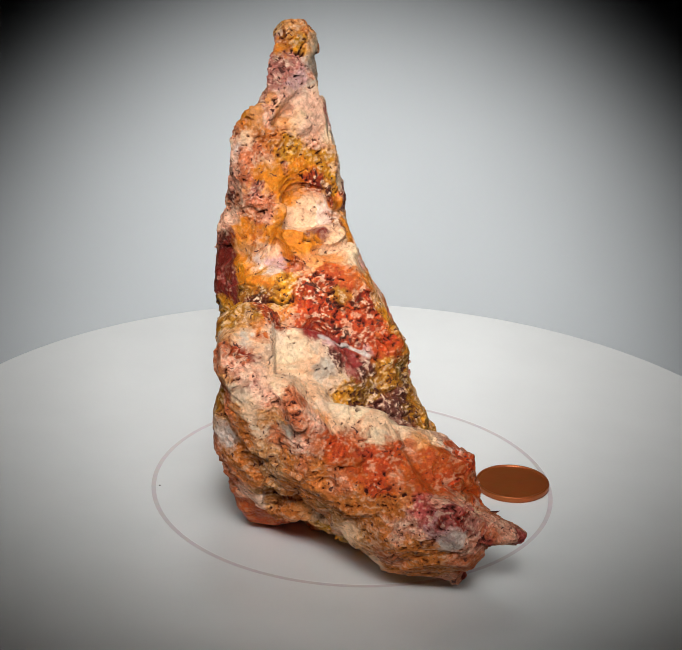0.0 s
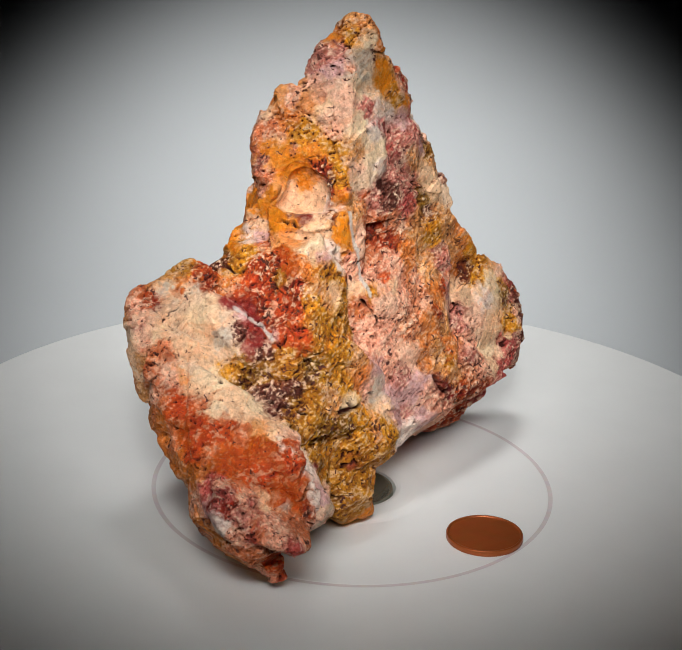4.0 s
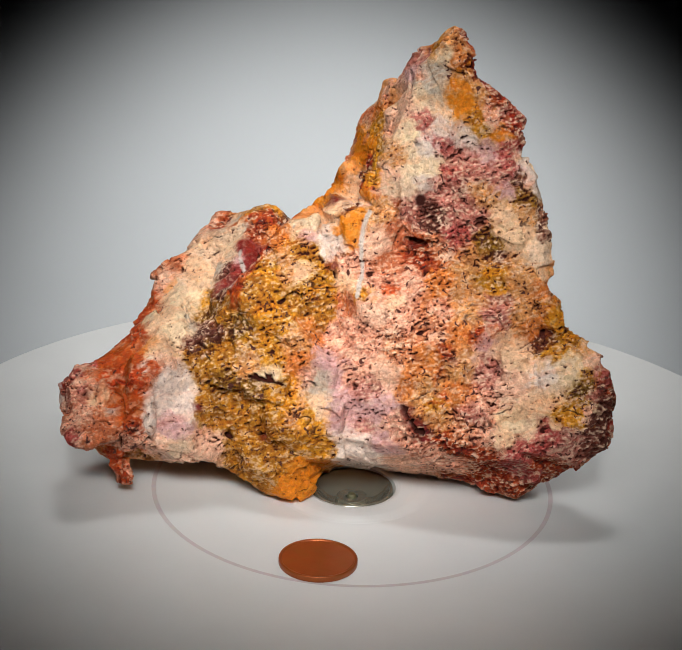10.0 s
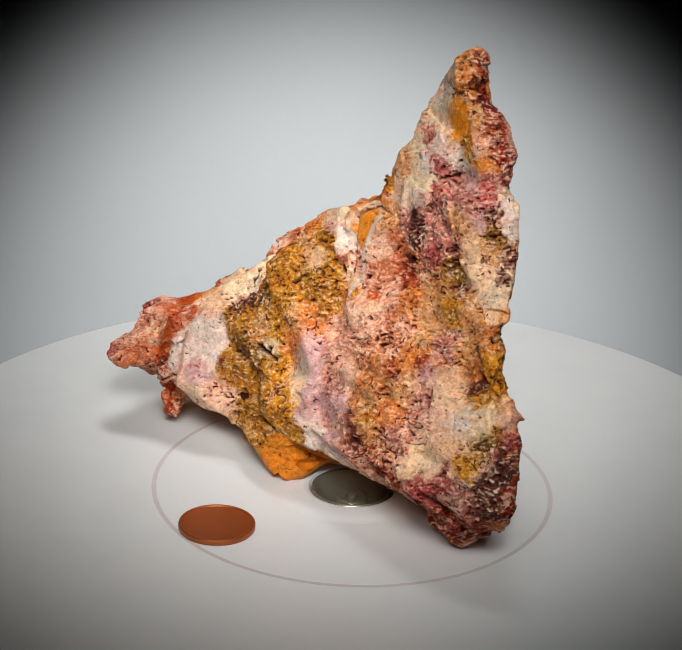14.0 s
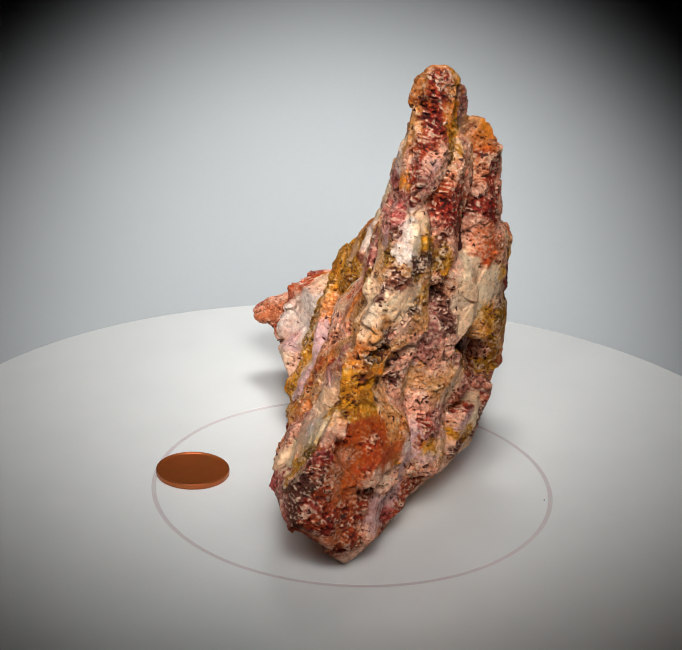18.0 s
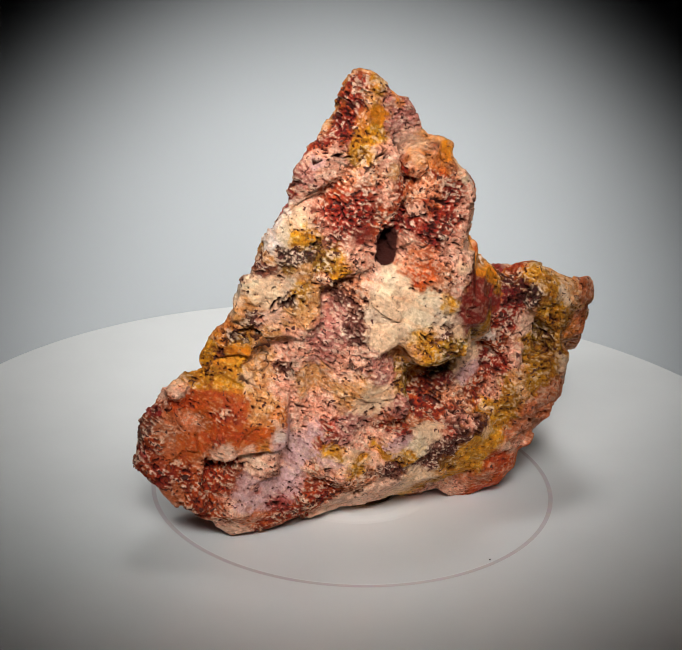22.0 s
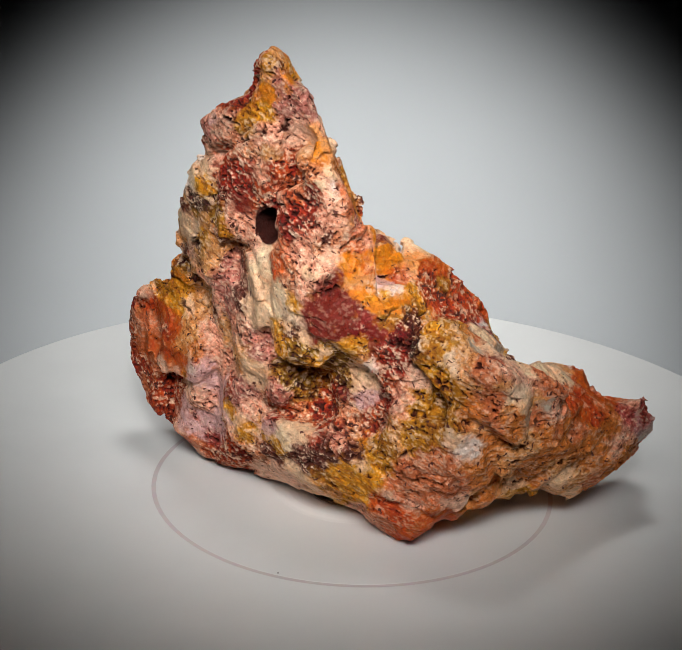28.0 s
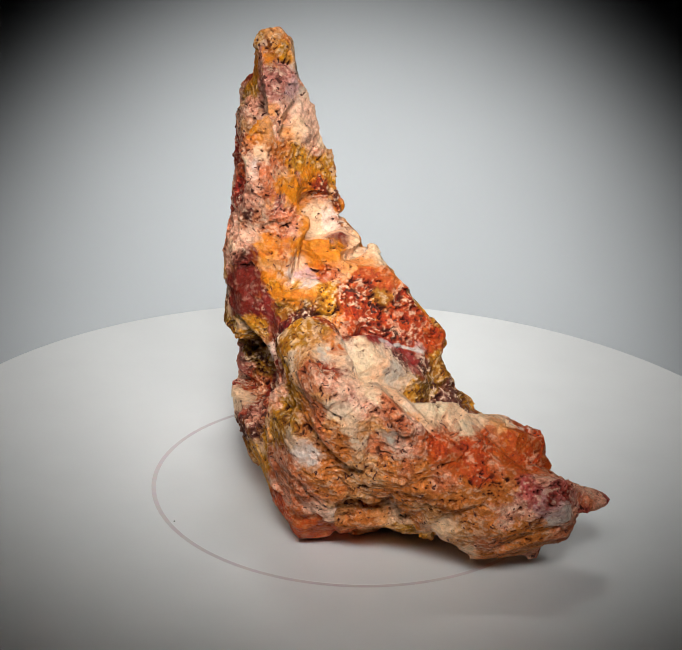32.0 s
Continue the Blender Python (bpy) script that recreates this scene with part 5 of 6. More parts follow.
patch("white", -9.7, -2.2, 75.6, 2.0)
patch("ivory", -12.3, -2.5, 72.6, 1.8)
patch("peach", -17.0, -1.5, 81.0, 1.6)
patch("bone", -6.4, -7.0, 74.1, 1.1)
patch("brown", -5.7, -5.5, 74.0, 1.1)
patch("salmon", -22.8, -11.5, 80.9, 1.8)
patch("peach", -23.9, -10.0, 83.7, 1.1)
patch("pink", -21.9, -12.9, 77.4, 1.6)
patch("brick", -21.2, -13.5, 76.0, 1.1)
patch("amber", -17.2, -15.3, 71.8, 1.8)
patch("peach", -11.7, -17.4, 70.4, 2.5)
patch("amber", -14.2, -15.8, 72.1, 1.8)
patch("peach", -6.7, -16.8, 69.5, 2.0)
patch("orange", -7.5, -20.3, 68.4, 1.8)
patch("cream", -3.0, -14.8, 70.8, 1.4)
patch("ash", -1.4, -17.3, 69.2, 0.9)
patch("salmon", -13.8, -17.7, 68.0, 1.6)
patch("brick", -15.4, -16.8, 67.6, 1.1)
patch("peach", -28.0, -12.9, 70.4, 1.8)
patch("cream", -24.4, -15.3, 72.2, 1.6)
patch("lilac", -21.5, -15.2, 66.8, 1.6)
patch("white", -22.3, -18.5, 66.2, 1.4)
patch("peach", -26.3, -17.2, 65.3, 1.4)
patch("amber", -22.9, -21.5, 65.0, 1.6)
patch("amber", -26.0, -20.9, 64.4, 1.4)
patch("maroon", -33.1, -11.2, 63.6, 2.3)
patch("maroon", -34.3, -12.5, 60.7, 2.0)
patch("garnet", -30.7, -16.5, 60.9, 1.6)
patch("maroon", -32.4, -8.5, 69.2, 1.6)
patch("plum", -30.2, -15.5, 63.5, 0.9)
patch("olive", -28.3, -20.0, 61.6, 0.9)
patch("ochre", -20.9, -24.2, 63.6, 1.4)
patch("brown", -22.6, -25.9, 61.7, 1.1)
patch("gold", -19.2, -26.1, 61.2, 1.6)
patch("ochre", -26.5, -34.4, 63.5, 1.6)
patch("gold", -17.5, -22.7, 64.6, 1.4)
patch("rust", -13.4, -24.0, 63.0, 1.8)
patch("brick", -8.7, -22.0, 65.9, 1.8)
patch("orange", -2.4, -23.0, 65.6, 1.8)
patch("rust", -0.1, -24.0, 63.5, 1.8)
patch("ochre", -4.2, -24.3, 63.0, 1.6)
patch("redorange", -12.5, -27.8, 58.9, 2.0)
patch("brick", -8.4, -26.6, 58.4, 2.5)
patch("redorange", -2.8, -27.1, 58.2, 2.5)
patch("brick", 2.7, -26.3, 59.1, 1.8)
patch("redorange", 5.0, -30.3, 55.5, 2.3)
patch("brick", 0.2, -30.6, 54.2, 2.0)
patch("brick", -3.9, -28.5, 56.7, 1.8)
patch("redorange", 9.0, -29.7, 53.2, 2.0)
patch("orange", 9.8, -29.4, 51.4, 1.4)
patch("clay", -21.9, -38.2, 61.8, 1.6)
patch("brick", -20.8, -35.5, 62.0, 1.4)
patch("tan", -26.2, -38.1, 61.8, 1.4)
patch("orange", -21.9, -41.0, 58.8, 1.1)
patch("ash", -26.4, -42.5, 58.1, 1.6)
patch("bone", -20.9, -44.0, 57.4, 1.8)
patch("ivory", -15.7, -39.9, 55.4, 2.3)
patch("cream", -12.3, -40.1, 54.9, 1.8)
patch("bone", -8.5, -37.3, 54.7, 1.6)
patch("plum", -4.3, -37.4, 52.5, 1.8)
patch("garnet", -0.2, -36.1, 49.7, 2.0)
patch("lilac", -6.6, -34.6, 55.5, 1.1)
patch("brick", -27.6, -44.9, 57.3, 1.4)
patch("wine", -24.0, -46.0, 56.1, 1.6)
patch("cream", -28.2, -42.2, 59.1, 1.4)
patch("gold", -1.9, -40.3, 45.8, 1.6)
patch("bone", -3.5, -40.3, 49.2, 1.8)
patch("ash", -6.4, -40.6, 51.2, 1.6)
patch("olive", 3.1, -37.5, 44.7, 1.6)
patch("plum", 5.7, -38.9, 41.4, 1.4)
patch("ochre", 8.2, -33.5, 47.1, 2.0)
patch("olive", 12.5, -35.2, 40.0, 1.6)
patch("plum", 10.4, -39.4, 38.9, 1.6)
patch("plum", 14.7, -35.1, 38.0, 1.4)
patch("pink", -28.0, -50.7, 55.0, 1.8)
patch("blush", -23.7, -50.9, 54.4, 2.3)
patch("cream", -17.8, -48.9, 52.7, 2.5)
patch("cream", -12.7, -48.0, 50.3, 2.3)
patch("ivory", -16.3, -52.7, 51.3, 1.6)
patch("blush", -21.0, -53.7, 50.9, 1.6)
patch("mauve", -22.5, -52.9, 52.1, 1.1)
patch("bone", -7.9, -50.2, 47.2, 2.0)
patch("salmon", -13.3, -56.6, 48.8, 1.6)
patch("pink", -19.5, -54.4, 48.8, 1.4)
patch("peach", -7.7, -52.8, 45.3, 1.6)
patch("cream", -2.2, -52.6, 43.1, 2.3)
patch("ivory", 4.2, -54.6, 41.3, 2.0)
patch("cream", 0.4, -52.2, 42.0, 1.6)
patch("ash", 7.3, -52.7, 41.3, 1.1)
patch("bone", -28.4, -52.9, 50.4, 1.6)
patch("cream", -23.5, -55.1, 46.3, 1.8)
patch("bone", -20.2, -54.7, 40.9, 1.8)
patch("tan", -26.5, -52.2, 45.8, 1.6)
patch("clay", -24.6, -52.9, 38.8, 2.0)
patch("clay", -28.0, -45.3, 29.0, 2.0)
patch("tan", -21.4, -54.2, 34.8, 2.0)
patch("tan", -17.2, -54.8, 31.9, 2.0)
patch("salmon", -12.0, -60.4, 45.8, 2.0)
patch("pink", -12.4, -58.3, 41.8, 1.6)
patch("salmon", -7.6, -58.5, 41.4, 1.6)
patch("redorange", -2.3, -57.3, 39.8, 2.5)
patch("redorange", 3.9, -58.4, 38.0, 2.5)
patch("orange", 1.4, -59.9, 36.9, 2.0)
patch("redorange", -5.3, -57.0, 42.4, 1.8)
patch("clay", -8.0, -59.4, 33.4, 2.3)
patch("salmon", -2.2, -60.8, 33.3, 2.0)
patch("clay", -12.5, -54.2, 26.6, 2.0)
patch("tan", -19.7, -40.5, 18.9, 1.8)
patch("blush", -23.0, -40.1, 16.2, 1.8)
patch("white", -21.1, -40.6, 15.5, 1.1)
patch("orange", -23.3, -31.6, 7.1, 1.8)
patch("orange", -25.5, -32.7, 9.6, 1.4)
patch("clay", -16.5, -42.2, 14.1, 1.6)
patch("peach", -9.3, -44.5, 14.5, 1.1)
patch("gold", -6.1, -46.6, 12.5, 1.4)
patch("tan", -3.9, -57.3, 22.3, 1.8)
patch("clay", 1.3, -62.9, 26.0, 2.3)
patch("redorange", 7.5, -62.3, 32.9, 2.0)
patch("salmon", 10.7, -60.3, 34.3, 1.8)
patch("salmon", 12.7, -53.0, 36.5, 1.6)
patch("peach", 16.5, -50.3, 38.7, 1.6)
patch("orange", 18.8, -53.7, 35.7, 2.3)
patch("orange", 24.8, -52.4, 32.9, 2.5)
patch("redorange", 22.7, -56.2, 30.5, 2.0)
patch("orange", 25.9, -53.8, 29.3, 1.8)
patch("blush", 18.6, -45.3, 38.3, 1.1)
patch("clay", 10.0, -65.0, 28.5, 2.3)
patch("clay", 7.3, -64.1, 21.1, 2.5)
patch("pink", 13.9, -67.5, 26.8, 1.8)
patch("magenta", 16.0, -66.9, 29.1, 1.6)
patch("magenta", 22.6, -68.6, 30.0, 2.5)
patch("red", 24.9, -69.0, 28.3, 1.8)
patch("pink", 20.3, -67.7, 32.1, 1.6)
patch("lilac", 19.7, -68.6, 28.3, 1.6)
patch("magenta", 27.0, -62.8, 28.9, 1.6)
patch("white", 24.2, -71.0, 24.0, 1.8)
patch("lilac", 21.8, -70.6, 24.7, 1.4)
patch("pink", 27.2, -69.0, 21.7, 1.4)
patch("clay", 14.3, -67.6, 19.3, 2.3)
patch("clay", 20.6, -63.7, 13.0, 2.3)
patch("salmon", 26.4, -65.4, 14.3, 1.8)
patch("brick", 27.0, -53.9, 4.6, 1.1)
patch("salmon", 33.0, -64.5, 24.4, 1.8)
patch("pink", 37.0, -65.1, 22.4, 1.6)
patch("magenta", 32.0, -66.8, 22.8, 1.4)
patch("cream", 6.4, -58.1, 11.2, 1.4)
patch("tan", 3.3, -59.9, 16.8, 1.6)
patch("clay", 10.5, -59.6, 10.2, 1.4)
patch("pink", 16.1, -68.3, 24.0, 1.4)
patch("white", -30.4, -6.9, 93.0, 1.8)
patch("blush", -30.4, -9.0, 90.0, 1.6)
patch("speckle", -32.1, -1.7, 94.7, 1.6)
patch("red", -27.6, 12.0, 92.5, 1.6)
patch("brick", -31.0, 4.1, 87.8, 1.6)
patch("pink", -32.9, -5.7, 84.8, 1.8)
patch("plum", -32.8, 2.2, 80.5, 1.4)
patch("blush", -29.5, -9.7, 82.5, 1.6)
patch("salmon", -25.6, -10.6, 78.3, 1.6)
patch("speckle", -33.1, -5.1, 78.2, 1.8)
patch("pink", -34.0, -5.5, 73.6, 1.6)
patch("pink", -32.4, 0.7, 78.5, 1.4)
patch("peach", -28.5, -10.5, 84.7, 1.1)
patch("char", -33.3, -7.6, 69.9, 1.1)
patch("amber", -28.5, -11.5, 72.4, 1.6)
patch("cream", -22.8, -13.9, 69.0, 1.6)
patch("white", -24.8, -15.9, 67.6, 1.4)
patch("amber", -29.0, -14.2, 67.0, 1.4)
patch("peach", -26.6, -14.5, 70.8, 1.1)
patch("gold", -28.8, -16.3, 66.2, 1.1)
patch("maroon", -34.6, -10.1, 62.9, 2.8)
patch("maroon", -32.5, -13.1, 60.4, 2.0)
patch("maroon", -35.5, -7.0, 58.8, 2.0)
patch("garnet", -29.8, -17.0, 58.0, 1.6)
patch("char", -23.1, -23.7, 62.9, 0.9)
patch("cream", -34.0, -7.5, 52.6, 1.1)
patch("gold", -34.0, -6.5, 48.8, 1.4)
patch("olive", -25.4, 4.6, 38.9, 1.6)
patch("tan", -31.0, -14.7, 51.7, 1.4)
patch("mauve", -28.4, 6.0, 34.6, 1.6)
patch("wine", -27.5, 6.0, 33.1, 1.1)
patch("speckle", -24.8, 2.4, 29.6, 1.8)
patch("plum", -31.9, -7.5, 28.0, 1.6)
patch("pink", -28.8, -6.8, 29.8, 1.6)
patch("speckle", -25.7, -9.3, 34.8, 1.4)
patch("plum", -32.3, -14.4, 27.3, 1.4)
patch("ochre", -33.0, -36.0, 56.2, 1.8)
patch("gold", -29.1, -30.7, 43.1, 1.8)
patch("olive", -32.2, -32.5, 39.7, 1.6)
patch("ochre", -32.2, -39.4, 41.1, 1.6)
patch("salmon", -32.4, -45.3, 56.2, 1.6)
patch("cream", -22.6, -42.7, 57.6, 1.6)
patch("gold", -27.8, -33.2, 63.4, 1.4)
patch("ochre", -31.3, -31.8, 60.3, 1.4)
patch("tan", -29.8, -51.4, 52.6, 1.6)
patch("bone", -25.3, -53.9, 49.7, 2.0)
patch("cream", -27.4, -52.0, 48.1, 1.1)
patch("tan", -28.0, -44.2, 39.5, 1.6)
patch("clay", -26.5, -52.6, 42.6, 2.0)
patch("tan", -19.5, -54.7, 44.5, 1.8)
patch("ash", -14.5, -56.8, 42.5, 1.1)
patch("bone", -22.0, -49.5, 54.9, 1.6)
patch("clay", -24.1, -47.2, 34.3, 2.0)
patch("tan", -21.2, -54.5, 36.2, 2.0)
patch("clay", -13.9, -56.8, 33.5, 2.0)
patch("salmon", -17.2, -54.5, 39.8, 1.6)
patch("orange", 0.8, -59.3, 35.2, 2.3)
patch("salmon", -10.9, -58.4, 34.6, 1.6)
patch("clay", -7.8, -60.2, 29.6, 2.0)
patch("clay", 0.3, -61.5, 26.3, 2.3)
patch("tan", -20.2, -49.7, 26.9, 1.8)
patch("clay", -24.8, -45.8, 25.9, 1.8)
patch("salmon", -33.0, -37.7, 30.3, 1.6)
patch("salmon", -31.7, -37.4, 25.3, 1.8)
patch("pink", -28.8, -29.3, 15.3, 1.4)
patch("salmon", -29.5, -40.0, 22.8, 1.6)
patch("orange", -26.0, -33.0, 11.6, 1.6)
patch("orange", -21.0, -33.9, 9.3, 1.6)
patch("tan", -18.7, -39.8, 16.1, 1.6)
patch("yellow", -30.2, -10.2, 18.0, 1.8)
patch("ochre", -30.2, -14.7, 16.8, 1.4)
patch("yellow", -31.0, -19.2, 25.0, 1.1)
patch("blush", -31.4, -24.8, 17.2, 1.1)
patch("cream", -7.1, -46.2, 14.1, 1.4)
patch("gold", -4.2, -45.9, 11.5, 1.1)
patch("clay", -6.0, -53.0, 19.9, 1.6)
patch("cream", -0.3, -56.6, 17.0, 1.6)
patch("tan", 3.2, -57.2, 13.2, 1.4)
patch("clay", 6.2, -63.4, 20.2, 2.0)
patch("pink", 10.0, -66.3, 22.6, 1.6)
patch("salmon", 8.7, -61.7, 13.3, 1.8)
patch("magenta", 18.4, -68.0, 28.2, 2.3)
patch("red", 21.1, -70.0, 28.4, 1.6)
patch("white", 22.6, -70.5, 23.6, 1.6)
patch("lilac", 18.4, -69.4, 25.4, 1.4)
patch("pink", 25.0, -55.0, 4.9, 1.4)
patch("salmon", 33.2, -66.0, 23.6, 1.6)
patch("magenta", 31.8, -64.4, 24.7, 1.1)
patch("redorange", 23.3, -53.9, 31.9, 1.6)
patch("red", -18.2, 22.5, 107.2, 2.3)
patch("tan", -15.6, 19.9, 114.0, 1.4)
patch("gold", -15.7, 20.7, 109.9, 1.1)
patch("clay", -22.5, 18.8, 108.1, 1.4)
patch("red", -18.8, 27.2, 104.1, 2.0)
patch("pink", -21.3, 28.0, 101.9, 2.0)
patch("blush", -20.2, 32.1, 99.6, 1.8)
patch("mauve", -16.5, 30.2, 99.5, 1.4)
patch("pink", -24.8, 17.0, 101.6, 1.8)
patch("rust", -28.7, 0.5, 93.7, 1.8)
patch("pink", -25.5, 20.9, 95.9, 1.8)
patch("red", -23.3, 25.3, 90.9, 2.0)
patch("red", -28.4, 8.8, 83.1, 2.3)
patch("mauve", -19.7, 34.2, 95.9, 1.6)
patch("wine", -17.3, 35.0, 90.6, 1.4)
patch("magenta", -13.5, 33.1, 87.8, 1.6)
patch("red", -32.2, 1.9, 83.0, 1.4)
patch("pink", -28.4, 9.2, 78.4, 2.0)
patch("red", -25.0, 25.7, 83.4, 1.8)
patch("white", -16.4, 37.7, 85.6, 2.3)
patch("white", -16.7, 39.5, 81.8, 2.0)
patch("cream", -18.4, 39.1, 84.0, 1.1)
patch("lilac", -10.8, 32.8, 81.8, 1.4)
patch("ivory", -18.6, 37.3, 86.6, 1.1)
patch("plum", -22.4, 28.6, 80.5, 1.1)
patch("plum", -14.7, 42.4, 75.7, 1.8)
patch("plum", -12.8, 42.9, 72.3, 1.6)
patch("tan", -17.6, 40.5, 76.9, 1.6)
patch("olive", -19.1, 36.2, 73.3, 1.4)
patch("gold", -25.3, 25.1, 74.8, 1.6)
patch("speckle", -22.9, 28.8, 71.5, 1.6)
patch("salmon", -33.4, 5.7, 69.9, 1.6)
patch("ivory", -32.7, 6.5, 63.4, 2.0)
patch("bone", -27.7, 15.1, 60.4, 2.0)
patch("cream", -33.9, 2.9, 57.3, 1.6)
patch("plum", -22.1, 21.0, 65.4, 1.4)
patch("mauve", -20.6, 22.4, 61.8, 1.8)
patch("mauve", -23.5, 23.2, 55.5, 1.8)
patch("pink", -19.4, 32.9, 56.4, 2.5)
patch("pink", -22.4, 24.0, 49.0, 2.5)
patch("tan", -18.1, 25.2, 45.4, 2.5)
patch("blush", -25.3, 21.0, 44.9, 2.0)
patch("pink", -16.8, 24.8, 38.4, 2.5)
patch("tan", -22.7, 23.3, 40.5, 2.0)
patch("gold", -32.2, 6.3, 55.1, 1.6)
patch("tan", -30.1, 8.3, 51.1, 1.8)
patch("wine", -28.6, -10.0, 30.4, 1.8)
patch("red", -30.5, -5.1, 29.1, 1.6)
patch("brick", -26.4, -15.8, 31.2, 1.4)
patch("cream", -9.7, 43.9, 62.7, 2.0)
patch("cream", -12.3, 45.0, 66.5, 1.6)
patch("ivory", -14.5, 43.8, 70.4, 1.4)
patch("bone", -18.3, 38.0, 70.9, 1.4)
patch("char", -9.4, 45.6, 58.0, 1.4)
patch("char", -12.3, 37.9, 55.7, 1.4)
patch("mauve", -14.7, 40.3, 60.8, 0.9)
patch("tan", -5.5, 38.7, 63.2, 1.6)
patch("cream", 2.8, 9.4, 53.9, 1.4)
patch("olive", -11.9, 46.2, 61.5, 1.1)
patch("yellow", -10.0, 47.1, 50.0, 2.3)
patch("yellow", -11.0, 46.8, 45.5, 1.8)
patch("gold", -8.3, 49.7, 53.5, 1.1)
patch("char", -8.9, 50.2, 49.1, 0.9)
patch("ochre", -6.4, 55.2, 48.0, 1.6)
patch("tan", -4.4, 56.0, 47.0, 1.8)
patch("blush", 2.7, 30.6, 42.1, 1.8)
patch("blush", 3.6, 20.4, 46.9, 2.0)
patch("salmon", 0.0, 34.0, 48.4, 1.4)
patch("pink", 5.5, 26.5, 42.5, 1.6)
patch("brick", 8.3, 23.0, 38.1, 1.4)
patch("cream", 1.2, 47.4, 40.8, 1.6)
patch("bone", 2.3, 51.3, 37.4, 1.4)
patch("tan", 2.3, 55.7, 34.6, 1.6)
patch("cream", 6.8, 52.1, 28.9, 1.4)
patch("ivory", 2.5, 61.7, 33.2, 1.1)
patch("ochre", 11.3, 23.5, 32.0, 1.6)
patch("magenta", -2.8, 62.4, 40.0, 1.6)
patch("mauve", 0.6, 59.7, 36.1, 1.4)
patch("plum", 0.5, 63.8, 34.4, 2.0)
patch("plum", 1.6, 64.2, 29.0, 1.8)
patch("char", -0.6, 65.1, 33.0, 1.4)
patch("orange", -14.0, 48.6, 34.1, 2.5)
patch("salmon", -7.7, 54.5, 34.4, 2.3)
patch("rust", -12.2, 50.7, 30.8, 1.6)
patch("brick", -3.6, 64.7, 37.0, 1.6)
patch("wine", -5.3, 63.3, 39.3, 1.4)
patch("orange", -7.7, 58.0, 28.7, 2.5)
patch("salmon", -10.0, 53.9, 24.9, 1.8)
patch("blush", -13.3, 50.4, 28.3, 1.6)
patch("lilac", -19.7, 26.9, 30.3, 1.6)
patch("wine", -20.6, 26.5, 29.5, 0.9)
patch("gold", -22.8, 24.3, 24.9, 1.6)
patch("yellow", -27.0, 12.3, 24.2, 1.4)
patch("pink", -28.2, 12.2, 28.6, 1.6)
patch("lilac", -11.7, 44.3, 15.7, 2.3)
patch("pink", -11.1, 46.0, 12.4, 1.8)
patch("mauve", -13.0, 39.7, 15.9, 1.4)
patch("red", -13.8, 31.9, 9.4, 1.4)
patch("salmon", -6.2, 59.1, 16.2, 1.8)
patch("brick", -3.2, 65.0, 24.3, 1.8)
patch("magenta", -2.4, 65.6, 26.7, 1.6)
patch("pink", -6.6, 47.5, 6.5, 1.6)
patch("red", -0.8, 65.2, 27.4, 1.4)
patch("speckle", -20.2, 27.2, 22.2, 1.4)
patch("pink", 37.5, -58.4, 22.5, 1.8)
patch("salmon", 32.6, -53.3, 22.3, 1.6)
patch("salmon", 25.1, -44.9, 32.7, 1.4)
patch("white", 26.0, -45.3, 27.4, 1.6)
patch("white", 23.4, -44.1, 32.1, 1.1)
patch("blush", 19.7, -42.9, 37.3, 1.4)
patch("ochre", 6.2, -13.0, 55.2, 1.6)
patch("gold", 2.2, 2.4, 55.6, 1.4)
patch("brown", 5.0, -10.5, 53.1, 0.9)
crack(((-26.5, 23.1, 26.8), (-25.4, 17.9, 25.3), (-27.3, 12.6, 27.0)), 0.6)
crack(((-19.3, 27.6, 19.5), (-26.3, 23.1, 22.6)), 0.5)
crack(((-19.5, -0.7, 38.3), (-23.4, -5.9, 38.6), (-25.5, -8.4, 41.4)), 0.9)
crack(((-21.4, 37.6, 78.3), (-21.5, 34.5, 76.3), (-22.3, 32.4, 74.5)), 0.8)
crack(((-24.2, 8.4, 93.3), (-20.5, 4.4, 92.7)), 0.5)
crack(((-33.4, -10.1, 23.0), (-33.4, -22.9, 27.3), (-33.5, -35.0, 33.6)), 0.5)
# not a crack: sinks the large hollow and paints its shade dark
crack(((-26.4, 12.4, 80.6), (-26.4, 12.8, 77.8), (-27.5, 13.5, 75.0)), 2.6)
crack(((-26.4, 14.1, 82.7), (-26.4, 9.6, 83.6), (-32.5, 5.1, 85.8)), 0.6)
crack(((15.3, -22.5, 34.0), (15.3, -16.1, 33.3), (12.2, -7.1, 32.8)), 0.8)
crack(((12.3, 14.7, 31.3), (12.9, 20.0, 25.0), (10.4, 25.1, 19.4), (9.9, 33.4, 18.9)), 1)
crack(((2.0, -9.4, 62.2), (1.0, -6.2, 56.8), (3.9, 0.2, 50.3), (5.0, 1.2, 46.9)), 0.6)
crack(((-6.9, 9.5, 64.8), (-5.3, 15.5, 67.2)), 0.9)
crack(((17.1, -28.5, 17.4), (17.3, -26.9, 17.0)), 0.7)
crack(((13.9, -13.7, 35.5), (12.1, -10.0, 38.0)), 0.5)
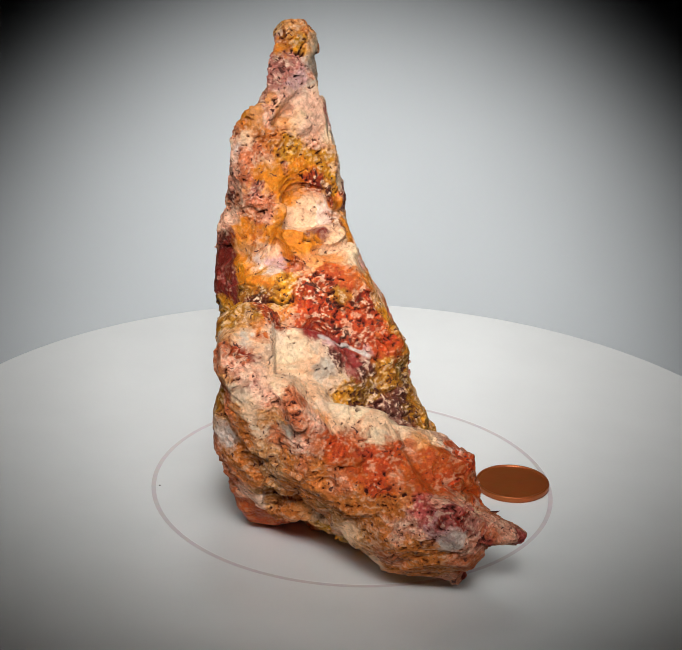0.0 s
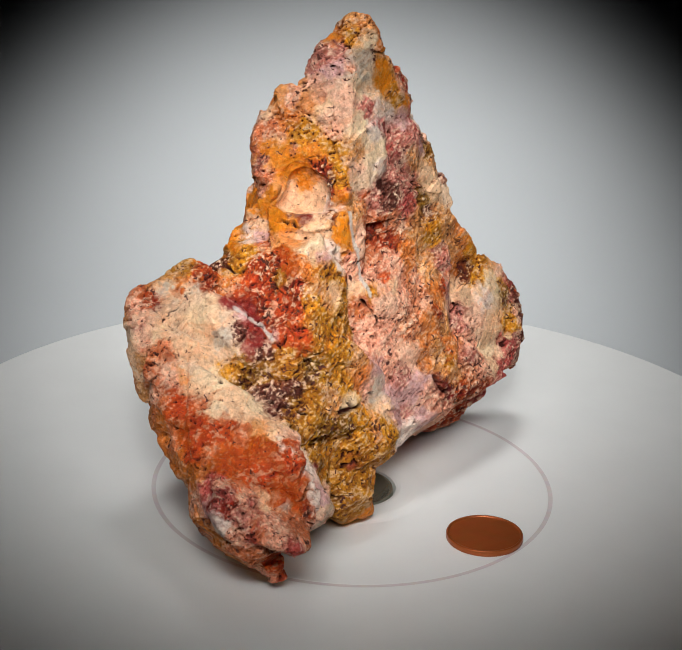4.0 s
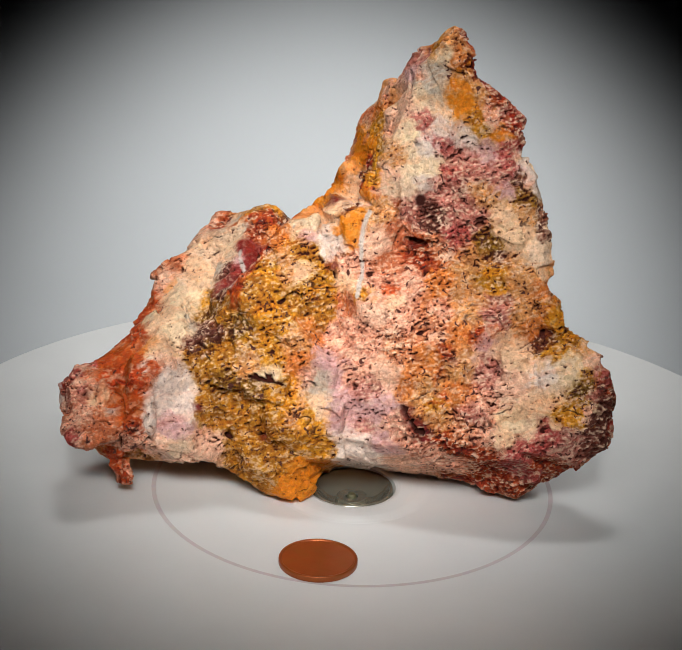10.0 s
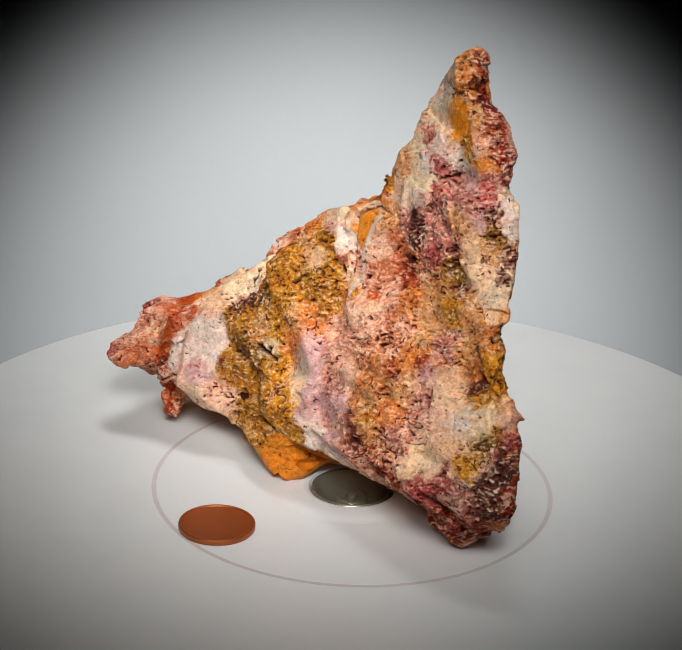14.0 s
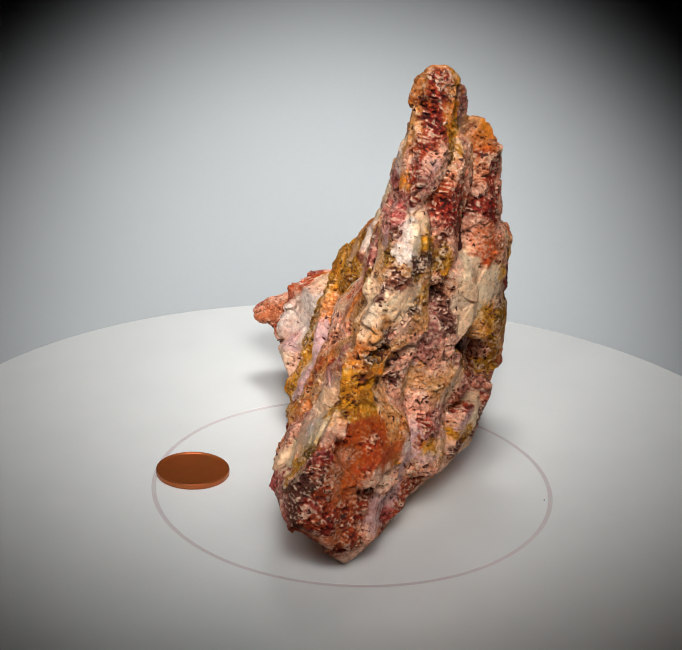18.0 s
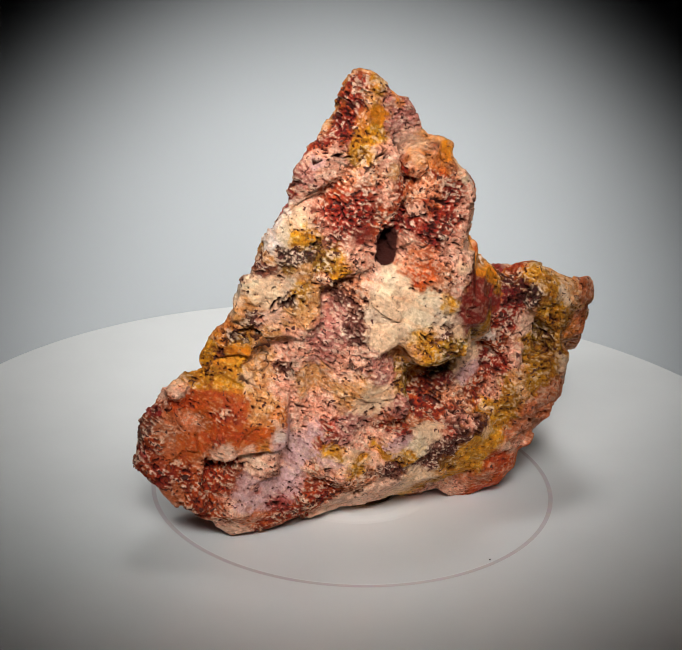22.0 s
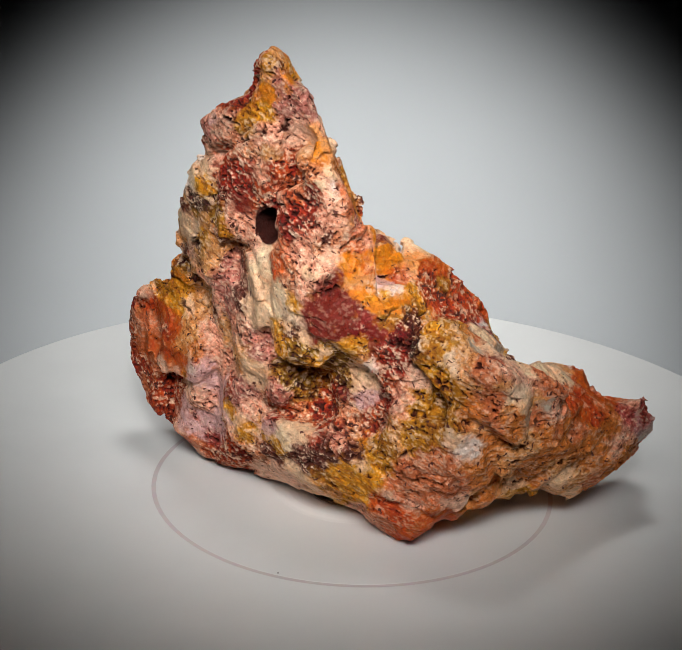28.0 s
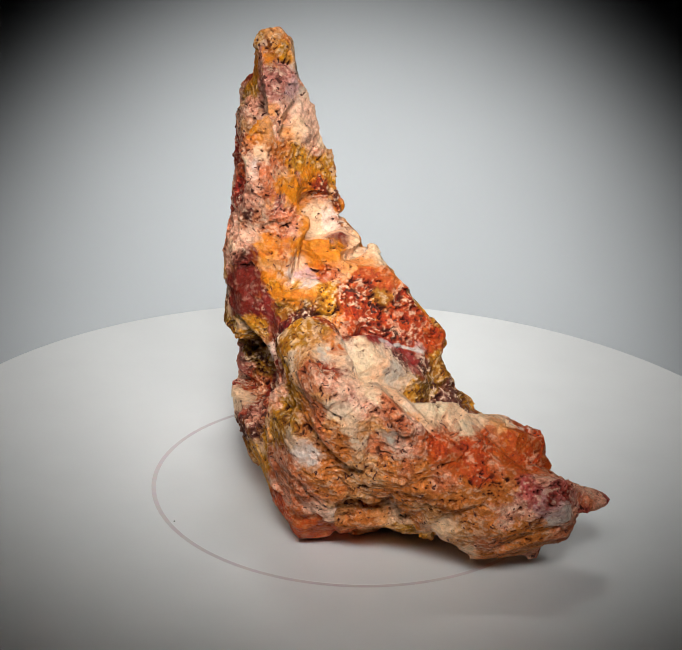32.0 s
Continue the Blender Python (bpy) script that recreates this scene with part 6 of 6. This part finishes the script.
crack(((15.0, -21.4, 19.2), (18.8, -15.0, 18.6)), 0.5)
crack(((9.0, -19.4, 52.2), (6.6, -13.4, 53.9), (5.7, -10.9, 51.2)), 0.5)
crack(((-20.7, 30.6, 99.5), (-23.6, 23.7, 101.1)), 0.7)
crack(((-25.4, 20.9, 96.6), (-26.0, 16.5, 100.2), (-23.4, 8.8, 101.9)), 0.6)
crack(((-13.2, 41.3, 60.4), (-17.9, 38.0, 64.3), (-20.6, 34.4, 67.5)), 0.8)
crack(((-32.8, 5.3, 54.2), (-34.9, -0.3, 57.8)), 0.6)
crack(((-11.2, 45.4, 23.6), (-16.3, 37.7, 20.7), (-15.3, 30.1, 13.6), (-18.4, 18.5, 10.4)), 0.4)
crack(((-15.1, 33.6, 52.6), (-16.2, 31.7, 44.9)), 0.5)
crack(((-10.4, 46.1, 56.6), (-13.0, 42.0, 59.3)), 0.7)
crack(((-23.9, 0.4, 30.2), (-28.0, -6.5, 30.7), (-27.4, -12.5, 30.8)), 0.5)
crack(((-26.6, -26.8, 60.1), (-32.6, -31.6, 59.1)), 0.5)
crack(((-14.7, 40.3, 60.8), (-17.0, 39.3, 65.6), (-19.3, 35.8, 68.1)), 0.6)
crack(((-7.0, 46.4, 57.9), (-9.7, 47.3, 56.1)), 0.8)
crack(((-11.8, 43.8, 55.4), (-13.7, 39.9, 56.0)), 0.8)
crack(((-19.8, 27.2, 29.4), (-21.1, 25.9, 31.0)), 0.4)
crack(((5.1, -28.0, 57.2), (5.3, -32.8, 49.9)), 0.4)
crack(((-14.1, -14.3, 73.2), (-10.0, -13.1, 71.9)), 0.6)
crack(((-22.6, -25.9, 61.7), (-17.0, -25.7, 61.3)), 0.7)
crack(((-27.6, -44.9, 57.4), (-22.4, -48.2, 55.6)), 0.6)
crack(((0.8, -48.5, 45.3), (8.5, -40.1, 39.9), (16.9, -33.8, 36.6)), 0.5)
crack(((-34.7, -4.8, 66.8), (-31.0, -10.0, 68.5)), 0.8)
crack(((-28.0, -22.8, 55.1), (-31.1, -29.4, 59.5)), 0.9)
crack(((-22.6, 27.8, 101.1), (-22.9, 21.3, 100.0)), 0.5)
crack(((-26.3, 15.1, 99.3), (-23.3, 9.6, 103.0)), 0.5)
crack(((-29.9, -21.2, 48.7), (-32.2, -29.5, 58.8)), 0.5)
vein(((-4.8, 0.4, 74.0), (-3.0, -0.8, 69.9), (-0.7, -0.3, 63.6), (-0.6, 0.2, 59.1), (3.4, 0.1, 54.4)), 0.5)
vein(((-8.7, -34.7, 56.8), (-2.6, -31.7, 53.4), (2.6, -33.3, 51.8)), 0.45)


# the stone splits most easily along gently tilted beds
BEDDING = np.array(Euler((radians(-22), radians(14), 0)).to_matrix()).T @ np.diag((0.62, 0.58, 1.45))


def minerals(p):
    """Colour and porosity at places p, of the patches nearest to them."""
    data = np.array(PATCHES)
    out = np.zeros((len(p), 4))
    block = np.floor(p / 8).astype(int)
    order = np.lexsort(block.T)
    cuts = np.flatnonzero(np.any(np.diff(block[order], axis=0), axis=1)) + 1
    for some in np.split(order, cuts):
        near = data[np.argsort(((data[:, :3] - p[some].mean(0)) ** 2).sum(1))[:48]]
        gap_to = np.sqrt(((p[some][:, None] - near[None, :, :3]) ** 2).sum(2)) / near[:, 3]
        w = np.exp(-np.minimum(gap_to, 9) * 10) + 1e-45
        out[some] = (w @ near[:, 4:]) / w.sum(1)[:, None]
    return out


def strand(p, line):
    """How far places p lie from a bent line."""
    near = np.full(len(p), 99.0)
    for a, b in zip(line, line[1:]):
        t = np.clip(((p - a) @ (b - a)) / ((b - a) @ (b - a)), 0, 1)
        near = np.minimum(near, np.linalg.norm(p - a - t[:, None] * (b - a), axis=1))
    return near


def chance(who, k):
    """Three numbers between -0.5 and 0.5 from a cell's chance number."""
    return np.stack([np.modf(who * f + k)[0] for f in (97.13, 57.37, 31.71)], 1) - 0.5


def finer(quads, *tables):
    """Splits each quad into four; tables of values at the vertices are carried over."""
    n = len(tables[0])
    ends = np.sort(np.stack((quads, np.roll(quads, -1, 1)), 2).reshape(-1, 2), 1)
    key, back = np.unique(ends[:, 0] * n + ends[:, 1], return_inverse=True)
    a, b = key // n, key % n
    e = n + back.reshape(-1, 4)
    c = n + len(key) + np.arange(len(quads))
    small = np.concatenate([np.stack((quads[:, k], e[:, k], c, e[:, k - 1]), 1) for k in range(4)])
    return [small] + [np.concatenate((v, (v[a] + v[b]) / 2, v[quads].mean(1))) for v in tables]


def step(x):
    x = np.clip(x, 0, 1)
    return x * x * (3 - 2 * x)


def stone():
    p, quads = skin(FIELD)
    n = facing(p, quads)
    warp = np.stack([lattice(p / 9 + 31 * k, 5 + k) for k in range(3)], 1)
    fine = np.stack([lattice(p / 3.2 + 13 * k, 31 + k) for k in range(3)], 1)
    dust = np.stack([lattice(p / 1.1 + 7 * k, 51 + k) for k in range(3)], 1)
    broad = np.stack((lattice(p / 15, 1), lattice(p / 7, 43), lattice(p / 6, 42), lattice(p / 4.5, 64)), 1)
    quads, p, n, warp, fine, dust, broad = finer(quads, p, n, warp, fine, dust, broad)
    d1, d2, who, wad = cells((p + 1.2 * warp + 0.3 * fine) / 9.5, 11)
    e1, e2, whe, wae = cells((p + 0.8 * warp + 0.5 * dust) @ BEDDING / 3.6, 12)
    f1, f2, whf, waf = cells((p + 0.5 * fine + 0.3 * dust) / 1.5, 13)
    # minerals: clots of two sizes, each with the colour of some place close by
    tint = 0.45 * minerals(p + 1.8 * chance(whe, 0.1) + 1.0 * warp + 1.0 * fine + 0.7 * dust)
    tint += 0.35 * minerals(p + 2.4 * chance(whf, 0.4) + 1.3 * fine)
    tint += 0.20 * minerals(p + 7.0 * chance(whf, 0.7) + 2.0 * dust)
    porous = np.clip(tint[:, 3] * 2.2, 0, 1)
    tint[:, :3] *= (1 + (0.10 + 0.25 * porous) * (np.modf(whe * 13.7)[0] - 0.5) + (0.08 + 0.35 * porous) * (np.modf(whf * 17.3)[0] - 0.5))[:, None]
    # rusty streaks in the beds
    flow = (p + 2.2 * warp + 0.8 * fine) @ BEDDING
    rust = step((lattice(flow * (0.10, 0.10, 0.42), 47) + 0.5 * lattice(flow * (0.35, 0.35, 1.3), 48) - 0.12) * 2.4)[:, None]
    tint[:, :3] *= 1 - rust * np.array((0.04, 0.13, 0.17))
    # relief: g is high on the crumbs and low in the pits, which lie along the beds
    bed = (p + 0.7 * fine + 0.4 * warp) @ BEDDING
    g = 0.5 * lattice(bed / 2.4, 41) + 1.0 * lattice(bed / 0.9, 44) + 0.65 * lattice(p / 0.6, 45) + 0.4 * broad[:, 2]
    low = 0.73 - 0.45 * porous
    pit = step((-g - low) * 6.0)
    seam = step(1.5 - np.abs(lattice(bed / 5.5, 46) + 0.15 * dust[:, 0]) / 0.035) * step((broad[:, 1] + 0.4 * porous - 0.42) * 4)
    # paler on the crumbs, where g is high, and darker and redder towards the pits
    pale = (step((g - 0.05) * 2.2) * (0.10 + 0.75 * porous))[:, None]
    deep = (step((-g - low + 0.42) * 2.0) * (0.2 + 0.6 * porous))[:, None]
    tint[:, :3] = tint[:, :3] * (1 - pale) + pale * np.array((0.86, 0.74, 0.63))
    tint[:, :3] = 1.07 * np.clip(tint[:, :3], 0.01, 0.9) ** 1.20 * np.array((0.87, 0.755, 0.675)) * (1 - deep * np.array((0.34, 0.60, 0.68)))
    grey = tint[:, :3].mean(1, keepdims=True)
    tint[:, :3] = np.clip(grey + 1.17 * (tint[:, :3] - grey), 0.01, 0.85)
    for line, width in VEINS:
        near = strand(p + 0.35 * fine, line)
        on = 0.85 * step(1.7 - near / width * (1 + 0.5 * dust[:, 1]))[:, None]
        tint = tint * (1 - on) + on * np.array((0.56, 0.50, 0.44, 0.0))
    # broken facets and grain; the dense minerals break smoother
    coarse = 0.25 + 0.75 * porous
    rise = 0.3 * broad[:, 0] + 1.7 * (chance(who, 0.2) * wad).sum(1) + 0.3 * (who - 0.5) - 0.1
    rise += coarse * (0.9 * (chance(whe, 0.3) * wae).sum(1) + 0.3 * (whe - 0.5) + 0.3 * (chance(whf, 0.6) * waf).sum(1) + 0.27 * g)
    rise -= 0.9 * pit + 0.5 * seam
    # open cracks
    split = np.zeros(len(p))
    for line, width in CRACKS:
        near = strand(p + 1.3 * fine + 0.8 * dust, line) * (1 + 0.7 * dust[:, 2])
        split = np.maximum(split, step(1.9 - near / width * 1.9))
    rise -= 2.0 * split
    # shade of the deep hollows, painted in: their walls join the dark mask
    for at, size in SHADED_HOLLOWS:
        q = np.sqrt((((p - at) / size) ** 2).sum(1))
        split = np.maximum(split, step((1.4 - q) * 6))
    p = p + n * rise[:, None]
    p[:, 2] = np.maximum(p[:, 2], 0.0)
    me = bpy.data.meshes.new("stone")
    me.vertices.add(len(p))
    me.vertices.foreach_set("co", (p / 1000).astype(np.float32).ravel())
    me.loops.add(quads.size)
    me.loops.foreach_set("vertex_index", quads.astype(np.int32).ravel())
    me.polygons.add(len(quads))
    me.polygons.foreach_set("loop_start", np.arange(0, quads.size, 4, dtype=np.int32))
    me.update(calc_edges=True)
    me.validate()
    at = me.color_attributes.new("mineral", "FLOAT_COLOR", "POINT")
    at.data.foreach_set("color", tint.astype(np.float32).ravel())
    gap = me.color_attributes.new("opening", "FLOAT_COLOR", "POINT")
    # near-black colour: pits, seams, cracks and the painted shade of the hollows
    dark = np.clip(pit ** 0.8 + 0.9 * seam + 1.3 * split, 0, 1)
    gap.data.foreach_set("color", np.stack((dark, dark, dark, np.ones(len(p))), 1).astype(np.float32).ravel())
    me.shade_smooth()
    me.materials.append(STONE)
    return tagged(new("mineral_stone", me), "jagged pitted stone, red, ochre, cream and mauve, on the turntable", "stone")


def stone_material():
    m = material("mottled_stone", (0.5, 0.4, 0.3), 0.5)
    bsdf = m.node_tree.nodes["Principled BSDF"]
    at = m.node_tree.nodes.new("ShaderNodeTexCoord")
    base = m.node_tree.nodes.new("ShaderNodeVertexColor")
    base.layer_name = "mineral"
    open_ = m.node_tree.nodes.new("ShaderNodeVertexColor")
    open_.layer_name = "opening"
    mid = node(m, "ShaderNodeTexNoise", Scale=700.0, Detail=5.0, Roughness=0.65, Distortion=0.5)
    tiny = node(m, "ShaderNodeTexNoise", Scale=1700.0, Detail=4.0, Roughness=0.7)
    hole = node(m, "ShaderNodeTexNoise", Scale=780.0, Detail=2.0, Roughness=0.5, Distortion=0.8)
    for t in (mid, tiny, hole):
        link(m, at, "Object", t, "Vector")
    grain = ramp(m, mid, "Fac", [(0.30, (0.55, 0.45, 0.42)), (0.47, (1, 1, 1)), (0.68, (1.3, 1.3, 1.27))])
    two = mix(m, "MULTIPLY", 0.75, (base, "Color"), (grain, "Color"))
    grit = ramp(m, tiny, "Fac", [(0.36, (0.5, 0.4, 0.37)), (0.46, (1, 1, 1))])
    four = mix(m, "MULTIPLY", 0.22, (two, 2), (grit, "Color"))
    # crumbs: little grains of differing tone, stronger in the porous minerals
    bend = mix(m, "LINEAR_LIGHT", 0.0011, (at, "Object"), (mid, "Color"))
    loose = m.node_tree.nodes.new("ShaderNodeMapRange")
    link(m, base, "Alpha", loose, "Value")
    loose.inputs["From Max"].default_value = 0.40
    loose.inputs["To Min"].default_value, loose.inputs["To Max"].default_value = 0.08, 0.42
    heights = []
    for size in (900.0, 1700.0):
        crumb = node(m, "ShaderNodeTexVoronoi", Scale=size, Randomness=1.0)
        link(m, bend, 2, crumb, "Vector")
        part_of = m.node_tree.nodes.new("ShaderNodeSeparateColor")
        link(m, crumb, "Color", part_of, "Color")
        tone = ramp(m, part_of, "Red", [(0.0, (0.32, 0.17, 0.13)), (0.22, (0.80, 0.68, 0.62)), (0.60, (1.05, 1.05, 1.05)), (1.0, (1.50, 1.68, 1.75))])
        four = mix(m, "MULTIPLY", (loose, "Result"), (four, 2), (tone, "Color"))
        heights.append(part_of)
    # thin dark gaps between some of the larger crumbs
    joint = node(m, "ShaderNodeTexVoronoi", Scale=480.0, Randomness=1.0)
    joint.feature = "DISTANCE_TO_EDGE"
    link(m, bend, 2, joint, "Vector")
    gap = ramp(m, joint, "Distance", [(0.0, (0.22, 0.10, 0.08)), (0.07, (1, 1, 1))])
    where = ramp(m, mid, "Fac", [(0.44, (0, 0, 0)), (0.56, (1, 1, 1))])
    both = mix(m, "MULTIPLY", 1.0, (where, "Color"), (loose, "Result"))
    four = mix(m, "MULTIPLY", (both, 2), (four, 2), (gap, "Color"))
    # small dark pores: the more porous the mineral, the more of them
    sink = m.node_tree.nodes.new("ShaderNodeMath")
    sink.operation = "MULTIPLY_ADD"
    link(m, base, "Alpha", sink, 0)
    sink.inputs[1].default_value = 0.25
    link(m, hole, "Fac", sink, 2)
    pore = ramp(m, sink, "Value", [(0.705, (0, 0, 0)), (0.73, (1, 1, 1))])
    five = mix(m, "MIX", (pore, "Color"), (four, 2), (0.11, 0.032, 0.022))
    # openings turn near-black in base colour, which stands in for the hollows' shade
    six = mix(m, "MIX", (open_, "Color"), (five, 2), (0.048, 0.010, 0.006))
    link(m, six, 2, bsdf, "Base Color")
    gloss = m.node_tree.nodes.new("ShaderNodeMapRange")
    link(m, base, "Alpha", gloss, "Value")
    gloss.inputs["From Max"].default_value = 0.4
    gloss.inputs["To Min"].default_value, gloss.inputs["To Max"].default_value = 0.34, 0.75
    dull = m.node_tree.nodes.new("ShaderNodeMath")
    dull.operation = "MAXIMUM"
    link(m, gloss, "Result", dull, 0)
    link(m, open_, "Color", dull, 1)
    link(m, dull, "Value", bsdf, "Roughness")
    bsdf.inputs["Specular IOR Level"].default_value = 0.18
    first = relief(m, mid, "Fac", 0.55, 0.0008)
    second = relief(m, tiny, "Fac", 0.3, 0.0002, first)
    third = relief(m, heights[0], "Red", 0.35, 0.0005, second)
    fourth = relief(m, heights[1], "Red", 0.35, 0.0003, third)
    fifth = relief(m, gap, "Color", 0.3, 0.0004, fourth)
    relief(m, pore, "Color", 0.8, -0.0006, fifth)
    return m


STONE = stone_material()
ROCK = stone()


# ---- the turning ----
def angle(t):
    """Degrees that the turntable has turned at t seconds."""
    return -10.5379 * t - 0.00146 * (t - 16) ** 2


def motions():
    rows = [t / 2 for t in range(65)]
    for thing in (TURNTABLE, ROCK):
        walk(thing, [(t, pose(0, 0, 0, 0, 0, angle(t))) for t in rows])
    walk(COIN, [(t, pose(0, 0, 0, 0, 0, angle(t)) @ pose(0.04158, 0.00371, 0.0)) for t in rows])


motions()
